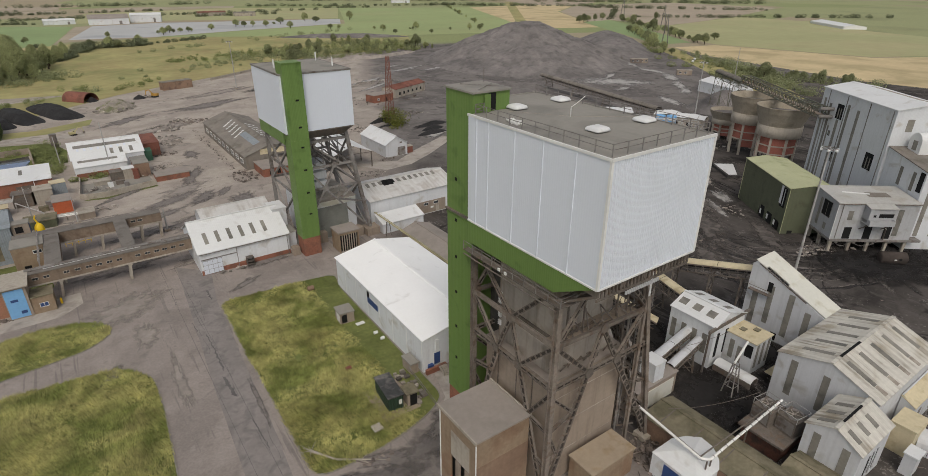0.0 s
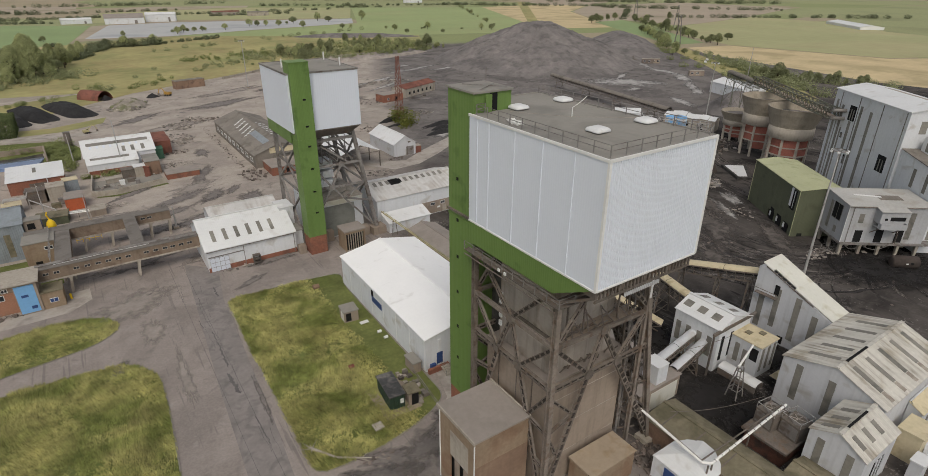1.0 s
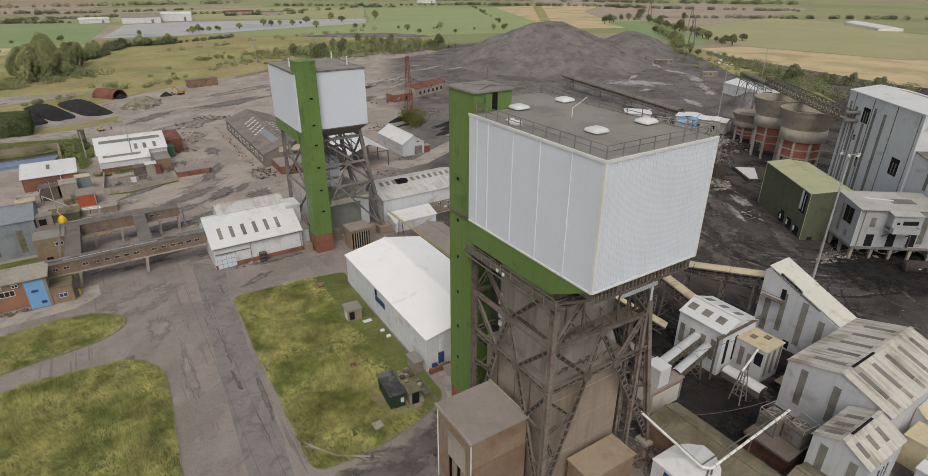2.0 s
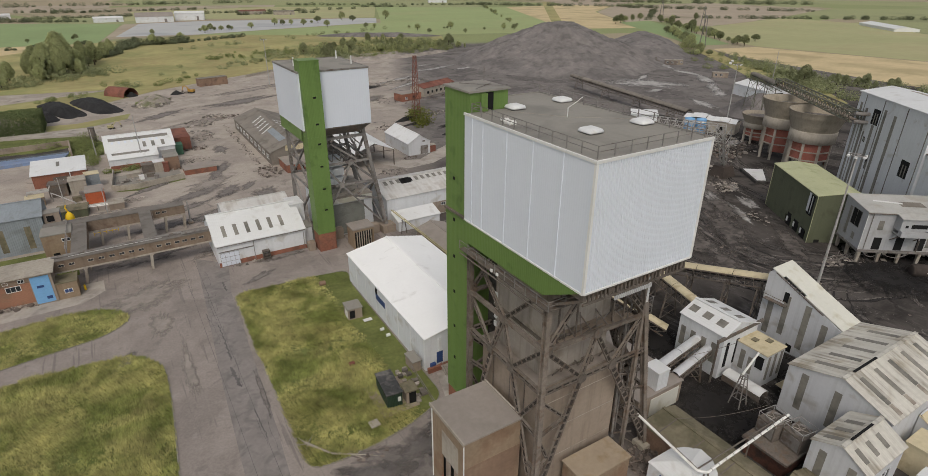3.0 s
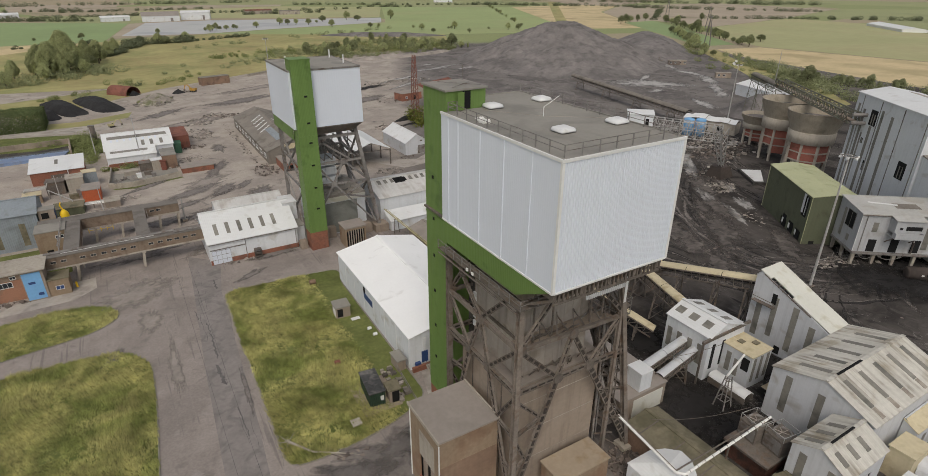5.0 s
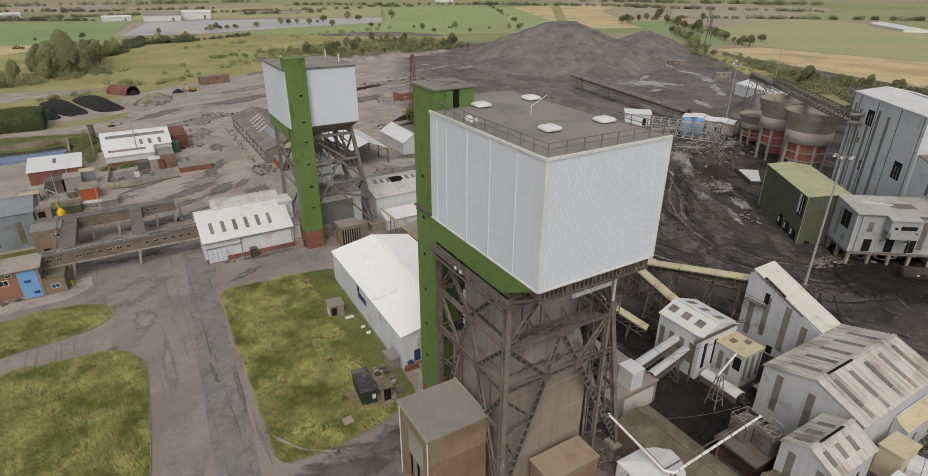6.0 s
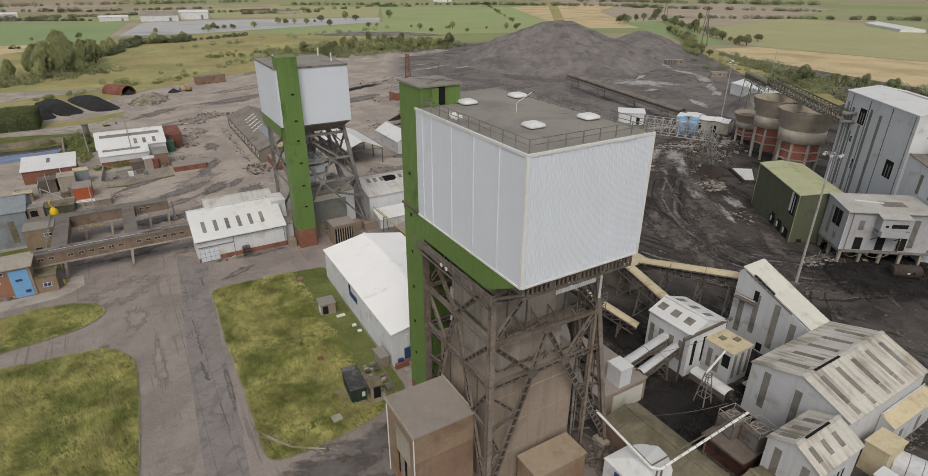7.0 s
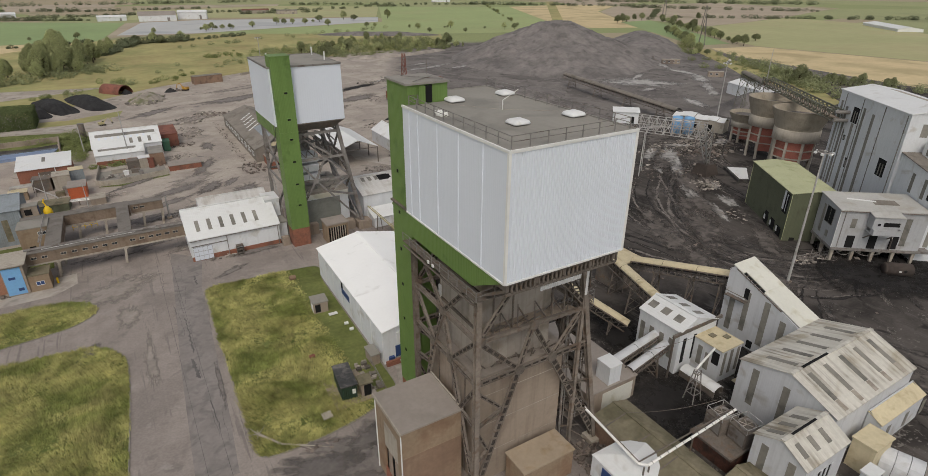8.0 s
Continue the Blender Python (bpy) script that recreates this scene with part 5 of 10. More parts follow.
flat_hut("wooden_kiosk", "small weathered wooden kiosk beside the container", 31.2, 58.4, 1.5, 1.8, 2.4, "concrete", "moss", rz=-6, over=0.3, openings=(("s", 0.4, 1.1, 0.1, 2.1, "door", "dark"),))
solid("concrete_base", Shape().box(27.0, 32.9, 57.4, 65.2, 0, 0.1), M["concrete"], "concrete base slab under the container", "base", kind="structure")
s = Shape()
rnd = random.Random(21)
for i in range(26):
    x, y = rnd.uniform(32.6, 34.4), rnd.uniform(57.0, 66.0)
    s.box(x, x + rnd.uniform(0.3, 0.9), y, y + rnd.uniform(0.3, 0.9), 0, rnd.uniform(0.2, 0.7))
solid("rubble_row", s, M["rubble"], "row of pale broken concrete blocks", "rubble", kind="stuff")
t = thing("plank_fence", "leaning grey pipe fence beside the shed", "fence", 34.6, 56.0, 0, 0)
for i in range(4):
    part("post", Shape().tube((0.3 * i, 3.4 * i, 0), (0.3 * i, 3.4 * i, 1.2), 0.05, 6), M["steel_light"], t)
part("rail", Shape().tube((0, 0, 1.15), (0.9, 10.2, 1.15), 0.05, 6), M["steel_light"], t)
part("rail", Shape().tube((0, 0, 0.6), (0.9, 10.2, 0.6), 0.05, 6), M["steel_light"], t)
for x, y, r, mt, lb in ((32.2, 99.6, 0.6, "brick_dull", "dull brown drum lying in the grass"), (27.6, 71.5, 0.45, "rust", "small rust-red drum in the grass"), (36.2, 76.0, 0.35, "frame", "small white drum beside the shed"), (36.0, 78.2, 0.35, "frame", "small white drum beside the shed")):
    s = Shape().tube((x - r, y, r * 0.9), (x + r, y, r * 0.9), r * 0.8, 12).tube((x - r * 0.36, y, r * 0.9), (x - r * 0.3, y, r * 0.9), r * 0.85, 12).tube((x + r * 0.3, y, r * 0.9), (x + r * 0.36, y, r * 0.9), r * 0.85, 12)
    solid("oil_drum", s, M[mt], lb, "drum")
solid("board", Shape().box(34.2, 35.8, 82.0, 82.9, 0.3, 0.36), M["frame"], "white board lying in the grass", "board")
solid("board", Shape().box(24.6, 26.0, 56.2, 57.6, 0.3, 0.5), M["concrete_light"], "pale slab lying in the grass", "board")
s, rnd = Shape(), random.Random(6)          # a bleached trunk with a ragged root end and broken branches
s.tube((16.0, 58.2, 0.3), (18.2, 54.9, 0.28), 0.2, 8, 0.15).tube((18.2, 54.9, 0.28), (22.6, 52.0, 0.2), 0.15, 8, 0.06)
for i in range(16):
    a, k = rnd.uniform(0, 6.28), rnd.uniform(0.5, 1.5)
    s.tube((16.0, 58.2, 0.35), (16.0 + k * math.cos(a), 58.4 + k * math.sin(a), 0.15 + rnd.uniform(0, 0.7)), 0.07, 5, 0.02)
for i in range(9):
    f, a, k = rnd.random(), rnd.uniform(-1.2, 0.5), rnd.uniform(0.6, 1.7)
    x, y = 18.2 + 4.2 * f, 54.9 - 2.8 * f
    s.tube((x, y, 0.25), (x + k * math.cos(a), y + k * math.sin(a), rnd.uniform(0.05, 0.5)), 0.05, 5, 0.02)
solid("fallen_pole", s, M["concrete_light"], "fallen pale trunk with stubs at the kerb", "trunk")


def debris(name, label, cx, cy, rx, ry, n, size, material, seed, z=0.0, rz=0.0, flat=0.4):
    """A heap of broken pieces, boards and bars."""
    rnd = random.Random(seed)
    s = Shape()
    c, d = math.cos(radians(rz)), math.sin(radians(rz))
    for i in range(n):
        a, r = rnd.uniform(0, 6.28), math.sqrt(rnd.random())
        u, v = rx * r * math.cos(a), ry * r * math.sin(a)
        x, y = cx + u * c - v * d, cy + u * d + v * c
        k = (0.22 + 1.25 * rnd.random() ** 3) * size
        zz = z + (1 - r) * size * flat * rnd.random() * 2
        b = rnd.uniform(0, 3.14)
        if i % 3 == 0:
            s.beam((x, y, zz + 0.05), (x + 2.2 * k * math.cos(b), y + 2.2 * k * math.sin(b), zz + rnd.uniform(0.05, 0.5) * size), 0.16 * k, 0.1 * k)
        else:
            p = [Vector((x, y, zz)) + Matrix.Rotation(b, 3, "Z") @ Vector((k * e * rnd.uniform(0.3, 0.6), k * f * rnd.uniform(0.2, 0.5), 0)) for e, f in ((-1, -1), (1, -1), (1, 1), (-1, 1))]
            h = Vector((rnd.uniform(-0.2, 0.2), rnd.uniform(-0.2, 0.2), rnd.uniform(0.15, 0.5))) * k
            s.hexa(p, [q + h for q in p])
    return solid(name, s, M[material], label, "debris", "", "stuff")


debris("kerb_debris", "dark broken branches and rubbish at the kerb", 23.2, 51.9, 2.6, 0.9, 60, 0.5, "scrap", 31, rz=-10)

# ---------- gable sheds round the far tower ----------
t, light = shed("workshop_shed", "white metal workshop with small grey rooflights and a brick plinth", 15.6, 34.8, 118.6, 134.6, 5.2, 9.4, "x", 0.5, "white_wall", "white_roof", base=("brick", 1.1), over=0.3)
for i in range(6):
    light(1.95 + 2.5 * i, 0.8, 0.24, 0.58)
dg = plate(t, "double_door", (0.4, 0, 0.1), (1, 0, 0), 3.9, 3.2, "white_clad", 0.12, label="tall white panelled sliding door")
for i in range(5):
    part("door_bar", Shape().box(0.4 + i * 0.97, 0.44 + i * 0.97, -0.17, -0.11, 0.1, 3.3), M["steel_light"], dg)
for z in (0.1, 1.15, 2.2, 3.25):
    part("door_rail", Shape().box(0.4, 4.3, -0.155, -0.11, z, z + 0.05), M["steel_light"], dg)
plate(t, "door_track", (0.2, -0.05, 3.45), (1, 0, 0), 7.4, 0.2, "steel_light", 0.1)
plate(t, "gutter", (0, -0.3, 4.85), (1, 0, 0), 19.2, 0.14, "steel_light", 0.12)
for x in (7.6, 18.8):
    part("drainpipe", Shape().tube((x, -0.12, 0.2), (x, -0.12, 4.9), 0.07, 6), M["steel_light"], t)
flat_hut("roof_box", "white plant room at the shed end", 33.6, 124.5, 3.2, 5.0, 9.0, "white_wall", "white_roof", category="plant room")
flat_hut("lean_to", "low grey lean-to at the shed end", 34.9, 119.8, 2.0, 4.2, 4.6, "grey_wall", "felt", category="lean-to")
t, light = shed("rear_shed", "low grey-white shed behind the workshop", 20.5, 36.5, 136.0, 146.5, 4.6, 6.4, "x", 0.5, "grey_wall", "aged_roof", over=0.3)
solid("pallet_rack", Shape().box(24.7, 24.8, 117.0, 118.2, 0.5, 2.2).box(26.1, 26.2, 117.0, 118.2, 0.5, 2.2).box(24.7, 26.2, 117.0, 118.2, 0.5, 0.65).box(24.7, 26.2, 117.0, 118.2, 1.2, 1.35).box(24.7, 26.2, 117.0, 118.2, 2.1, 2.25).box(24.7, 24.8, 117.0, 117.1, 0, 0.5).box(26.1, 26.2, 117.0, 117.1, 0, 0.5), M["steel"], "dark steel pallet rack against the shed", "rack")
debris("white_sacks", "pale sacks and rubble along the shed wall", 21.0, 117.6, 3.2, 0.6, 26, 0.8, "rubble", 41)

t, light = shed("long_shed", "long white metal shed with a row of small rooflights", 56.8, 82.4, 120.8, 136.0, 7.0, 9.2, "x", 0.5, "white_wall", "aged_roof", over=0.3)
for i in range(12):
    light(2.0 + 1.8 * i, 0.9, 0.72, 0.92, "dark" if i in (3, 4) else "strip")
light(6.6, 2.9, 0.66, 0.95, "dark", "roof_hole")
plate(t, "blocked_opening", (13.0, 0, 0.2), (1, 0, 0), 9.4, 3.4, "concrete", 0.08, label="brown blocked-up doorway")
for x in (15.5, 18.6):
    window(t, (x, -0.08, 2.4), (1, 0, 0), 1.4, 0.8)
plate(t, "door", (19.2, -0.08, 0.2), (1, 0, 0), 1.1, 2.1, "concrete_light", 0.06)
plate(t, "notice", (17.6, -0.08, 1.4), (1, 0, 0), 0.9, 0.5, "frame", 0.04)
t, light = shed("lean_shed", "low white lean-to shed in front of the long shed", 57.4, 69.0, 115.6, 119.8, 2.6, 3.9, "x", 1.0, "white_wall", "white_roof", back=3.9)
t = thing("cable_cage", "brown concrete kiosk with dark vertical bars", "kiosk", 44.2, 112.0, 0, 0)
part("wall", Shape().box(0, 0.3, 0, 4.2, 0, 4.8).box(4.7, 5.0, 0, 4.2, 0, 4.8).box(0.3, 4.7, 3.9, 4.2, 0, 4.8).box(0.3, 4.7, 0, 0.25, 4.2, 4.8), M["brown_wall"], t)
part("roof", Shape().box(-0.2, 5.2, -0.2, 4.4, 4.8, 5.1), M["brown_roof"], t)
# black board painting the unlit inside of the kiosk behind its bars
part("back_board", Shape().box(0.3, 4.7, 0.6, 0.7, 0, 4.2), M["dark"], t)
for i in range(7):
    part("bar", Shape().box(0.75 + i * 0.57, 0.93 + i * 0.57, 0.05, 0.2, 0, 4.2), M["concrete_light"], t)
for x, y, w, d, h in ((50.6, 118.0, 2.6, 2.2, 2.2), (41.4, 119.4, 3.0, 1.6, 2.6), (34.9, 116.6, 1.6, 1.6, 1.9)):
    solid("concrete_block", Shape().box(x, x + w, y, y + d, 0, h).box(x + 0.2, x + w - 0.2, y + 0.2, y + d - 0.2, h, h + 0.15), M["concrete"], "brown stained concrete plinth block", "plinth")
t = thing("pipe_bridge", "dull yellow pipe on trestles across the yard", "pipe", 57.6, 105.0, 0, 0)
part("pipe", Shape().tube((0.2, 16.5, 4.0), (0.0, -30.0, 4.0), 0.14, 8), M["pipe_yellow"], t)
part("pipe", Shape().tube((0.75, 16.5, 3.9), (0.55, -30.0, 3.9), 0.08, 8), M["pipe_yellow"], t)
for y in (9.0, -2.0, -13.0, -24.0):
    part("trestle", Shape().beam((-0.3, y, 0), (0.0, y, 3.8), 0.14).beam((1.1, y, 0), (0.7, y, 3.8), 0.14).beam((-0.2, y, 3.75), (0.95, y, 3.75), 0.14), M["steel"], t)
t, light = shed("tin_shed", "low rusty-roofed shed behind the white shed", 58.5, 66.0, 84.0, 108.0, 3.6, 4.8, "y", 0.5, "concrete", "brown_roof", over=0.2)

# ---------- enclosed footbridges and gatehouse ----------
M["gallery_felt"] = mat("dark_brown_grey_felt", (0.19, 0.172, 0.152), 0.95, var=0.12, stain=(0.14, 0.125, 0.11), amount=0.4, stain_size=3)
def gallery(name, label, x0, y0, x1, y1, w, z0, z1, legs=(), windows=(), roof="gallery_felt", wall="bridge_wall"):
    """A raised enclosed walkway from (x0, y0) to (x1, y1), w wide, on leg pairs."""
    ang = math.degrees(math.atan2(y1 - y0, x1 - x0))
    n = math.hypot(x1 - x0, y1 - y0)
    t = thing(name, label, "footbridge", x0, y0, 0, ang)
    part("floor", Shape().box(0, n, 0, w, z0 - 0.35, z0), M["concrete_light"], t)
    for y in (0, w - 0.2):
        part("side_wall", Shape().box(0, n, y, y + 0.2, z0, z1), M[wall], t)
    part("roof", Shape().box(-0.05, n + 0.05, -0.15, w + 0.15, z1, z1 + 0.18), M[roof], t)
    for a in legs:
        for y in (0.25, w - 0.55):
            part("leg", Shape().hexa([(a - 0.45, y, 0), (a + 0.05, y, 0), (a + 0.05, y + 0.3, 0), (a - 0.45, y + 0.3, 0)], [(a, y, z0 - 0.35), (a + 0.45, y, z0 - 0.35), (a + 0.45, y + 0.3, z0 - 0.35), (a, y + 0.3, z0 - 0.35)]), M["concrete_light"], t)
        part("cross_head", Shape().box(a - 0.1, a + 0.55, 0.1, w - 0.1, z0 - 0.7, z0 - 0.35), M["concrete_light"], t)
    for a in windows:
        window(t, (a, 0, z0 + 0.95), (1, 0, 0), 1.05, 0.6, frame="concrete_light")
    return t


g = gallery("footbridge", "brown enclosed footbridge with a row of small white windows", -14.0, 125.2, 15.6, 125.4, 2.6, 4.0, 6.3, (5.0, 17.2),
            (0.9, 2.7, 6.0, 7.9, 9.8, 11.6, 13.4, 15.2, 18.6, 20.4, 22.2, 23.7, 25.4, 27.1))
for y, z, r in ((1.2, 6.75, 0.13), (1.7, 6.75, 0.1), (2.1, 6.7, 0.08)):
    part("pipe", Shape().tube((0, y, z), (24.0, y, z), r, 8).tube((24.0, y, z), (24.0, y - 0.9, z - 0.1), r, 8).tube((24.0, y - 0.9, z), (29.5, y - 0.9, z), r, 8), M["steel_light"], g)
for i in range(10):
    part("pipe_stand", Shape().box(1.0 + i * 2.9, 1.12 + i * 2.9, 0.9, 2.3, 6.45, 6.68), M["steel"], g)
part("cable", Shape().tube((3.0, 0.6, 6.7), (12.0, 1.2, 6.55), 0.05, 5).tube((12.0, 1.2, 6.55), (20.0, 0.7, 6.7), 0.05, 5), M["frame"], g)
gallery("footbridge", "brown enclosed footbridge beyond the first one", -16.2, 145.0, 5.6, 145.0, 2.8, 4.0, 6.4, (10.5, 16.0), ())
gallery("footbridge", "short brown enclosed footbridge with a lower roof", 5.7, 145.2, 12.8, 145.2, 2.6, 4.2, 6.3, (2.4, 6.6), (0.6, 2.0))
gallery("covered_ramp", "grey-roofed covered ramp between the footbridges", -8.0, 128.2, -8.0, 144.9, 2.6, 4.0, 6.3, (4.0, 10.0), ())
gallery("covered_ramp", "grey-roofed covered ramp between the footbridges", 5.2, 128.2, 5.2, 144.9, 2.3, 4.0, 6.4, (8.0,), ())
t = thing("truss_walk", "narrow steel lattice pipe rack beside the ramp", "pipe rack", -11.6, 129.0, 0, 0)
for z in (6.0, 7.2):
    part("chord", Shape().beam((0, 0, z), (0.0, 18.0, z), 0.14), M["steel_light"], t)
for i in range(12):
    part("lacing", Shape().beam((0, i * 1.5, 6.0), (0, i * 1.5 + 1.5, 7.2), 0.08), M["steel_light"], t)
for y in (1.0, 16.5):
    part("post", Shape().box(-0.1, 0.1, y, y + 0.2, 0, 6.0), M["steel_light"], t)
t = flat_hut("stair_block", "tan brick stair block under the footbridge", -16.4, 139.6, 5.6, 5.2, 6.6, "brown_wall", "felt", openings=(("s", 1.4, 1.2, 0.1, 2.4, "door", "dark"), ("s", 3.6, 1.6, 4.8, 5.6, "window", "")), category="building")
t = flat_hut("gatehouse", "gatehouse with a bright blue front and flat roof", -17.6, 120.6, 3.6, 6.6, 6.4, "concrete", "concrete_light", over=0.5, category="building")
plate(t, "front_panel", (0.15, 0, 0.3), (1, 0, 0), 3.0, 5.7, "blue", 0.08, label="bright blue sheeted front")
plate(t, "notice_bar", (0.9, -0.08, 3.6), (1, 0, 0), 1.1, 0.5, "deep_blue", 0.03)
plate(t, "notice_bar", (1.9, -0.08, 1.0), (1, 0, 0), 0.9, 0.6, "deep_blue", 0.03)
t = flat_hut("weighbridge_hut", "small tan flat-roofed hut with a blue window", -14.0, 120.8, 3.6, 3.8, 3.4, "brown_wall", "moss", openings=(("s", 1.2, 1.4, 1.2, 2.1, "window", "deep_blue"),))
M["office_brick"] = mat("tan_red_brick", (0.30, 0.155, 0.10), 0.92, var=0.18, fine=0.25, stain=(0.24, 0.15, 0.10), amount=0.4, stain_size=2)
t = flat_hut("brick_office", "red-brown brick office with a flat roof", -31.0, 122.4, 13.3, 7.0, 5.6, "office_brick", "concrete_light", over=0.4, category="building",
             openings=(("s", 9.2, 2.4, 3.0, 4.2, "window", ""), ("s", 6.0, 1.3, 3.9, 4.7, "window", ""), ("s", 2.5, 2.4, 3.0, 4.2, "window", ""), ("s", 9.0, 0.9, 4.7, 5.3, "window", "")))
plate(t, "upper_band", (0, -0.02, 4.4), (1, 0, 0), 13.3, 1.1, "bridge_wall", 0.05, label="brown panelled upper storey")
for x in (1.2, 5.2, 7.6, 11.4):
    window(t, (x, -0.1, 4.6), (1, 0, 0), 1.0, 0.7)
solid("bollard", Shape().tube((-9.6, 122.8, 0), (-9.6, 122.8, 1.1), 0.2, 8).tube((-9.6, 122.8, 1.1), (-9.6, 122.8, 1.25), 0.12, 8), M["yellow"], "yellow bollard beside the hut", "bollard")
debris("wall_debris", "rubble along the brick office wall", -22.0, 121.0, 6.0, 0.8, 50, 0.7, "scrap", 51)

# ---------- service yard beyond the footbridges ----------
M["blue_grey"] = mat("blue_grey_sheet", (0.26, 0.29, 0.31), 0.6, var=0.08, stain=(0.2, 0.22, 0.22), amount=0.3, streak=0.2, ribs=("xy", 0.4, 0.02))
t, light = shed("grey_shed", "blue-grey metal shed with pale wall strips", -46.0, -16.2, 148.8, 161.0, 8.4, 10.4, "x", 0.5, "blue_grey", "blue_grey", over=0.3)
for x in (3.0, 9.0, 15.0, 21.0, 26.0):
    plate(t, "wall_strip", (x, 0, 1.0), (1, 0, 0), 1.2, 5.4, "moss", 0.04)
t = flat_hut("blue_cabin", "small cabin with a blue side and open hatch", -16.0, 149.5, 3.2, 2.6, 8.4, "concrete", "felt", openings=(("s", 0.6, 1.4, 6.4, 7.8, "hatch", "dark"), ("e", 0.4, 1.9, 5.8, 8.0, "side_panel", "deep_blue")), category="cabin")
t = thing("buoy_tank", "bright yellow tank with a bent filler pipe", "tank", -11.2, 151.0, 0, 0)
part("stand", Shape().box(-0.8, 0.8, -0.8, 0.8, 0, 4.8), M["concrete"], t)
part("tank", Shape().lathe(0, 0, [(0.5, 4.8), (0.9, 5.2), (1.0, 5.9), (0.9, 6.6), (0.6, 7.1), (0.2, 7.5)], 14), M["yellow"], t, "", True)
part("pipe", Shape().tube((0, 0, 7.4), (-0.4, 0, 8.6), 0.16, 8).tube((-0.4, 0, 8.6), (-0.1, 0, 9.3), 0.13, 8), M["yellow"], t)
t = thing("yellow_rail", "yellow hand rail on the walkway", "railing", -7.6, 152.0, 0, 0)
for i in range(5):
    part("post", Shape().box(i * 1.3, i * 1.3 + 0.12, 0, 0.12, 0, 1.2), M["yellow"], t)
part("rail", Shape().box(0, 5.3, 0, 0.12, 1.1, 1.22).box(0, 5.3, 0, 0.12, 0.6, 0.7), M["yellow"], t)
t, light = shed("brick_shed", "red brick shed with a white metal roof", -22.0, -8.4, 199.0, 210.0, 4.0, 5.6, "x", 1.0, "brick", "white_roof", back=5.6, over=0.4)
light(6.2, 0.9, 0.45, 0.75)
plate(t, "shutter", (5.0, 0, 0.2), (1, 0, 0), 4.6, 2.6, "steel", 0.06)
plate(t, "drainpipe", (9.4, 0, 0.1), (1, 0, 0), 0.2, 3.9, "frame", 0.1)
t, light = shed("fan_shed", "large white shed with long grey rooflights", -2.2, 18.2, 211.0, 226.0, 5.0, 8.6, "x", 0.55, "white_wall", "white_roof", over=0.3)
light(1.2, 18.0, 0.62, 0.78)
light(11.0, 1.0, 0.12, 0.42)
light(13.6, 1.0, 0.12, 0.42)
light(16.6, 1.0, 0.12, 0.42)
for i in range(8):
    light(2.0 + 1.9 * i, 0.6, 0.46, 0.58, "white_clad")
t, light = shed("fan_annex", "lower white annex of the shed with a brick foot", -1.8, 12.4, 206.6, 210.9, 3.6, 5.2, "x", 1.0, "white_wall", "white_roof", back=5.2, base=("brick", 1.6))
light(1.0, 11.0, 0.5, 0.72)
M["container_green"] = mat("faded_green_paint", (0.07, 0.16, 0.10), 0.6, var=0.12)
flat_hut("red_store", "rust-red sheet store beside the white shed", 18.7, 221.0, 5.6, 15.0, 4.6, "rust", "rust", category="store")
flat_hut("green_store", "small green cabin beside the store", 18.7, 215.6, 2.2, 4.2, 3.4, "container_green", "container_green", category="cabin")
flat_hut("brown_hut", "brown brick hut with a dark flat roof", 13.4, 198.0, 4.2, 9.0, 4.4, "brick_dull", "felt")
flat_hut("brick_store", "low red brick store with a grey roof", 18.0, 190.0, 9.5, 6.0, 1.6, "brick", "brown_roof", category="store")
for i, (x, y, w, d, h, wl_, rf, lb) in enumerate((
        (-17.8, 188.0, 4.6, 4.0, 3.6, "steel", "steel", "dark steel transformer cubicle"), (-12.6, 187.6, 4.2, 5.0, 4.0, "concrete_light", "concrete_light", "pale concrete switch house"),
        (-8.8, 177.0, 4.4, 6.4, 3.2, "orange", "brown_roof", "orange-red container with a brown lid"), (-8.6, 192.0, 3.6, 3.4, 4.0, "blue_grey", "cream", "blue-grey cabin with a tan lid"),
        (-15.6, 168.0, 7.0, 5.0, 2.0, "olive", "moss", "low green pump house"), (-22.8, 182.0, 4.2, 3.2, 2.4, "brown_wall", "cream", "small tan pump hut"),
        (6.6, 198.6, 4.0, 3.0, 2.6, "steel", "steel", "dark steel container on its stand"), (10.2, 198.2, 3.6, 3.2, 3.2, "concrete_light", "white_roof", "pale cabin with a white lid"),
        (12.6, 197.0, 1.6, 3.6, 3.0, "rust", "rust", "narrow rust-red sheet locker"), (-3.6, 168.6, 3.6, 4.4, 1.6, "concrete", "concrete_light", "low pale concrete pit cover"),
        (-26.0, 172.0, 1.6, 1.6, 3.2, "yellow", "yellow", "tall bright yellow steel cabinet"), (2.0, 196.0, 4.0, 3.0, 1.2, "concrete_light", "concrete_light", "pale concrete base block"))):
    flat_hut("yard_cabin", lb, x, y, w, d, h, wl_, rf, rz=(-4, 3, 0, 5)[i % 4], category="cabin", group="cabins in the service yard")
t = thing("pipe_manifold", "white pipe manifold with upright bends", "pipework", -20.0, 184.5, 0, 0)
for i in range(3):
    part("pipe", Shape().tube((-2.5, 0.9 * i, 3.2), (2.6, 0.9 * i, 3.2), 0.15, 8).tube((2.6, 0.9 * i, 3.2), (3.0, 0.9 * i, 4.2), 0.14, 8).tube((-2.5, 0.9 * i, 0), (-2.5, 0.9 * i, 3.2), 0.15, 8), M["galv"], t)
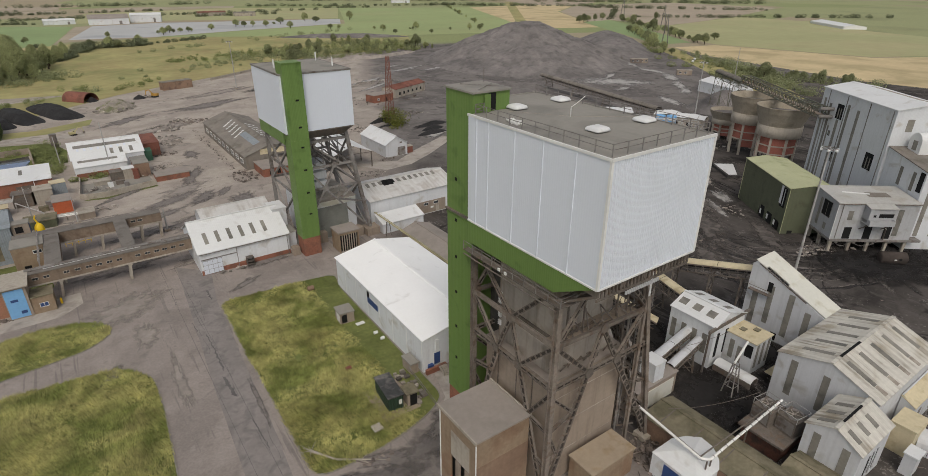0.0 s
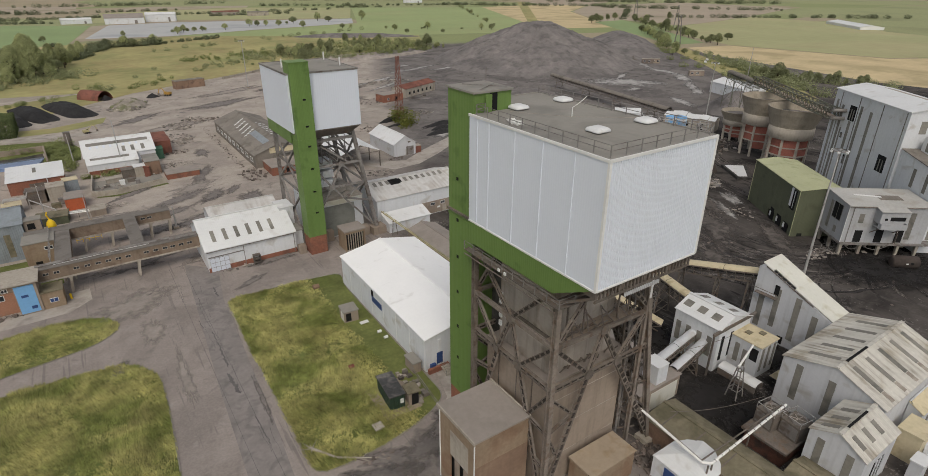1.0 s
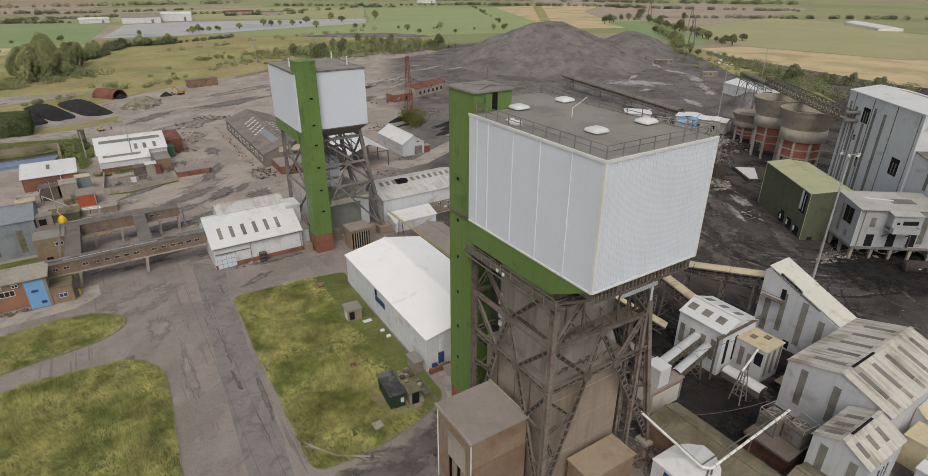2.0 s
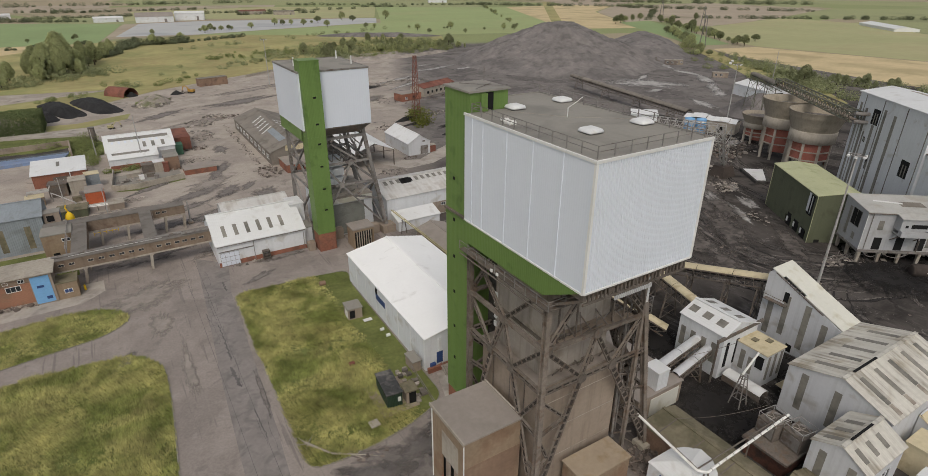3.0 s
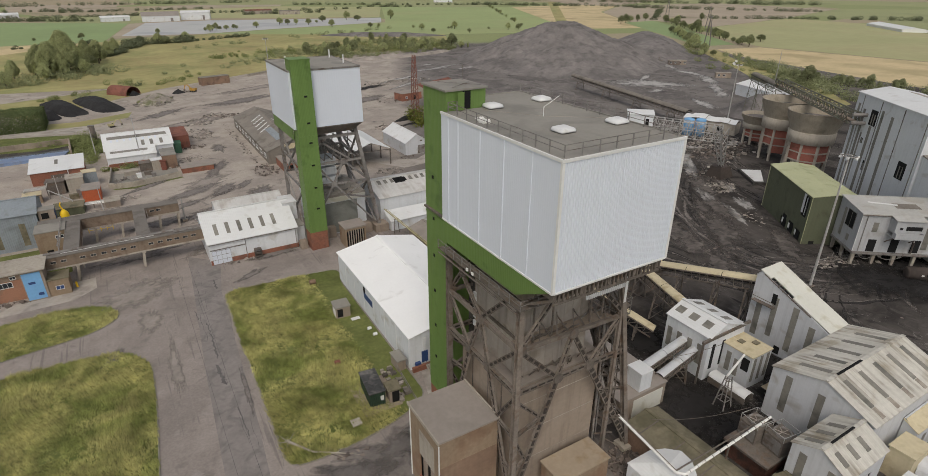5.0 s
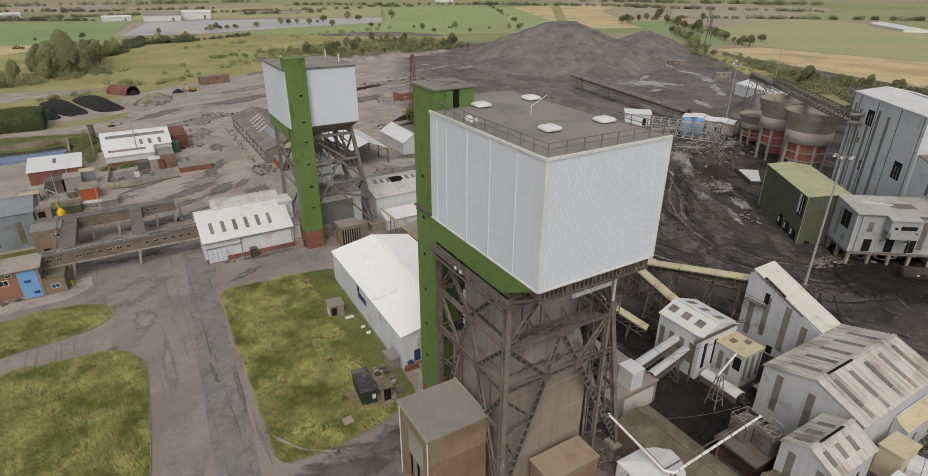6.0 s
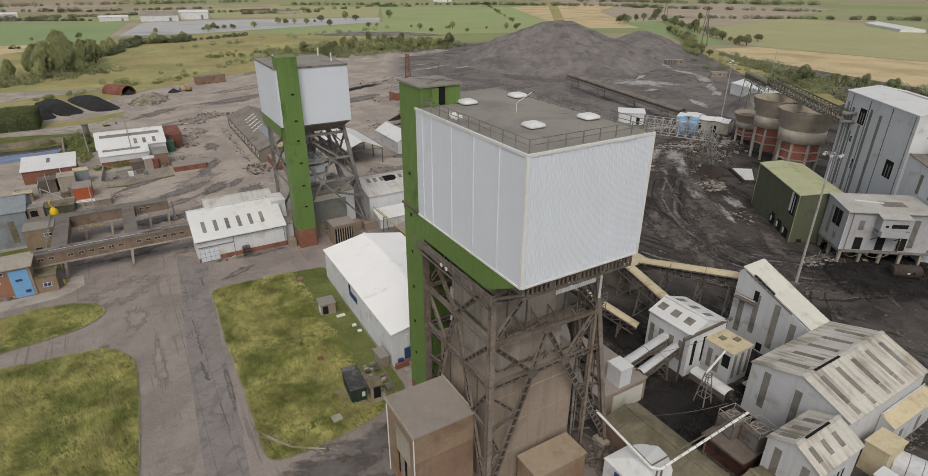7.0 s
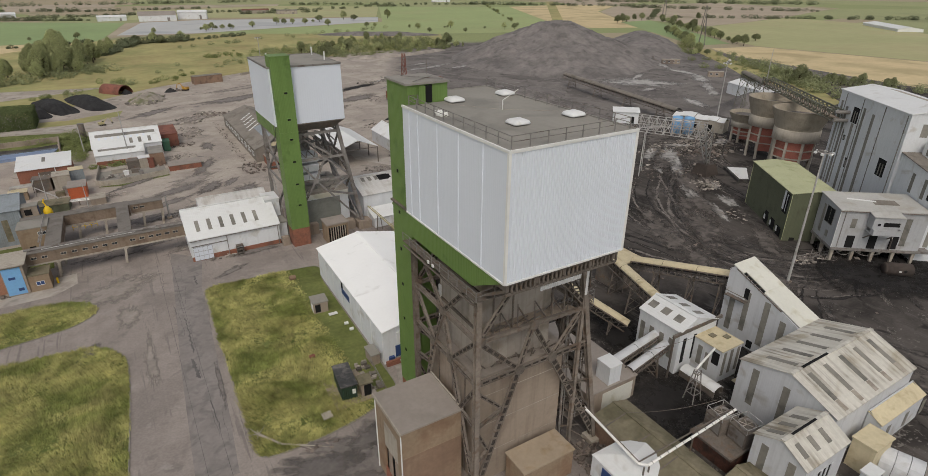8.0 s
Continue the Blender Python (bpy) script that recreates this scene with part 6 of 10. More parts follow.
part("pipe", Shape().tube((3.0, 0, 2.6), (9.0, -12.0, 2.6), 0.14, 8).tube((9.0, -12.0, 0), (9.0, -12.0, 2.6), 0.14, 8).tube((3.0, 0, 0), (3.0, 0, 2.6), 0.14, 8), M["galv"], t)
t = thing("pipe_rack", "low rack of pale pipes through the service yard", "pipework", -14.0, 172.0, 0, 0)
for i in range(4):
    part("pipe", Shape().tube((-8.0, 0.5 * i, 1.6), (12.0, 0.5 * i - 3.0, 1.6), 0.11, 7), M["galv" if i % 2 else "white_pipe"], t)
for i in range(6):
    part("trestle", Shape().box(-7.6 + 3.8 * i, -7.4 + 3.8 * i, -0.5 - 0.57 * i, 2.0 - 0.57 * i, 1.4, 1.5).box(-7.6 + 3.8 * i, -7.4 + 3.8 * i, 0.6 - 0.57 * i, 0.8 - 0.57 * i, 0, 1.4), M["steel"], t)
t = thing("transformer", "dark steel transformer with ribbed cooling fins", "transformer", -17.0, 192.6, 0, 2)
part("tank", Shape().box(0, 4.2, 0, 2.0, 0.3, 2.6), M["steel"], t)
part("plinth", Shape().box(-0.3, 4.5, -0.3, 2.3, 0, 0.3), M["concrete_light"], t)
for i in range(9):
    part("fin", Shape().box(0.2 + 0.45 * i, 0.32 + 0.45 * i, -0.5, 0, 0.5, 2.3), M["steel_light"], t)
for i in range(3):
    part("bushing", Shape().tube((0.9 + 1.1 * i, 1.0, 2.6), (0.9 + 1.1 * i, 1.0, 3.4), 0.12, 8, 0.07), M["frame"], t)
for i, (x, y, w, d, h, mt) in enumerate(((-10.5, 184.0, 1.6, 1.2, 1.5, "steel_light"), (-6.4, 186.0, 1.2, 1.0, 1.8, "frame"), (-12.2, 181.0, 2.2, 1.4, 1.2, "moss"), (5.2, 192.4, 1.4, 1.2, 1.3, "frame"), (9.4, 190.4, 1.2, 1.2, 1.4, "steel_light"), (7.4, 194.0, 2.4, 1.4, 1.1, "steel"))):
    solid("equipment_box", Shape().box(x, x + w, y, y + d, 0, h).box(x - 0.06, x + w + 0.06, y - 0.06, y + d + 0.06, h, h + 0.08), M[mt], ("grey steel switch box on the yard", "white electrical cabinet on the yard", "mossy pump cover on the yard", "white crate in the compound", "grey crate in the compound", "dark steel skip in the compound")[i], "box")
# walled compound
wallsh = Shape()
cpts = [(-2.4, 186.5), (-0.6, 184.6), (4.0, 184.2), (17.5, 187.8)]
for (ax, ay), (bx, by) in zip(cpts, cpts[1:]):
    wallsh.beam((ax, ay, 0.8), (bx, by, 0.8), 0.3, 1.6)
wallsh.beam((-2.4, 186.5, 0.8), (-1.4, 203.0, 0.8), 0.3, 1.6)
solid("compound_wall", wallsh, M["concrete_light"], "low pale concrete wall round the compound", "wall", kind="structure")
sheet_of("compound_floor", [(-2.2, 186.6), (4.0, 184.6), (17.4, 188.0), (16.8, 200.0), (-1.2, 200.0)], 0.03, "felt", "dark tarmac floor of the compound", "yard")
debris("compound_scrap", "pale boards and drums in the compound", 3.5, 191.5, 4.5, 3.2, 40, 1.0, "rubble", 61)
# blue of the sky mirrored in the near water, put into the colour
M["pond_sky"] = mat("blue_pond_sky_reflection", (0.20, 0.27, 0.42), 0.4, var=0.12, stain=(0.2, 0.22, 0.26), amount=0.35)
sheet_of("pond", [(-46, 226), (-13.4, 231), (-14.5, 246), (-46, 244)], 0.04, "water", "dark settling pond between concrete walls", "pond")
pw = Shape().beam((-46, 247, 1.0), (-14, 249, 1.0), 0.5, 2.0).beam((-14, 249, 1.0), (-12.9, 231, 1.0), 0.5, 2.0)
solid("pond_wall", pw, M["concrete"], "brown concrete wall of the pond", "wall", kind="structure")
# added slope that carries the painted sky reflection of the near water
solid("pond_ramp", Shape().hexa([(-46, 226, 0), (-15, 229, 0), (-14, 238, 0), (-46, 237, 0)], [(-46, 226, 1.0), (-15, 229, 1.0), (-14, 238, 0.1), (-46, 237, 0.1)]), M["pond_sky"], "blue-grey slope painted as sky reflected in the pond", "lining", kind="structure")


# ---------- coal plant beside the near tower ----------
def strips(parent, at, u, z0, z1, w=0.9, material="strip", name="wall_strip"):
    """Tall translucent strips on a wall: at is a list of lower left corners (x, y)."""
    for x, y in at:
        plate(parent, name, (x, y, z0), u, w, z1 - z0, material, 0.05)


# large screening shed
t, light = shed("screening_shed", "large white screening shed with a stained roof and grey strips", 77.3, 97.1, 15.4, 28.8, 8.2, 10.75, "x", 0.485, "grey_wall", "old_roof_x", back=8.6, over=0.2)
for i in range(5):
    light(2.2 + 3.6 * i, 0.85, 1.12, 1.68)
for i in range(5):
    light(2.0 + 3.7 * i, 0.85, 0.28, 0.86)
    light(2.1 + 3.7 * i, 0.75, 0.06, 0.27, "concrete_light")
strips(t, [(0, 11.4), (0, 7.0)], (0, -1, 0), 2.4, 8.4, 0.95)
plate(t, "ridge_gap", (2.2, 6.3, 10.98), (1, 0, 0), 6.0, 0.35, "dark", 0.04, lean=(0, 1, 0))
t, light = shed("yellow_lean_to", "low cream-roofed lean-to along the screening shed", 86.0, 97.9, 13.4, 15.3, 4.6, 5.6, "x", 1.0, "grey_wall", "cream", back=5.8, over=0.15)
for i in range(3):
    plate(t, "wall_strip", (2.5 + 5 * i, 0, 0.8), (1, 0, 0), 0.9, 2.4, "strip", 0.05)
t, light = shed("drive_house", "small white gabled drive house with grey strips", 67.5, 76.4, 13.2, 19.7, 6.9, 8.75, "x", 0.5, "grey_wall", "old_roof_x", back=7.2, over=0.2)
for i in range(3):
    light(1.0 + 2.4 * i, 0.8, 1.2, 1.75)
for i in range(3):
    light(0.9 + 2.4 * i, 0.8, 0.3, 0.75)
strips(t, [(0, 5.4), (0, 2.0)], (0, -1, 0), 2.6, 6.6, 0.9)
plate(t, "ridge_gap", (1.6, 3.1, 8.98), (1, 0, 0), 5.0, 0.3, "dark", 0.04, lean=(0, 1, 0))
plate(t, "door", (0, 4.4, 0.1), (0, -1, 0), 1.6, 2.0, "dark", 0.05)
plate(t, "broken_wall", (3.4, 0, 1.4), (1, 0, 0), 3.2, 3.4, "dark", 0.03)
for i in range(3):
    plate(t, "batten", (3.8 + 1.1 * i, -0.05, 1.2), (1, 0, 0), 0.4, 3.8, "grey_wall", 0.06)
flat_hut("yellow_annex", "cream-roofed annex between the sheds", 80.6, 11.4, 4.2, 2.8, 4.6, "cream", "cream", category="annex")
flat_hut("white_closet", "narrow white sheet closet beside the annex", 77.2, 9.8, 2.2, 1.4, 3.4, "grey_wall", "white_roof", category="closet")
# corrugated arched gallery
t = thing("arched_gallery", "white corrugated arched gallery with one grey band", "gallery", 84.0, 11.8, 0, -72)
for i in range(9):
    s = Shape()
    for k in range(9):
        a0, a1 = math.pi * k / 9, math.pi * (k + 1) / 9
        p = [(i * 1.5, -1.7 * math.cos(a), 1.6 + 1.7 * math.sin(a)) for a in (a0, a1)]
        q = [(i * 1.5 + 1.44, y, z) for _, y, z in p]
        s.add([p[0], q[0], q[1], p[1]], [(0, 1, 2, 3)])
    s.box(i * 1.5, i * 1.5 + 1.44, -1.7, -1.62, 0.0, 1.6).box(i * 1.5, i * 1.5 + 1.44, 1.62, 1.7, 0.0, 1.6)
    part("arch_bay", s, M["strip" if i == 3 else "grey_wall"], t)

# white transfer house and its cream annex
t, light = shed("transfer_house", "white transfer house with six small grey rooflights", 75.8, 84.5, 38.0, 46.2, 8.15, 9.7, "y", 0.4, "white_wall", "white_roof", back=7.9, over=0.2)
for i in range(3):
    light(1.2 + 2.6 * i, 1.4, 0.35, 0.68)
    light(1.2 + 2.6 * i, 1.0, 1.25, 1.62)
strips(t, [(0, 7.7), (0, 5.8), (0, 3.8), (0, 1.9)], (0, -1, 0), 2.6, 6.2, 0.9)
strips(t, [(1.0, 0), (3.4, 0)], (1, 0, 0), 2.0, 6.6, 0.7, "dark", "dark_slot")
t = flat_hut("cream_annex", "white annex with a cream flat roof and two hatches", 79.6, 33.0, 4.8, 5.1, 6.2, "grey_wall", "cream", category="annex",
             openings=(("w", 3.3, 0.8, 1.8, 5.2, "wall_strip", "strip"), ("w", 1.9, 0.8, 1.6, 4.6, "wall_strip", "strip"), ("w", 0.3, 1.2, 3.4, 5.6, "hatch", "dark"), ("s", 0.6, 0.6, 1.5, 5.8, "wall_strip", "strip"), ("s", 2.2, 0.6, 1.5, 5.8, "wall_strip", "strip"), ("s", 3.8, 0.6, 1.5, 5.8, "wall_strip", "strip")))
for x, y in ((1.6, 3.0), (3.2, 1.6)):
    part("roof_hatch", Shape().box(x, x + 1.0, y, y + 0.9, 6.48, 6.6), M["moss"], t, "brown square roof hatch")
t = thing("steel_beam_runway", "rusty steel runway beam along the transfer house eave", "beam", 77.0, 36.4, 0, 0)
part("beam", Shape().beam((-3.0, 1.5, 8.0), (8.6, 1.6, 8.0), 0.35, 0.5), M["steel"], t)
part("post", Shape().beam((-2.8, 1.5, 0), (-2.8, 1.5, 8.0), 0.25), M["steel"], t)
# tall sloping conveyor head building
t = thing("crusher_house", "tall white building with a steep cream sloping roof", "building", 92.0, 28.9, 0, 0)
W_, D_, zl, zh = 5.2, 13.3, 8.3, 13.75
gp = [(0, 0, 0), (0, D_, 0), (0, D_, 12.9), (0, D_ - 0.9, zh - 0.1), (0, 0, zl)]
part("side_wall", Shape().prism(gp, (0.2, 0, 0)), M["grey_wall"], t)
part("side_wall", Shape().prism([(W_ - 0.2, y, z) for _, y, z in gp], (0.2, 0, 0)), M["grey_wall"], t)
part("end_wall", Shape().box(0.2, W_ - 0.2, D_ - 0.2, D_, 0, 12.9), M["grey_wall"], t)
part("end_wall", Shape().box(0.2, W_ - 0.2, 0, 0.2, 0, zl - 0.1), M["grey_wall"], t)
slope = (zh - zl) / (D_ - 0.9)
part("roof_slope", slab((0.25, -0.3, zl - 0.05), (W_ + 0.3, -0.3, zl - 0.05), (W_ + 0.3, 6.9, zl + 6.9 * slope), (0.25, 6.9, zl + 6.9 * slope), 0.14), M["cream_pale"], t, "pale cream roof sheets")
part("roof_slope", slab((0.75, 6.9, zl + 6.95 * slope), (W_ + 0.3, 6.9, zl + 6.95 * slope), (W_ + 0.3, D_ - 2.4, zl + (D_ - 2.3) * slope), (0.75, D_ - 2.4, zl + (D_ - 2.3) * slope), 0.16), M["cream_pale"], t, "pale cream roof sheets")
part("roof_slope", slab((-0.1, D_ - 2.4, zl + (D_ - 2.3) * slope), (W_ + 0.3, D_ - 2.4, zl + (D_ - 2.3) * slope), (W_ + 0.3, D_ - 0.5, zh + 0.22), (-0.1, D_ - 0.5, zh + 0.22), 0.16), M["cream_pale"], t, "pale cream roof sheets")
part("roof_slope", slab((0, D_ - 0.9, zh - 0.1), (W_, D_ - 0.9, zh - 0.1), (W_, D_ + 0.1, 12.9), (0, D_ + 0.1, 12.9), 0.1), M["grey_wall"], t)
s = Shape()
for i in range(6):
    y = 6.9 + i * 0.85
    s.beam((0.05, y, zl + y * slope - 0.3), (0.05, y, zl + y * slope + 0.12), 0.12).beam((0.05, y, zl + y * slope), (0.9, y, zl + y * slope), 0.1)
s.beam((-0.02, 3.4, zl + 3.4 * slope), (-0.02, D_ - 1.2, zh - 0.25), 0.14)
part("torn_eave", s, M["steel"], t)
# black sheet in place of the shade under the missing eave sheets
part("eave_gap", slab((0.22, 6.9, zl + 6.9 * slope - 0.15), (0.8, 6.9, zl + 6.9 * slope - 0.15), (0.8, D_ - 2.4, zl + (D_ - 2.4) * slope - 0.15), (0.22, D_ - 2.4, zl + (D_ - 2.4) * slope - 0.15), 0.06), M["dark"], t, "dark gap of the torn eave")
strips(t, [(0, 12.2), ], (0, -1, 0), 2.0, 8.6, 1.0)
strips(t, [(0, 9.6), ], (0, -1, 0), 3.0, 10.4, 0.9)
strips(t, [(0, 6.2), ], (0, -1, 0), 2.0, 10.2, 1.0)
strips(t, [(0, 3.2), ], (0, -1, 0), 1.6, 8.2, 1.0)
plate(t, "hatch", (0, 9.9, 9.0), (0, -1, 0), 0.8, 1.9, "dark", 0.06)
part("balcony", Shape().box(-0.9, 0, 9.0, 12.8, 8.5, 8.65).beam((-0.85, 9.0, 9.5), (-0.85, 12.8, 9.5), 0.08), M["steel"], t)
plate(t, "hatch", (0, 7.6, 0.6), (0, -1, 0), 1.0, 1.4, "dark", 0.06)

# low covers, drop chute and props in the loading yard
t = thing("curved_cover", "white curved cover sheet on the ground", "cover", 77.5, 37.4, 0, -90)
s = Shape()
for k in range(8):
    a0, a1 = math.pi * k / 8, math.pi * (k + 1) / 8
    p = [(0, -1.1 * math.cos(a), 1.3 + 0.6 * math.sin(a)) for a in (a0, a1)]
    q = [(6.4, y, z) for _, y, z in p]
    s.add([p[0], q[0], q[1], p[1], *[(x, y * 0.96, z - 0.05) for x, y, z in (p[0], q[0], q[1], p[1])]], [(0, 1, 2, 3), (7, 6, 5, 4)])
part("cover_sheet", s, M["white_roof"], t, "", True)
part("curb", Shape().box(0, 6.4, -1.1, -0.95, 0, 1.3).box(0, 6.4, 0.95, 1.1, 0, 1.3), M["steel"], t)
t = thing("pipe_trestle", "pale lattice trestle holding a white pipe", "trestle", 73.6, 32.6, 0, 0)
for dx, dy in ((-0.9, -0.9), (0.9, -0.9), (0.9, 0.9), (-0.9, 0.9)):
    part("leg", Shape().beam((dx, dy, 0), (dx * 0.35, dy * 0.35, 5.6), 0.14), M["steel_light"], t)
for z in (1.6, 3.4, 5.0):
    k = 0.9 - 0.585 * z / 5.6
    part("ring", Shape().beam((-k, -k, z), (k, -k, z), 0.09).beam((k, -k, z), (k, k, z), 0.09).beam((k, k, z), (-k, k, z), 0.09).beam((-k, k, z), (-k, -k, z), 0.09), M["steel_light"], t)
part("pipe", Shape().tube((-0.2, 0.2, 5.6), (6.2, 1.8, 6.2), 0.17, 10), M["white_pipe"], t)
solid("loading_hood", Shape().hexa([(80.6, 29.0, 1.6), (85.6, 28.6, 1.6), (85.8, 31.2, 1.6), (80.8, 31.4, 1.6)], [(81.0, 29.6, 2.7), (85.2, 29.4, 2.7), (85.3, 30.6, 2.7), (81.0, 30.6, 2.7)]).box(81.0, 81.3, 29.3, 29.6, 0, 1.6).box(85.0, 85.3, 29.3, 29.6, 0, 1.6).box(85.0, 85.3, 30.7, 31.0, 0, 1.6), M["cream"], "pale cream loading hood on legs", "hood")


def conveyor(name, label, p, q, w=2.0, hood="cream", trestles=(), drop=1.6, frame="steel"):
    """An inclined conveyor: a round-topped hood over two lattice girders, on trestles at shares of its length."""
    p, q = Vector(p), Vector(q)
    t = thing(name, label, "conveyor", p.x, p.y, 0)
    a = (q - p)
    n, d = a.length, a.normalized()
    side = d.cross(Vector((0, 0, 1))).normalized()
    up = side.cross(d)
    m = max(2, round(n / 6))
    for j in range(m):
        s = Shape()
        c0, c1 = p + a * (j / m), p + a * ((j + 0.985) / m)
        for k in range(8):
            a0, a1 = math.pi * k / 8, math.pi * (k + 1) / 8
            o = [side * (-w / 2 * math.cos(x)) + up * (w * 0.33 * math.sin(x)) for x in (a0, a1)]
            s.add([c0 + o[0], c1 + o[0], c1 + o[1], c0 + o[1]], [(0, 1, 2, 3)])
        part("hood", s, M[hood], t, "", True)
    for k in (-1, 1):
        o = side * (k * w / 2)
        part("top_chord", Shape().beam(p + o, q + o, 0.16, 0.22), M[frame], t)
        part("bottom_chord", Shape().beam(p + o - up * drop, q + o - up * drop, 0.16, 0.22), M[frame], t)
        b = max(3, round(n / 1.5))
        for j in range(b):
            f0, f1 = j / b, (j + 1) / b
            part("lacing_post", Shape().beam(p + a * f0 + o, p + a * f0 + o - up * drop, 0.1), M[frame], t)
            part("lacing", Shape().beam(p + a * f0 + o - up * drop, p + a * f1 + o, 0.08), M[frame], t)
    part("belt", Shape().beam(p - up * 0.5, q - up * 0.5, w * 0.8, 0.12), M["coal"], t, "black conveyor belt")
    for f in trestles:
        c = p + a * f - up * drop
        for k in (-1, 1):
            o = side * (k * w / 2)
            part("trestle_leg", Shape().beam(c + o, (c.x + o.x * 1.6, c.y + o.y * 1.6, 0), 0.24), M[frame], t)
        for i in range(3):
            z0, z1 = c.z * i / 3, c.z * (i + 1) / 3
            k0, k1 = 1.6 - 0.6 * i / 3, 1.6 - 0.6 * (i + 1) / 3
            for o in (1, -1):
                part("trestle_brace", Shape().beam(Vector((c.x, c.y, z0)) + side * (o * w / 2 * k0), Vector((c.x, c.y, z1)) - side * (o * w / 2 * k1), 0.12), M[frame], t)
    return t


conveyor("covered_conveyor", "cream covered conveyor climbing to the crusher house", (90.3, 61.4, 6.6), (94.4, 42.2, 11.0), 2.2, "cream", (0.25, 0.6, 0.88))
conveyor("covered_conveyor", "cream covered conveyor leading down to the transfer house", (87.0, 64.5, 7.0), (81.6, 47.6, 7.6), 2.0, "cream", (0.2, 0.6), 1.8)
conveyor("covered_conveyor", "short cream covered conveyor beside the tower", (70.2, 61.0, 8.2), (76.9, 49.0, 3.0), 1.8, "cream", (0.3, 0.8), 1.3)
t = flat_hut("junction_house", "low dark steel conveyor junction house", 86.6, 61.6, 6.4, 6.0, 6.0, "steel", "cream", category="junction house")
conveyor("covered_conveyor", "white covered conveyor from the kiosk to the transfer house", (63.8, 40.9, 4.9), (76.9, 42.6, 5.4), 1.5, "grey_wall", (0.6,), 0.8)
conveyor("covered_conveyor", "white open chute beside the covered conveyor", (66.4, 38.9, 4.3), (76.9, 40.4, 4.9), 1.4, "grey_wall", (0.6,), 0.9)

# concrete loading bank beside the tower, with kiosk
t = flat_hut("loading_bank", "brown concrete loading bank with a pale end wall", 57.4, 37.7, 9.2, 17.0, 4.0, "concrete", "brown_roof", category="loading bank")
plate(t, "end_panel", (2.6, 0, 0.1), (1, 0, 0), 6.0, 3.2, "cream_pale", 0.06, label="pale cream panel on the wall")
t = flat_hut("white_kiosk", "tall white sheet kiosk on the loading bank", 61.1, 37.9, 2.3, 2.6, 3.0, "white_wall", "white_roof", category="kiosk", over=0.08)
t.location.z = 4.18
# mossy sheeted sheds
t, light = shed("mossy_shed", "long low shed with a mossy brown sheet roof", 55.6, 62.0, 12.0, 35.0, 3.2, 3.9, "y", 0.62, "brick_dull", "moss", over=0.2)
for i in range(5):
    light(3.0 + 4.4 * i, 0.16, 0.02, 0.98, "steel", "roof_joint")
shed("mossy_shed", "low mossy-roofed shed in front of the drive house", 61.6, 67.6, 10.0, 19.2, 2.6, 3.6, "y", 0.5, "brick_dull", "moss", over=0.2)
# white kiosk with a faceted roof and blue door
t = thing("faceted_hut", "white hut with a faceted roof and blue doors", "hut", 50.8, 23.4, 0, 0)
ring = [(0, 0), (4.4, 0), (7.8, 2.2), (8.2, 4.6), (4.0, 6.4), (0, 6.4)]
part("wall", Shape().prism([(x, y, 0) for x, y in ring], (0, 0, 3.4)), M["white_wall"], t)
for i in range(len(ring)):
    (ax, ay), (bx, by) = ring[i - 1], ring[i]
    part("roof_facet", Shape().hexa([(ax * 1.03 - 0.1, ay * 1.03 - 0.1, 3.4), (bx * 1.03 - 0.1, by * 1.03 - 0.1, 3.4), (3.9, 3.3, 4.2), (3.8, 3.2, 4.2)], [(ax * 1.03 - 0.1, ay * 1.03 - 0.1, 3.5), (bx * 1.03 - 0.1, by * 1.03 - 0.1, 3.5), (3.9, 3.3, 4.3), (3.8, 3.2, 4.3)]), M["white_roof"], t)
plate(t, "door", (0, 4.6, 0.1), (0, -1, 0), 2.4, 2.9, "deep_blue", 0.06, label="dark blue double door")
plate(t, "side_panel", (0.3, 0, 0.2), (1, 0, 0), 2.2, 2.6, "cream", 0.06)
# lagged white pipe
t = thing("lagged_pipe", "thick white lagged pipe on steel posts", "pipe", 53.6, 24.4, 0)
part("pipe", Shape().tube((53.4, 34.6, 6.2), (53.4, 25.0, 5.0), 0.17, 10).tube((53.4, 25.0, 5.0), (54.2, 24.2, 5.0), 0.18, 10).tube((54.2, 24.2, 5.0), (70.0, 24.0, 6.5), 0.17, 10), M["white_pipe"], t)
part("pipe", Shape().tube((53.9, 34.6, 5.9), (53.9, 25.3, 4.7), 0.1, 8).tube((53.9, 25.3, 4.7), (70.0, 24.5, 6.1), 0.1, 8), M["steel"], t)
for i in range(12):
    f = (i + 0.5) / 12
    part("collar", Shape().tube((54.2 + 15.8 * f, 24.2 - 0.2 * f, 5.0 + 1.5 * f), (54.28 + 15.8 * f, 24.2 - 0.2 * f, 5.01 + 1.5 * f), 0.21, 10), M["steel_light"], t)
for x, y, z in ((53.6, 24.2, 5.0), (54.5, 24.2, 5.0), (62.0, 24.1, 5.7)):
    part("post", Shape().beam((x, y, 0), (x, y, z), 0.16), M["steel"], t)
for a, b, sag in (((58.0, 33.0, 4.6), (70.5, 27.0, 5.6), 0.8), ((66.5, 42.0, 5.0), (77.0, 36.6, 7.6), 0.5)):
    s, pts = Shape(), []
    for i in range(13):
        f = i / 12
        p = Vector(a).lerp(Vector(b), f)
        pts.append(p - Vector((0, 0, sag * 4 * f * (1 - f))))
    s.hose(pts, 0.035, 5)
    solid("slack_cable", s, M["steel"], "thin slack cable strung across the loading yard", "cable")
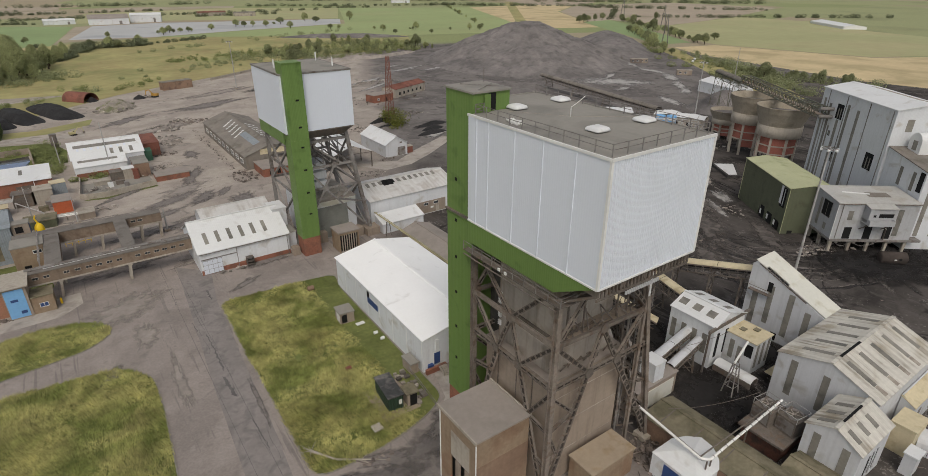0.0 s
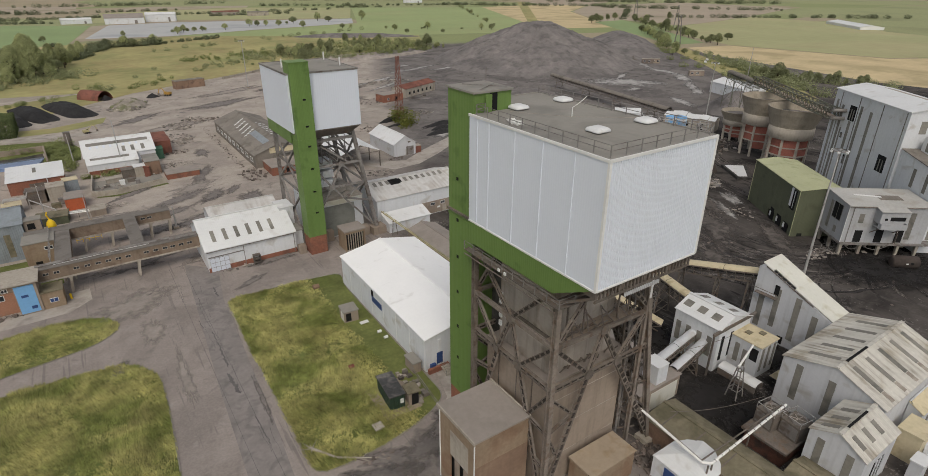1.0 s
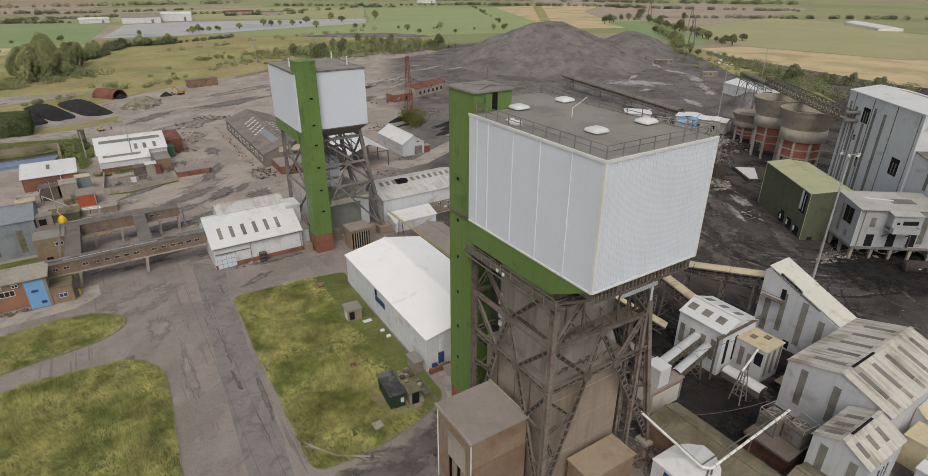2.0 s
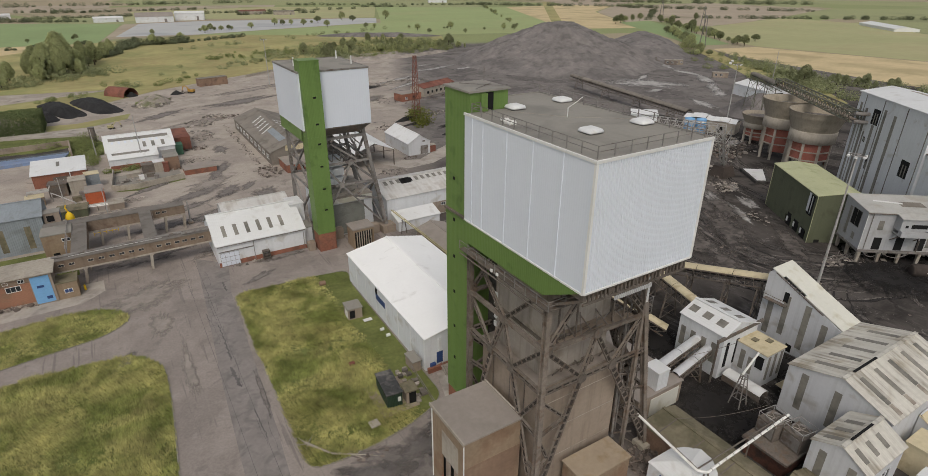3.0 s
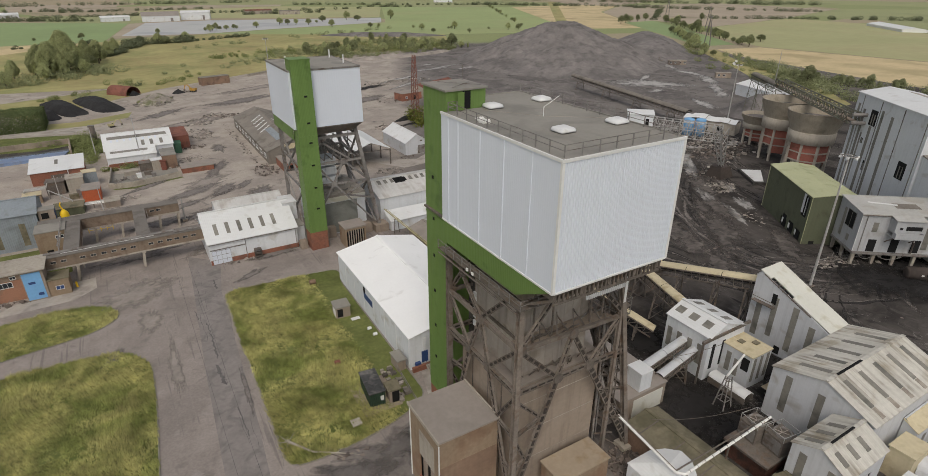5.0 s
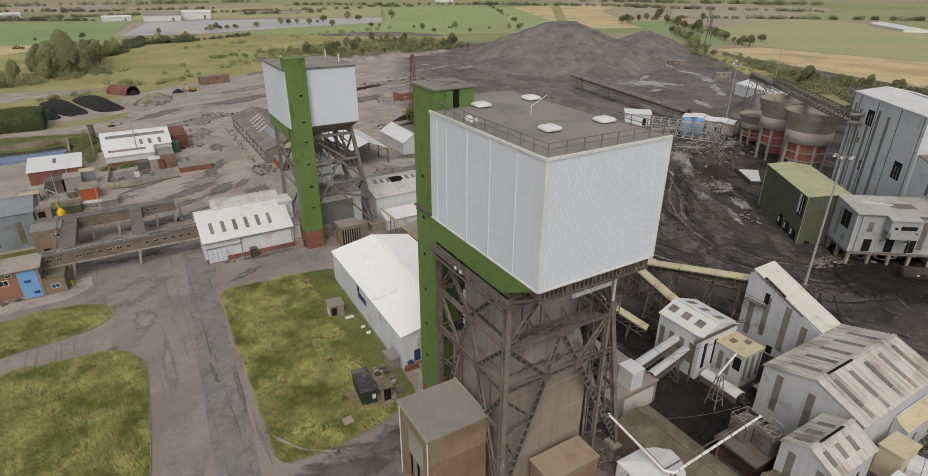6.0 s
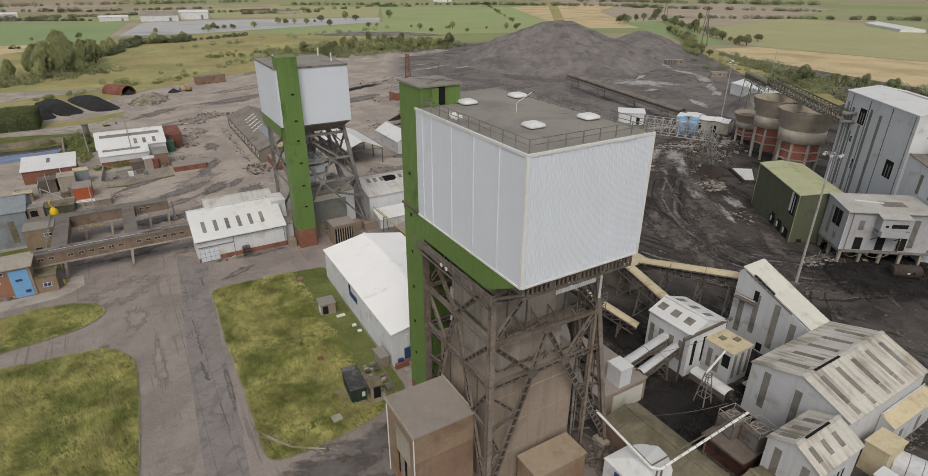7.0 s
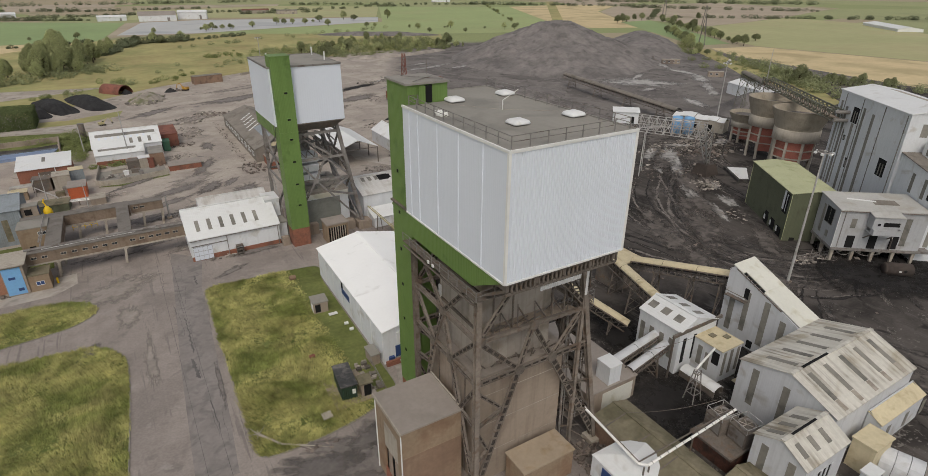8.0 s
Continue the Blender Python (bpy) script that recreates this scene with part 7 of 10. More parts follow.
# cooling units on a brick base
t = thing("cooler_base", "sooty red brick plinth with a slab under the cooling units", "base", 69, 23.7, 0)
part("brickwork", Shape().box(65.9, 72.2, 21.0, 26.4, 0, 2.65), M["brick_sooty"], t)
part("slab", Shape().box(65.4, 72.6, 20.6, 26.8, 2.65, 3.0), M["steel"], t)
for x, y in ((67.4, 23.9), (68.2, 20.9)):
    t = thing("cooling_unit", "dark steel cooling unit with a round fan and rail", "cooling unit", x, y, 3.0, -8, "cooling units on the brick base")
    part("casing", Shape().box(0, 2.9, 0, 2.7, 0, 2.4), M["steel"], t)
    part("louvre", Shape().box(-0.04, 0, 0.2, 2.5, 0.3, 2.1), M["steel_light"], t)
    part("fan_ring", Shape().lathe(1.45, 1.35, [(1.1, 2.4), (1.1, 2.75), (0.98, 2.75), (0.98, 2.42)], 20, False), M["steel_light"], t, "", True)
    s = Shape()
    for k in range(6):
        a = k * math.pi / 3
        s.beam((1.45, 1.35, 2.6), (1.45 + math.cos(a), 1.35 + math.sin(a), 2.6), 0.12, 0.03)
    part("fan", s, M["rubble"], t)
    part("guard_rail", Shape().box(0, 2.9, 0, 0.06, 3.2, 3.26).box(0, 2.9, 2.64, 2.7, 3.2, 3.26).box(0, 0.06, 0, 2.7, 3.2, 3.26).box(2.84, 2.9, 0, 2.7, 3.2, 3.26), M["galv"], t)
    for px, py in ((0, 0), (2.84, 0), (0, 2.64), (2.84, 2.64)):
        part("post", Shape().box(px, px + 0.06, py, py + 0.06, 2.4, 3.2), M["galv"], t)
debris("yard_scrap", "dark scrap and timber at the tower foot", 53.0, 31.0, 3.0, 2.6, 60, 0.9, "scrap", 71)
debris("yard_scrap", "dark scrap between the plant sheds", 82.0, 6.0, 6.0, 3.0, 50, 1.0, "scrap", 72)

# ---------- washery: tall plant, office on stilts, green store ----------
RZ = -37.0


def L(u, v):
    """World place of a spot in the washery's own frame."""
    c, s = math.cos(radians(RZ)), math.sin(radians(RZ))
    return 141.5 + u * c - v * s, 48.3 + u * s + v * c


x, y = L(-8.8, 6.9)
t = thing("green_store", "olive green sheet store with a pale roof and broken foot", "store", x, y, 0, RZ)
w, d = 10.5, 25.0
part("wall", Shape().box(0, 0.2, 0, d, 2.4, 12.0).box(0, 0.2, 0, 1.6, 0, 2.4).box(0, 0.2, 13, d, 0, 2.4).box(0, 0.2, 4, 5.4, 0, 2.4).box(0, 0.2, 8, 9.5, 0, 2.4), M["olive"], t)
part("wall", Shape().box(w - 0.2, w, 0, d, 0, 12.0), M["olive"], t)
for yy in (0, d - 0.2):
    part("end_wall", Shape().prism([(0.2, yy, 0), (w - 0.2, yy, 0), (w - 0.2, yy, 12.0), (w / 2, yy, 12.75), (0.2, yy, 12.0)], (0, 0.2, 0)), M["olive"], t)
part("roof_slope", slab((-0.3, -0.3, 12.0), (w / 2, -0.3, 12.8), (w / 2, d + 0.3, 12.8), (-0.3, d + 0.3, 12.0), 0.15), M["olive_roof"], t, "pale olive green roof")
part("roof_slope", slab((w / 2, -0.3, 12.8), (w + 0.3, -0.3, 12.0), (w + 0.3, d + 0.3, 12.0), (w / 2, d + 0.3, 12.8), 0.15), M["olive_roof"], t, "pale olive green roof")
for yy in (-0.12, d + 0.02):
    part("drainpipe", Shape().tube((-0.12, yy, 0.2), (-0.12, yy, 11.9), 0.08, 8), M["olive_roof"], t)
part("low_door", Shape().box(1.6, 2.8, -0.05, 0, 0.1, 1.0), M["dark"], t)
plate(t, "hatch", (0, 3.6, 6.4), (0, -1, 0), 2.4, 5.0, "dark", 0.04, label="tall dark hatch with torn white sheets")
plate(t, "torn_sheet", (0, 3.9, 7.0), (0, -1, 0), 0.9, 4.6, "white_wall", 0.1)
plate(t, "torn_sheet", (0, 2.2, 6.8), (0, -1, 0), 0.2, 4.4, "white_wall", 0.1)
for i, (a, b) in enumerate(((2.0, 2.2), (5.6, 2.4), (9.8, 2.0))):
    plate(t, "broken_panel", (0, a + b, 0.2), (0, -1, 0), b, 2.4 + 0.4 * i, "dark", 0.03)
    plate(t, "torn_sheet", (-0.3, a + b - 0.4, 1.2), (0, -1, 0), 0.7, 1.3, "frame", 0.05)

x, y = L(-2.75, -2.8)
t = thing("office", "white sheeted office on concrete stilts with a balcony", "office", x, y, 0, RZ)
w, d = 18.0, 9.3
part("deck", Shape().box(-0.2, w + 2.5, -0.4, d, 2.9, 3.4), M["steel_light"], t)
for u in (0.3, 4.6, 8.8, 13.0, 17.2):
    for v in (0.1, 4.4, 8.6):
        part("stilt", Shape().hexa([(u, v, 0), (u + 0.5, v, 0), (u + 0.5, v + 0.5, 0), (u, v + 0.5, 0)], [(u - 0.1, v - 0.1, 2.9), (u + 0.6, v - 0.1, 2.9), (u + 0.6, v + 0.6, 2.9), (u - 0.1, v + 0.6, 2.9)]), M["concrete_light"], t)
part("wall", Shape().box(0, w, 0, 0.2, 3.4, 12.2), M["dull_wall"], t)
part("wall", Shape().prism([(0, 0.2, 3.4), (0, d, 3.4), (0, d, 13.0), (0, 0.2, 12.2)], (0.2, 0, 0)), M["dull_wall"], t)
part("wall", Shape().box(0.2, w, d - 0.2, d, 3.4, 12.9), M["dull_wall"], t)
part("roof", slab((-0.3, -0.3, 12.2), (w, -0.3, 12.2), (w, d + 0.1, 13.0), (-0.3, d + 0.1, 13.0), 0.2), M["old_roof_y"], t, "stained pale sheet roof")
part("gutter", Shape().tube((-0.3, -0.36, 12.1), (5.4, -0.36, 12.1), 0.09, 8).tube((11.6, -0.36, 12.1), (w, -0.36, 12.1), 0.09, 8), M["steel"], t)
plate(t, "roof_patch", (8.2, 3.0, 12.68), (1, 0, 0), 5.0, 2.4, "slate", 0.05, lean=(0, 9.4, 0.8), label="dark bare patch of roof")
plate(t, "roof_plank", (3.4, 5.4, 12.88), (0.97, -0.24, 0), 5.6, 0.6, "frame", 0.08, lean=(0.24, 0.97, 0.06))
# projecting bay with a roof that runs on from the main slope, and a balcony below its window band
part("bay", Shape().box(5.8, 11.4, -2.2, 0, 8.9, 11.7), M["dull_wall"], t)
part("bay_roof", slab((5.5, -2.5, 11.75), (11.7, -2.5, 11.75), (11.7, 0.4, 12.3), (5.5, 0.4, 12.3), 0.16), M["old_roof_y"], t)
part("balcony", Shape().box(5.6, 11.2, -3.3, -2.2, 8.0, 8.2).box(5.6, 11.2, -3.3, -3.15, 8.2, 9.3).box(5.6, 5.75, -3.15, -2.2, 8.2, 9.3).box(11.05, 11.2, -3.15, -2.2, 8.2, 9.3).box(5.8, 11.2, -2.2, 0, 7.9, 8.1), M["dull_wall"], t)
for u in (5.9, 10.9):
    part("bracket", Shape().beam((u, 0, 6.0), (u, -2.6, 8.0), 0.18), M["steel"], t)
plate(t, "window_band", (7.9, -2.2, 9.7), (1, 0, 0), 3.2, 0.9, "dark", 0.04)
plate(t, "vent", (6.7, -2.2, 9.8), (1, 0, 0), 0.6, 0.5, "dark", 0.04)
for u, a, b in ((2.6, 3.5, 6.4), (7.2, 3.5, 7.0), (11.6, 3.6, 8.0)):
    # flat black plate on the wall, painting the unlit room behind
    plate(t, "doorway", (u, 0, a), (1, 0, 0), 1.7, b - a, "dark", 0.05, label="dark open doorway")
plate(t, "open_door", (11.5, -0.9, 3.6), (0.3, 1, 0), 0.9, 2.6, "steel", 0.05)
plate(t, "window", (2.6, 0, 8.2), (1, 0, 0), 1.1, 2.2, "strip", 0.05)
plate(t, "wall_strip", (13.6, 0, 4.4), (1, 0, 0), 1.2, 6.4, "strip", 0.05)
plate(t, "wall_strip", (0, 7.0, 4.6), (0, -1, 0), 0.9, 6.6, "strip", 0.05)
window(t, (0, 5.6, 7.6), (0, -1, 0), 3.4, 3.8, bars=1, glass="dark", frame="strip")
plate(t, "wall_strip", (0, 3.8, 4.6), (0, -1, 0), 1.0, 1.5, "strip", 0.05)
part("drainpipe", Shape().tube((-0.1, -0.1, 3.4), (-0.1, -0.1, 12.1), 0.08, 6), M["frame"], t)
part("drainpipe", Shape().tube((1.0, -0.1, 3.4), (1.0, -0.1, 12.1), 0.08, 6), M["strip"], t)
part("drainpipe", Shape().tube((11.9, -0.1, 3.4), (11.9, -0.1, 12.1), 0.08, 6), M["frame"], t)
for u0, u1 in ((1.0, 4.8), (5.0, 11.0)):
    part("hanging_cable", Shape().hose([(u0 + (u1 - u0) * k / 8, -0.45, 2.9 - 1.2 * (k / 8) * (1 - k / 8) * 4 + 0.4 * k / 8) for k in range(9)], 0.06, 5), M["steel_light"], t)

x, y = L(15.0, 13.2)
t = thing("washery_plant", "tall white sheeted coal washery with long grey strips", "washery", x, y, 0, RZ)
w, d, h = 15.0, 31.5, 29.6
part("wall", Shape().box(0, 0.25, 0, d, 0, h), M["white_wall"], t)
part("wall", Shape().box(w - 0.25, w, 0, d, 0, h), M["white_wall"], t)
for yy in (0, d - 0.25):
    part("end_wall", Shape().prism([(0.25, yy, 0), (w - 0.25, yy, 0), (w - 0.25, yy, h), (w / 2, yy, h + 1.4), (0.25, yy, h)], (0, 0.25, 0)), M["white_wall"], t)
part("roof_slope", slab((-0.3, -0.3, h), (w / 2, -0.3, h + 1.45), (w / 2, d + 0.3, h + 1.45), (-0.3, d + 0.3, h), 0.2), M["white_roof"], t)
part("roof_slope", slab((w / 2, -0.3, h + 1.45), (w + 0.3, -0.3, h), (w + 0.3, d + 0.3, h), (w / 2, d + 0.3, h + 1.45), 0.2), M["white_roof"], t)
plate(t, "roof_patch", (w / 2 + 0.6, d - 7, h + 1.55), (0, -1, 0), 19.0, 2.6, "concrete_light", 0.06, lean=(1, 0, -0.18))
for yy, z0, z1, ww in ((30.2, 2, 27.0, 0.9), (27.2, 2, 26.0, 1.0), (22.6, 2, 22.4, 1.1), (18.9, 2, 27.2, 1.0), (14.6, 2, 26.6, 1.1), (25.6, 5, 20.0, 0.6)):
    plate(t, "wall_strip", (0, yy, z0), (0, -1, 0), ww, z1 - z0, "strip", 0.06)
for yy in (28.1, 19.6, 9.9, 1.0):
    part("wall_joint", Shape().box(-0.12, 0, yy, yy + 0.2, 0, h - 0.3), M["steel_light"], t)
for yy, z0, z1, ww in ((23.4, 22.6, 26.6, 3.0), (6.6, 13.6, 17.8, 3.2), (24.6, 17.4, 18.8, 0.9), (20.6, 11.0, 13.6, 0.9)):
    # opening drawn as a black plate, its inner shade put into the colour
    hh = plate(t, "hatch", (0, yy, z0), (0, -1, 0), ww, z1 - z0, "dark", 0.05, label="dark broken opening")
    for i in range(2):
        plate(t, "torn_sheet", (-0.06, yy - ww * (0.3 + 0.35 * i), z0 + 0.2), (0, -1, 0), 0.35, (z1 - z0) * 0.7, "strip", 0.03)
plate(t, "window", (3.0, 0, h - 5.0), (1, 0, 0), 1.6, 3.0, "strip", 0.06)
plate(t, "wall_strip", (9.5, 0, h - 7.0), (1, 0, 0), 1.2, 5.0, "strip", 0.06)
x, y = L(15.6, -1.0)
t = thing("washery_annex", "lower white annex of the washery with a lean-to roof", "annex", x, y, 0, RZ)
w, d = 15.0, 14.0
part("wall", Shape().prism([(0, 0, 0), (0, d, 0), (0, d, 21.0), (0, 0, 19.0)], (0.25, 0, 0)), M["white_wall"], t)
part("wall", Shape().box(0.25, w, 0, 0.25, 0, 19.0), M["white_wall"], t)
part("roof", slab((-0.3, -0.3, 19.0), (w, -0.3, 19.0), (w, d, 21.0), (-0.3, d, 21.0), 0.2), M["slate"], t, "dark weathered lean-to roof")
for yy in (4.0, 8.4):
    plate(t, "wall_strip", (0, yy, 13.6), (0, -1, 0), 1.0, 4.4, "strip", 0.06)
plate(t, "hatch", (0, 1.8, 14.0), (0, -1, 0), 1.4, 4.6, "dark", 0.06)
for xx in (1.5, 5.0, 8.6):
    plate(t, "wall_strip", (xx, 0, 3.6), (1, 0, 0), 1.0, 12.0, "strip", 0.06)
x, y = L(19.0, 8.0)
t = thing("vaulted_gallery", "white barrel-roofed gallery on the annex roof", "gallery", x, y, 0, RZ)
for i in range(6):
    s = Shape()
    for k in range(8):
        a0, a1 = math.pi * k / 8, math.pi * (k + 1) / 8
        p = [(i * 3.0, 2 - 2 * math.cos(a), 23.2 + 2 * math.sin(a)) for a in (a0, a1)]
        q = [(i * 3.0 + 2.95, yy, z) for _, yy, z in p]
        s.add([p[0], q[0], q[1], p[1]], [(0, 1, 2, 3)])
    s.box(i * 3.0, i * 3.0 + 2.95, 0, 0.1, 20.0, 23.2)
    if i == 0:
        s.poly([(0, 2 - 2 * math.cos(math.pi * k / 8), 23.2 + 2 * math.sin(math.pi * k / 8)) for k in range(9)] + [(0, 4, 20.0), (0, 0, 20.0)])
    part("vault_bay", s, M["white_roof"], t)
part("window", Shape().box(-0.08, 0.0, 1.2, 2.6, 21.2, 23.4), M["strip"], t)
M["tank_rust"] = mat("dark_dusty_rust", (0.07, 0.056, 0.048), 0.9, var=0.2, stain=(0.05, 0.04, 0.034), amount=0.4)
x, y = L(6.2, -7.8)
t = thing("boiler_tank", "rusty brown horizontal tank lying in the dirt", "tank", x, y, 0, RZ - 6)
part("shell", Shape().tube((0.3, 0, 1.35), (5.2, 0, 1.35), 1.4, 18).tube((0, 0, 1.35), (0.3, 0, 1.35), 1.0, 18, 1.4).tube((5.2, 0, 1.35), (5.5, 0, 1.35), 1.4, 18, 1.0), M["tank_rust"], t, "", True)
part("manhole", Shape().tube((3.6, -1.35, 1.6), (3.6, -1.5, 1.6), 0.3, 10), M["dark"], t)
part("mark", Shape().box(2.4, 2.9, -1.43, -1.39, 1.3, 1.6), M["frame"], t)
x, y = L(-3.0, -1.2)
t = thing("collapsed_girder", "fallen grey lattice girder beside the office", "girder", x, y, 0, RZ + 22)
for yy in (0, 1.3):
    part("chord", Shape().beam((-6, yy, 0.5), (4, yy, 0.7), 0.14), M["steel_light"], t)
for i in range(10):
    part("rung", Shape().beam((-6 + i, 0, 0.5 + 0.02 * i), (-5.6 + i, 1.3, 0.5 + 0.02 * i), 0.1), M["steel_light"], t)
for i in range(3):
    part("prop", Shape().beam((-3 + 2.6 * i, 0.6, 0), (-2.2 + 2.6 * i, 1.0, 2.0), 0.12), M["steel_light"], t)
debris("girder_scrap", "pale twisted scrap round the fallen girder", L(-2, -2)[0], L(-2, -2)[1], 8, 2.5, 50, 1.0, "rubble", 81, rz=-20)


def mast(x, y, h, label, head=True, r=0.28):
    t = thing("light_mast", label, "light mast", x, y, 0, 0)
    part("pole", Shape().tube((0, 0, 0.4), (0, 0, h), r, 10, r * 0.45), M["galv"], t)
    part("foot", Shape().box(-0.6, 0.6, -0.6, 0.6, 0, 0.5), M["concrete"], t)
    if head:
        part("ring", Shape().lathe(0, 0, [(1.25, h - 0.4), (1.35, h - 0.3), (1.25, h - 0.2)], 16, False), M["steel_light"], t)
        s = Shape()
        for k in range(4):
            a = k * math.pi / 2
            s.beam((0, 0, h - 0.2), (1.3 * math.cos(a), 1.3 * math.sin(a), h - 0.3), 0.08)
        part("arm", s, M["steel_light"], t)
        for k in range(6):
            a = k * math.pi / 3 + 0.3
            cx, cy = 1.5 * math.cos(a), 1.5 * math.sin(a)
            part("lamp", Shape().box(cx - 0.22, cx + 0.22, cy - 0.22, cy + 0.22, h - 0.65, h - 0.3), M["frame"], t, "white floodlight")
    return t


mast(120.4, 46.3, 28.4, "tall pale floodlight mast in the coal yard")
mast(232.0, 147.5, 24.6, "tall thin floodlight mast behind the hoppers")
mast(322.9, 184.2, 21.0, "thin grey pole at the field edge", False, 0.25)
mast(81.5, 335.7, 25.5, "tall pale floodlight mast at the yard edge")
mast(7.6, 208.5, 16.5, "pale steel pole beside the white shed", False, 0.22)
mast(13.8, 148.5, 6.0, "short brown post beside the footbridge", False, 0.25)
mast(-4.2, 166.0, 7.5, "thin grey post in the service yard", False, 0.16)
mast(-13.8, 176.0, 9.0, "thin grey post in the service yard", False, 0.16)
mast(-5.6, 226.0, 10.0, "pale timber post beside the pond", False, 0.2)
mast(-24.0, 133.0, 8.0, "thin grey post beside the footbridge", False, 0.16)

# ---------- round hoppers and their conveyor bridge ----------
M["brick_red"] = mat("red_brick_infill", (0.37, 0.135, 0.10), 0.92, var=0.18, fine=0.25, stain=(0.24, 0.1, 0.07), amount=0.35, stain_size=2)


M["bunker"] = mat("tan_grey_bunker_concrete", (0.37, 0.325, 0.255), 0.95, var=0.1, stain=(0.26, 0.225, 0.175), amount=0.3, stain_size=4, streak=0.3)
M["bunker_pale"] = mat("pale_bunker_concrete", (0.46, 0.41, 0.34), 0.95, var=0.1, stain=(0.33, 0.29, 0.23), amount=0.3, stain_size=3, streak=0.2)


def hopper(x, y, rim, h, label, legs=True):
    t = thing("bunker", label, "bunker", x, y, 0, 10, "round bunkers behind the washery")
    r = rim
    k = h / 20.5
    part("bowl", Shape().lathe(0, 0, [(0.78 * r, 13.4 * k), (0.8 * r, 14.6 * k), (0.97 * r, 18.6 * k), (r, 19.0 * k), (r, 20.3 * k), (1.03 * r, 20.5 * k), (0.96 * r, 20.5 * k), (0.94 * r, 18.6 * k), (0.5 * r, 15.6 * k), (0.05 * r, 15.2 * k)], 36), M["bunker"], t, "", True)
    part("collar", Shape().lathe(0, 0, [(0.74 * r, 10.8 * k), (0.83 * r, 11.0 * k), (0.83 * r, 14.4 * k), (0.79 * r, 14.6 * k)], 36), M["bunker_pale"], t, "", True)
    part("coal_fill", Shape().lathe(0, 0, [(0.9 * r, 18.2 * k), (0.5 * r, 17.0 * k), (0.02, 16.6 * k)], 30), M["spoil"], t)
    if legs:
        for i in range(8):
            a = i * math.pi / 4
            c, s_ = math.cos(a), math.sin(a)
            part("leg", Shape().beam((0.72 * r * c, 0.72 * r * s_, 0), (0.72 * r * c, 0.72 * r * s_, 10.9 * k), 0.7), M["bunker_pale"], t)
            b = a + math.pi / 4
            p, q = Vector((0.735 * r * c, 0.735 * r * s_, 0)), Vector((0.735 * r * math.cos(b), 0.735 * r * math.sin(b), 0))
            for z0, z1 in ((3.0, 5.4), (5.8, 8.0), (8.4, 10.8)):
                if z0 < 4 and i % 2:
                    continue
                pn = part("brick_panel", Shape().hexa([p + Vector((0, 0, z0 * k)), q + Vector((0, 0, z0 * k)), q * 0.96 + Vector((0, 0, z0 * k)), p * 0.96 + Vector((0, 0, z0 * k))], [p + Vector((0, 0, z1 * k)), q + Vector((0, 0, z1 * k)), q * 0.96 + Vector((0, 0, z1 * k)), p * 0.96 + Vector((0, 0, z1 * k))]), M["brick_red"], t)
            for z in (5.4, 8.0):
                part("ring_beam", Shape().beam((*(p.xy * 1.0), (z + 0.2) * k), (*(q.xy * 1.0), (z + 0.2) * k), 0.3, 0.4), M["bunker_pale"], t)
    return t


hopper(190.2, 89.6, 8.1, 20.6, "round concrete bunker on legs with red brick panels")
hopper(199.8, 104.8, 7.9, 20.6, "round concrete bunker on legs beside its twin")
hopper(211.6, 120.6, 6.4, 11.0, "lower round concrete bunker with a dark bowl")
t_bridge = thing("conveyor_bridge", "green-grey lattice conveyor bridge over the bunkers", "conveyor bridge", 186, 88, 0)
M["red_sheet"] = mat("dull_red_sheet", (0.33, 0.075, 0.07), 0.7, var=0.12, stain=(0.22, 0.06, 0.05), amount=0.3)
M["truss_green"] = mat("faded_green_steel", (0.16, 0.165, 0.125), 0.75, var=0.2, stain=(0.14, 0.10, 0.07), amount=0.4, stain_size=2)
flat_hut("red_cabin", "dull red sheet cabin below the bunkers", 216.4, 122.6, 4.4, 4.0, 5.4, "red_sheet", "rust", rz=-37, category="cabin")
t = t_bridge
pa, pb = Vector((175.5, 72.0, 22.2)), Vector((214.0, 117.5, 21.6))
dd = (pb - pa)
sd = dd.cross(Vector((0, 0, 1))).normalized()
for o in (-1.6, 1.6):
    for z in (0, 2.6):
        part("chord", Shape().beam(pa + sd * o + Vector((0, 0, z)), pb + sd * o + Vector((0, 0, z)), 0.3), M["truss_green"], t)
    for i in range(20):
        f0, f1 = i / 20, (i + 1) / 20
        part("lacing", Shape().beam(pa + dd * f1 + sd * o, pa + dd * f0 + sd * o + Vector((0, 0, 2.6)), 0.14).beam(pa + dd * f0 + sd * o, pa + dd * f1 + sd * o + Vector((0, 0, 2.6)), 0.2).beam(pa + dd * f1 + sd * o, pa + dd * f1 + sd * o + Vector((0, 0, 2.6)), 0.16), M["truss_green"], t)
for i in range(21):
    part("cross_tie", Shape().beam(pa + dd * (i / 20) - sd * 1.6, pa + dd * (i / 20) + sd * 1.6, 0.25), M["truss_green"], t)
    part("cross_tie", Shape().beam(pa + dd * (i / 20) - sd * 1.6 + Vector((0, 0, 2.6)), pa + dd * (i / 20) + sd * 1.6 + Vector((0, 0, 2.6)), 0.16), M["truss_green"], t)
    if i % 2:
        part("walkway_bracket", Shape().beam(pa + dd * (i / 20) + sd * 1.6, pa + dd * (i / 20) + sd * 2.7, 0.14).beam(pa + dd * (i / 20) + sd * 2.7, pa + dd * (i / 20) + sd * 2.7 + Vector((0, 0, 1.1)), 0.1), M["truss_green"], t)
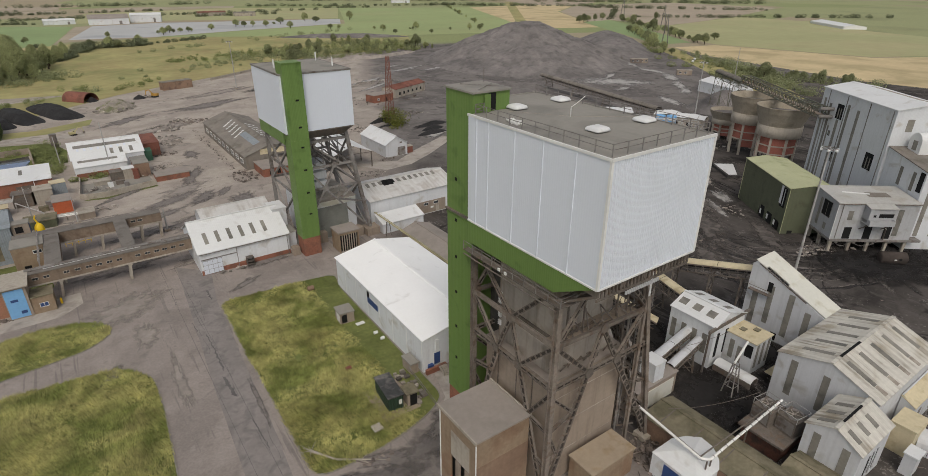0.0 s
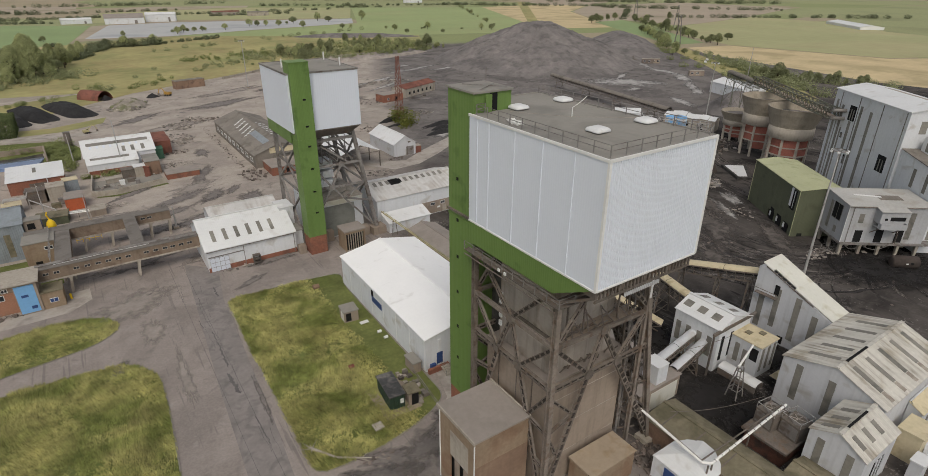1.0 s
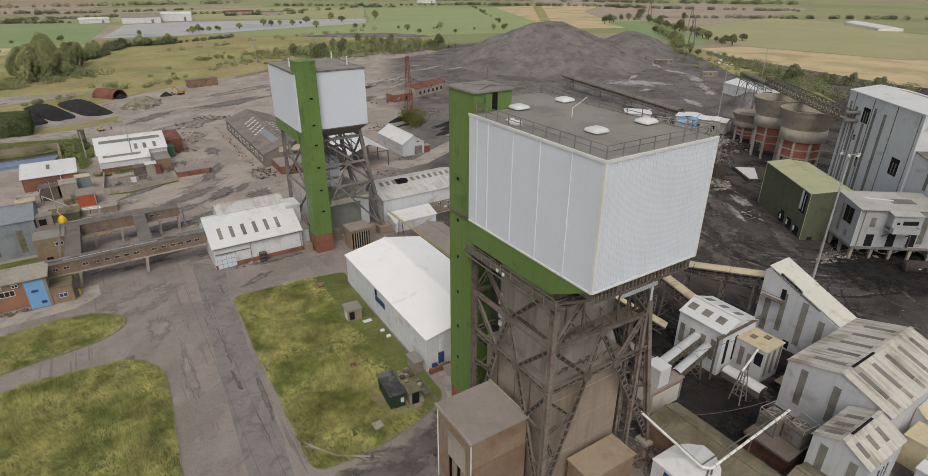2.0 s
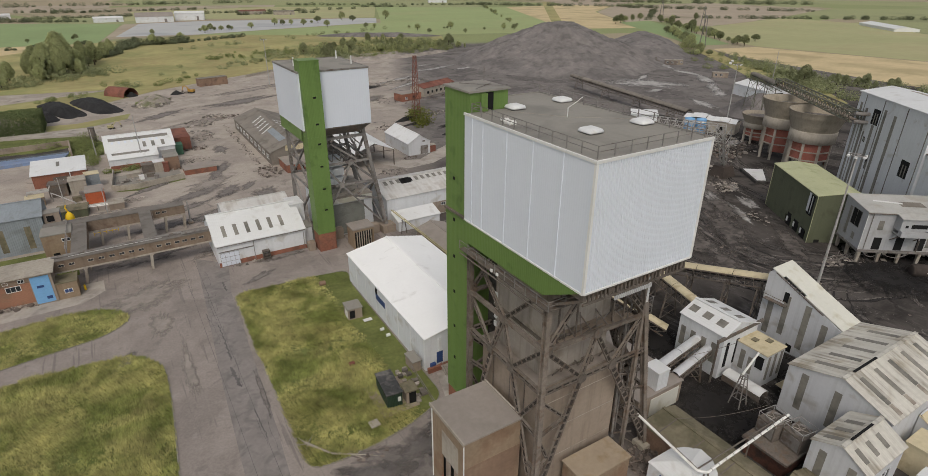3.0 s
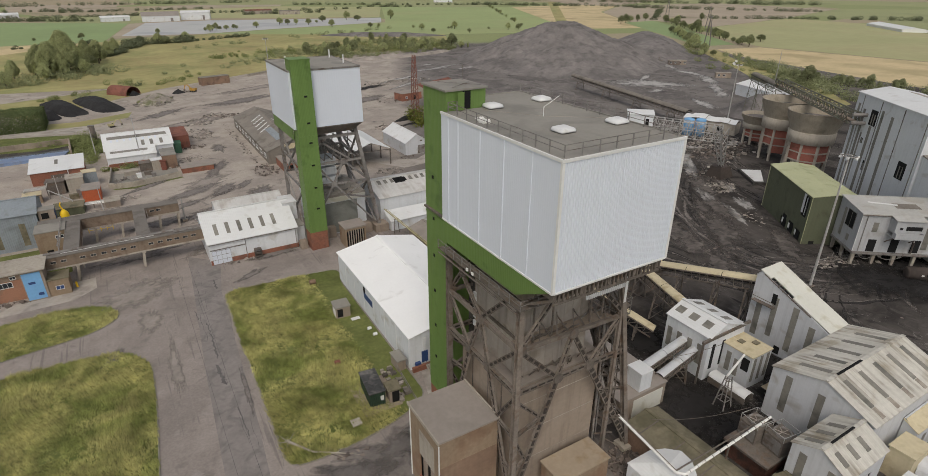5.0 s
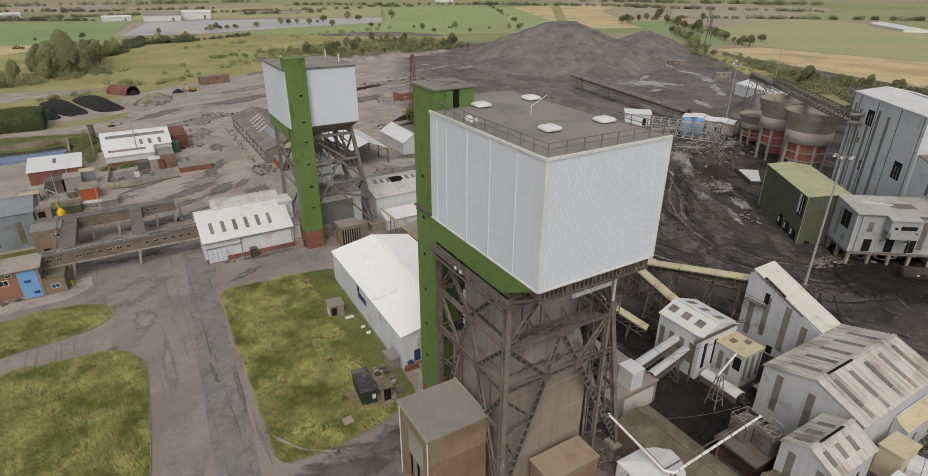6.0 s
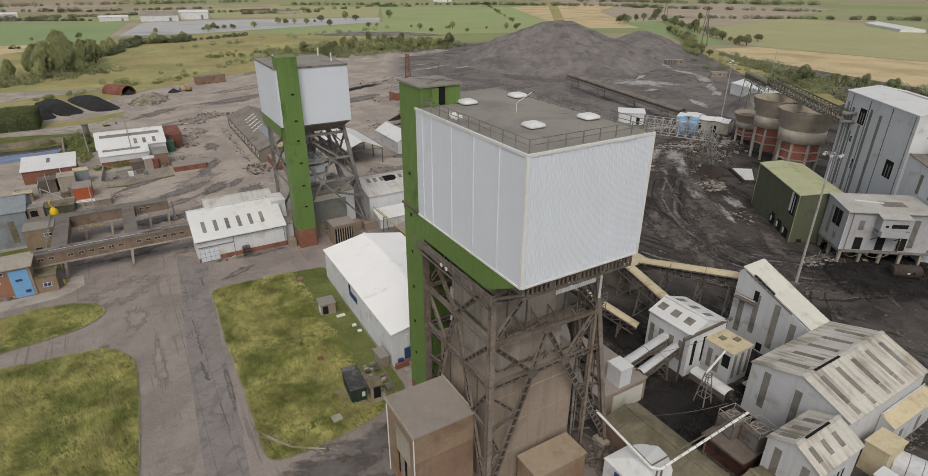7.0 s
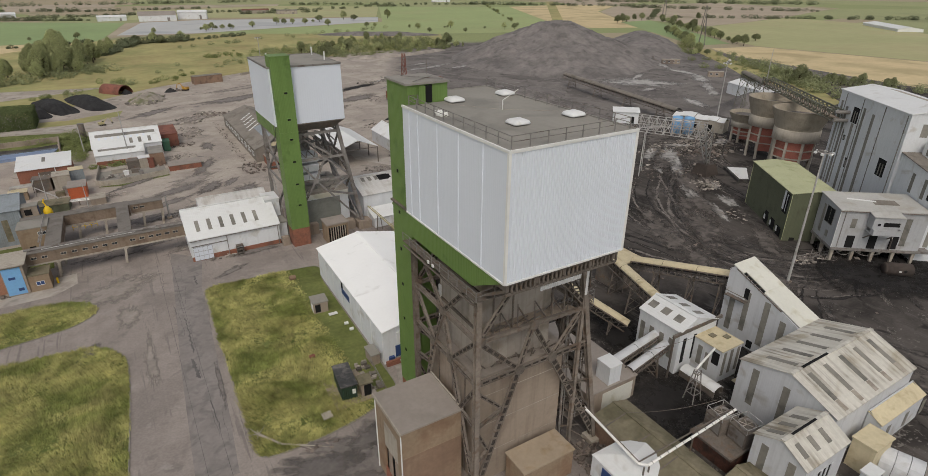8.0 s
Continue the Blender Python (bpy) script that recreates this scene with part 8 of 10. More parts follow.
part("belt", Shape().beam(pa + Vector((0, 0, 0.5)), pb + Vector((0, 0, 0.5)), 1.6, 0.2), M["concrete"], t)
for z in (0.3, 2.5):
    part("roller", Shape().tube(pa - sd * 1.4 - dd.normalized() * 1.2 + Vector((0, 0, z)), pa + sd * 2.2 - dd.normalized() * 1.2 + Vector((0, 0, z)), 0.5, 10), M["steel_light"], t)
conveyor("brown_gallery", "brown sheeted conveyor gallery beyond the bunkers", (214.4, 118.0, 21.8), (250.6, 151.0, 18.4), 3.0, "slate", (0.2, 0.6, 0.95), 2.4, "truss_green")

# ---------- lattice gantry, cabin and incline in the stocking yard ----------
t = thing("gantry_truss", "grey lattice gantry with a slim tower and concrete foot", "gantry", 168.0, 103.0, 0)
part("foot", Shape().hexa([(162.4, 99.0, 0), (168.6, 99.0, 0), (168.6, 104.6, 0), (162.4, 104.6, 0)], [(163.2, 100.0, 3.4), (167.6, 100.0, 3.4), (167.6, 103.8, 3.4), (163.2, 103.8, 3.4)]), M["tank_rust"], t)
fa, fb = Vector((165.4, 101.8, 3.4)), Vector((156.6, 98.4, 17.5))
for k, (ox, oy) in enumerate(((-1, -1), (1, -1), (1, 1), (-1, 1))):
    part("leg", Shape().beam(fa + Vector((ox * 0.5, oy * 0.5, 0)), fb + Vector((ox * 1.6, oy * 1.6, 0)), 0.25), M["galv"], t)
for i in range(5):
    f0, f1 = i / 5, (i + 1) / 5
    for (ox, oy), (px_, py_) in (((-1, -1), (1, -1)), ((1, -1), (1, 1)), ((1, 1), (-1, 1)), ((-1, 1), (-1, -1))):
        k0, k1 = 0.5 + 1.1 * f0, 0.5 + 1.1 * f1
        part("lacing", Shape().beam(fa + (fb - fa) * f0 + Vector((ox * k0, oy * k0, 0)), fa + (fb - fa) * f1 + Vector((px_ * k1, py_ * k1, 0)), 0.16), M["galv"], t)
ga, gb = Vector((157.0, 98.0, 13.4)), Vector((143.2, 117.6, 14.2))
gd = gb - ga
gs = gd.cross(Vector((0, 0, 1))).normalized()
for o in (-1.6, 1.6):
    for z in (0, 2.4, 4.6):
        part("chord", Shape().beam(ga + gs * o + Vector((0, 0, z)), gb + gs * o + Vector((0, 0, z)), 0.18), M["galv"], t)
    for i in range(10):
        c0, c1 = ga + gd * (i / 10) + gs * o, ga + gd * ((i + 1) / 10) + gs * o
        part("lacing", Shape().beam(c0, c1 + Vector((0, 0, 4.6)), 0.12).beam(c1, c0 + Vector((0, 0, 4.6)), 0.12).beam(c0, c0 + Vector((0, 0, 4.6)), 0.14), M["galv"], t)
for i in range(11):
    c = ga + gd * (i / 10)
    part("cross_tie", Shape().beam(c - gs * 1.6, c + gs * 1.6, 0.12), M["galv"], t)
    part("cross_tie", Shape().beam(c - gs * 1.6 + Vector((0, 0, 4.6)), c + gs * 1.6 + Vector((0, 0, 4.6)), 0.12), M["galv"], t)
for f in (0.72, ):
    c = ga + gd * f
    for o in (-1.5, 1.5):
        part("leg", Shape().beam(c + gs * o, (c.x + 2 * gs.x * o, c.y + 2 * gs.y * o, 0), 0.25), M["galv"], t)
t = thing("gantry_cabin", "white sheeted cabin on a steel stand", "cabin", 137.6, 117.2, 0, -42)
part("body", Shape().box(0, 7.4, 0, 3.8, 16.6, 20.0), M["white_wall"], t)
part("roof", Shape().hexa([(-0.3, -0.3, 20.0), (7.7, -0.3, 20.0), (7.7, 4.1, 20.6), (-0.3, 4.1, 20.6)], [(-0.3, -0.3, 20.2), (7.7, -0.3, 20.2), (7.7, 4.1, 20.8), (-0.3, 4.1, 20.8)]), M["white_roof"], t)
part("door", Shape().box(5.2, 6.2, -0.06, 0, 16.7, 18.8), M["dark"], t, "dark open door")
for cx in (0.3, 7.0):
    for cy in (0.2, 3.5):
        part("stand_leg", Shape().beam((cx, cy, 0), (cx, cy, 16.6), 0.3), M["steel"], t)
    part("stand_brace", Shape().beam((cx, 0.2, 1), (cx, 3.5, 15), 0.2).beam((cx, 3.5, 1), (cx, 0.2, 15), 0.2), M["steel"], t)
conveyor("long_incline", "long brown inclined conveyor across the stocking yard", (228.0, 245.0, 6.5), (211.5, 152.0, 5.6), 3.4, "slate", (0.08, 0.35, 0.62, 0.88), 1.8)
for i, (x, y) in enumerate(((199.2, 142.0), (202.2, 138.8))):
    t = thing("water_tank", "bright blue upright tank below the gantry", "tank", x, y, 0, 0, "blue tanks in the stocking yard")
    part("shell", Shape().lathe(0, 0, [(2.0, 0), (2.0, 6.2), (1.9, 6.5), (0.1, 6.9)], 20), M["blue"], t, "", True)
    part("band", Shape().lathe(0, 0, [(2.03, 5.2), (2.03, 5.6)], 20, False), M["frame"], t)
t = thing("white_tank_house", "long pale sheeted house with a buckled white roof", "tank house", 206.4, 150.6, 0, -70)
part("wall", Shape().box(0, 21, 0, 0.2, 0, 4.4), M["concrete_light"], t)
part("wall", Shape().box(0, 21, 6.8, 7.0, 0, 4.4), M["concrete_light"], t)
for x in (0, 20.8):
    part("end_wall", Shape().box(x, x + 0.2, 0.2, 6.8, 0, 4.4), M["concrete_light"], t)
for i in range(7):          # sheets of the roof, lifted unevenly
    dz, tilt = (0.0, 0.5, 0.9, 0.3, 0.1, 0.4, 0.0)[i], (0.0, 0.3, -0.2, -0.3, 0.1, -0.2, 0.0)[i]
    for y0, y1, z0, z1 in ((-0.3, 3.5, 4.4, 5.5), (3.5, 7.3, 5.5, 4.4)):
        part("roof_sheet", slab((3 * i, y0, z0 + dz), (3 * i + 2.9, y0, z0 + dz + tilt), (3 * i + 2.9, y1, z1 + dz + tilt), (3 * i, y1, z1 + dz), 0.1), M["white_roof"], t)
for x in (2.0, 8.0, 14.0):
    plate(t, "doorway", (x, 0, 0.2), (1, 0, 0), 2.4, 2.8, "dark" if x > 4 else "blue_grey", 0.05)
# sunken basin
solid("settling_basin", Shape().hexa([(167.0, 91.0, 0), (170.4, 88.4, 0), (181.4, 97.0, 0), (175.0, 102.0, 0)], [(167.0, 91.0, 0.9), (170.4, 88.4, 0.9), (181.4, 97.0, 0.9), (175.0, 102.0, 0.9)]), M["recess"], "dark-edged settling basin under a white sheet", "basin")
solid("basin_lining", Shape().hexa([(168.2, 91.4, 0.9), (170.4, 89.8, 0.9), (179.8, 97.0, 0.9), (175.0, 100.8, 0.9)], [(168.2, 91.4, 0.96), (170.4, 89.8, 0.96), (179.8, 97.0, 0.96), (175.0, 100.8, 0.96)]), M["white_roof"], "white sheet over the basin", "sheet")
t, light = shed("steel_store", "distant white steel store with an open door", 0, 15, 0, 24, 5.6, 7.4, "y", 0.5, "white_wall", "white_roof", over=0.3)
t.matrix_basis = pose(284.0, 163.0, 0, 0, 0, -17)
plate(t, "doorway", (4.6, 0, 0), (1, 0, 0), 5.6, 4.4, "dark", 0.06)
for i, (x, y, w, mt) in enumerate(((328, 226, 9, "concrete"), (346, 279, 8, "scrap"), (352, 276, 6, "concrete"))):
    flat_hut("site_cabin", ("small brown site cabin", "rusty site cabin on bare ground", "grey site cabin on bare ground")[i], x, y, w, 3.2, 3.0, mt, "concrete_light", rz=-42, category="cabin", openings=(("s", 1.0, 1.4, 1.0, 2.2, "window", ""), ("s", 4.2, 1.4, 1.0, 2.2, "window", "")))

# ---------- sheds in the middle distance ----------
M["slate_x"] = mat("old_asbestos_roof", (0.235, 0.21, 0.18), 0.95, var=0.12, stain=(0.16, 0.14, 0.115), amount=0.4, stain_size=4)
t, light = shed("old_workshop", "long old workshop with a brown-grey roof and white rooflights", 44.2, 62.0, 186.0, 244.0, 4.4, 7.6, "y", 0.5, "slate", "slate_x", over=0.3)
for i in range(5):
    for k in range(4):
        light(22.0 + 4.4 * i + k * 0.9, 0.9, 0.34 + 0.12 * k + 0.02 * i, 0.44 + 0.12 * k + 0.02 * i, "white_roof")
for i in range(5):
    for k in range(3):
        light(14.0 + 4.8 * i, 1.0, 1.1 + 0.14 * k, 1.2 + 0.14 * k, "white_roof")
light(6.0, 17.0, 0.55, 0.8, "blue_grey", "roof_window")
for i in range(9):
    window(t, (-0.02, 54 - 6 * i, 1.4), (0, -1, 0), 3.2, 1.6, bars=2)
plate(t, "gable_panel", (5.0, 0, 4.4), (1, 0, 0), 8.0, 1.8, "cream", 0.05)
flat_hut("brick_yard", "roofless brick yard at the workshop end", 46.5, 175.5, 13.0, 10.0, 2.6, "brick", "brown_roof", category="store", openings=(("s", 2.0, 1.0, 0.6, 2.0, "door", "dark"), ("s", 4.5, 1.0, 0.6, 2.0, "door", "dark")))
t, light = shed("cream_shed", "white gabled shed with a pale roof beside the track", 88.4, 97.0, 172.4, 192.0, 4.4, 7.0, "y", 0.5, "grey_wall", "white_roof", over=0.3)
plate(t, "shutter", (4.8, 0, 0.1), (1, 0, 0), 3.0, 3.0, "steel_light", 0.06)
plate(t, "sign", (5.6, 0, 4.4), (1, 0, 0), 1.0, 0.5, "steel", 0.05)
flat_hut("red_kiosk", "small red kiosk beside the shed", 97.4, 173.0, 2.2, 2.2, 2.4, "rust", "concrete_light", category="kiosk")
t = thing("open_canopy", "open-sided canopy with a white sloping roof", "canopy", 66.0, 166.0, 0, 0)
part("roof_slope", slab((0, 0, 5.6), (7, 0, 8.2), (7, 26, 8.2), (0, 26, 5.6), 0.15), M["white_roof"], t)
part("roof_slope", slab((7, 0, 8.2), (14, 0, 5.4), (14, 26, 5.4), (7, 26, 8.2), 0.15), M["white_roof"], t)
part("back_wall", Shape().prism([(0.2, 25.7, 0), (13.8, 25.7, 0), (13.8, 25.7, 5.3), (7, 25.7, 8.0), (0.2, 25.7, 5.5)], (0, 0.15, 0)), M["recess"], t, "dark sheeted back wall")
part("side_wall", Shape().box(0.05, 0.2, 0.4, 25.6, 0, 5.5), M["recess"], t)
for yy in (0.2, 8.5, 17, 25.5):
    part("post", Shape().beam((13.8, yy, 0), (13.8, yy, 5.4), 0.3), M["steel"], t)
    part("post", Shape().beam((0.4, yy, 0), (0.4, yy, 5.6), 0.3), M["steel"], t)
    part("tie", Shape().beam((0.4, yy, 5.4), (13.8, yy, 5.2), 0.2), M["steel"], t)
t, light = shed("red_roof_shed", "long pale shed with a rust-red roof", 0, 27, 0, 9, 4.4, 5.8, "x", 0.5, "concrete_light", "rust", over=0.3)
t.matrix_basis = pose(142.0, 262.4, 0, 0, 0, 24)
for i in range(6):
    plate(t, "window", (3.0 + 3.8 * i, 0, 1.2), (1, 0, 0), 1.4, 1.4, "dark", 0.05)
flat_hut("brick_cabin", "red brick cabin with a grey flat roof", 127.0, 257.0, 12.0, 7.0, 3.6, "brick", "brown_roof", rz=10, category="cabin", openings=(("s", 2.0, 1.2, 1.0, 2.2, "window", ""), ("s", 7.0, 1.2, 0.2, 2.3, "door", "dark")))
flat_hut("brick_store", "long low brown brick store at the yard edge", 47.0, 352.0, 16.0, 5.0, 4.2, "brick_dull", "slate_x", rz=12, category="store")
t = thing("lattice_mast", "slim rust-red lattice mast", "lattice mast", 115.5, 219.2, 0, 0)
for ox, oy in ((-1, -1), (1, -1), (1, 1), (-1, 1)):
    part("leg", Shape().beam((ox * 1.5, oy * 1.5, 0), (ox * 0.5, oy * 0.5, 27.4), 0.2), M["rust"], t)
for i in range(14):
    z0, z1 = 27.4 * i / 14, 27.4 * (i + 1) / 14
    k0, k1 = 1.5 - i / 14, 1.5 - (i + 1) / 14
    for (ox, oy), (px_, py_) in (((-1, -1), (1, -1)), ((1, -1), (1, 1)), ((1, 1), (-1, 1)), ((-1, 1), (-1, -1))):
        part("lacing", Shape().beam((ox * k0, oy * k0, z0), (px_ * k1, py_ * k1, z1), 0.13), M["rust"], t)
t = thing("arch_hangar", "rust-red corrugated arch hangar open at the front", "hangar", 8.6, 338.0, 0, 38)
t.scale = (0.88, 0.88, 0.88)
s = Shape()
for k in range(12):
    a0, a1 = math.pi * k / 12, math.pi * (k + 1) / 12
    p = [(5 - 5 * math.cos(a), 0, 5.0 * math.sin(a)) for a in (a0, a1)]
    q = [(x, 16, z) for x, _, z in p]
    s.add([p[0], p[1], q[1], q[0]], [(0, 1, 2, 3)])
part("arch", s, M["rust"], t, "", True)
part("back_wall", Shape().poly([(5 - 5 * math.cos(math.pi * k / 12), 15.9, 5.0 * math.sin(math.pi * k / 12)) for k in range(13)]), M["rust"], t)
heap("coal_mound", "heap of coal in the mouth of the hangar", 12.2, 341.2, 4, 3, 2.8, 30, "coal", 2, 24)


def excavator(x, y, rz, label, colour, size=0.8):
    t = thing("excavator", label, "excavator", x, y, 0, rz)
    t.scale = (size, size, size)
    for yy in (-1.5, 0.9):
        tr = part("track", Shape().prism([(-2.0, yy, 0.45), (-1.6, yy, 0.0), (1.6, yy, 0.0), (2.0, yy, 0.45), (1.6, yy, 0.95), (-1.6, yy, 0.95)], (0, 0.6, 0)), M["tyre"], t)
        for xx in (-1.5, 0, 1.5):
            part("roller", Shape().tube((xx, yy - 0.03, 0.45), (xx, yy + 0.63, 0.45), 0.32, 10), M["steel"], tr)
    part("body", Shape().box(-2.3, 0.9, -1.3, 1.3, 1.15, 2.3).box(-2.3, -1.0, -1.25, 1.25, 2.3, 2.6), M[colour], t)
    cb = part("cab", Shape().box(0.0, 1.5, 0.35, 1.3, 1.2, 2.95), M[colour], t)
    part("window", Shape().box(0.15, 1.55, 0.3, 1.25, 1.95, 2.8), M["glass"], cb)
    part("boom", Shape().beam((0.9, 0, 1.9), (3.2, 0, 4.6), 0.35, 0.55).beam((3.2, 0, 4.6), (5.2, 0, 4.2), 0.35, 0.5), M[colour], t)
    part("arm", Shape().beam((5.2, 0, 4.3), (6.2, 0, 1.6), 0.3, 0.4), M[colour], t)
    part("bucket", Shape().prism([(5.9, -0.5, 1.6), (6.6, -0.5, 1.5), (6.7, -0.5, 0.7), (6.0, -0.5, 0.5), (5.5, -0.5, 0.9)], (0, 1.0, 0)), M["steel"], t)


M["road_wash_solid"] = mat("pale_rubble_soil", (0.33, 0.29, 0.245), 1.0, var=0.2, big=4, fine=0.6, stain=(0.15, 0.16, 0.075), amount=0.5, stain_size=3, bump=0.3)
M["digger"] = mat("faded_orange_yellow_paint", (0.46, 0.27, 0.06), 0.6, var=0.12)
heap("rubble_mound", "overgrown heap of pale broken rubble beside the hangar", 20, 318, 9, 15, 4.2, -20, "road_wash_solid", 14, 30, 1.1, 0.22, 0.1)
heap("coal_mound", "small heap of coal beside the excavator", 33, 336, 4, 3, 2.4, 10, "coal", 9, 24)
excavator(40.0, 335.5, 140, "faded orange excavator beside a rubble heap", "digger")
excavator(0.5, 269.3, 20, "dull yellow excavator parked on the track", "pipe_yellow", 0.62)
excavator(348.0, 288.0, 60, "dark excavator on the spoil road", "steel")


M["coal_brown"] = mat("trodden_brown_coal_dirt", (0.14, 0.122, 0.108), 0.95, var=0.3, big=4, fine=0.6, stain=(0.05, 0.044, 0.04), amount=0.6, stain_size=2.2, bump=0.06)
M["rut"] = mat("grey_tyre_rut", (0.105, 0.093, 0.084), 0.9, var=0.3, big=3, fine=0.5, stain=(0.04, 0.036, 0.033), amount=0.6, stain_size=1.6)
# ---------- patches, rubble and scrap on the ground ----------
def coal_height(x, y):
    u, v = (x - 62) / 98, (y + 6) / 126
    e = max(0.0, min(1.0, u * 15, v * 15, (1 - u) * 15, (1 - v) * 15))
    r = noise.noise(Vector((0.018 * x + 0.024 * y, 0.28 * x - 0.21 * y, 1))) + 0.6 * noise.noise(Vector((x * 0.09, y * 0.09, 4))) + 0.35 * noise.noise(Vector((x * 0.5, y * 0.5, 9)))
    return 0.004 + e * max(0.0, 0.22 + 0.33 * r)


def fading(m):
    """Let a dirt patch thin out towards its rim, by the fade value of its mesh and a fine noise."""
    n, l = m.node_tree.nodes, m.node_tree.links
    at = n.new("ShaderNodeAttribute")
    at.attribute_name = "fade"
    tc, nz, ad, mp = n.new("ShaderNodeTexCoord"), n.new("ShaderNodeTexNoise"), n.new("ShaderNodeMath"), n.new("ShaderNodeMapRange")
    nz.inputs["Scale"].default_value, nz.inputs["Detail"].default_value = 0.7, 8.0
    l.new(tc.outputs["Object"], nz.inputs["Vector"])
    l.new(at.outputs["Fac"], ad.inputs[0])
    l.new(nz.outputs["Fac"], ad.inputs[1])
    for k, v in (("From Min", 0.45), ("From Max", 1.08), ("To Min", 0.0), ("To Max", 0.95)):
        mp.inputs[k].default_value = v
    l.new(ad.outputs[0], mp.inputs["Value"])
    tr, mx = n.new("ShaderNodeBsdfTransparent"), n.new("ShaderNodeMixShader")
    l.new(mp.outputs[0], mx.inputs[0])
    l.new(tr.outputs[0], mx.inputs[1])
    l.new(n["Principled BSDF"].outputs[0], mx.inputs[2])
    l.new(mx.outputs[0], n["Material Output"].inputs["Surface"])


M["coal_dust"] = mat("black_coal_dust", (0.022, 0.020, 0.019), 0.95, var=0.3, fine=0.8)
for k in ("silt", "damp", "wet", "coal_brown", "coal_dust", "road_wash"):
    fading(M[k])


def blot(name, label, cx, cy, rx, ry, rz, material, seed, z=0.02, category="patch"):
    pts = []
    c, d = math.cos(radians(rz)), math.sin(radians(rz))
    for i in range(90):
        a = i * math.pi / 45
        k = 1 + 0.5 * noise.noise(Vector((math.cos(a) * 1.7, math.sin(a) * 1.7, seed))) + 0.3 * noise.noise(Vector((math.cos(a) * 5, math.sin(a) * 5, seed))) + 0.1 * noise.noise(Vector((math.cos(a) * 14, math.sin(a) * 14, seed)))
        u, v = rx * k * math.cos(a), ry * k * math.sin(a)
        pts.append((cx + u * c - v * d, cy + u * d + v * c))
    fan = [[(cx + (x - cx) * k / 8, cy + (y - cy) * k / 8) for x, y in pts] for k in range(1, 9)]
    vs = [(x, y, coal_height(x, y) + z) for row in fan for x, y in row] + [(cx, cy, coal_height(cx, cy) + z)]
    fs = [(k * 90 + i, k * 90 + 90 + i, k * 90 + 90 + (i + 1) % 90, k * 90 + (i + 1) % 90) for k in range(7) for i in range(90)] + [(720, i, (i + 1) % 90) for i in range(90)]
    ob = solid(name, Shape().add(vs, fs), M[material], label, category, "", "structure", True)
    fade = ob.data.attributes.new("fade", "FLOAT", "POINT")
    fade.data.foreach_set("value", [1 - (i // 90 + 1) / 8 for i in range(720)] + [1.0])
    return ob


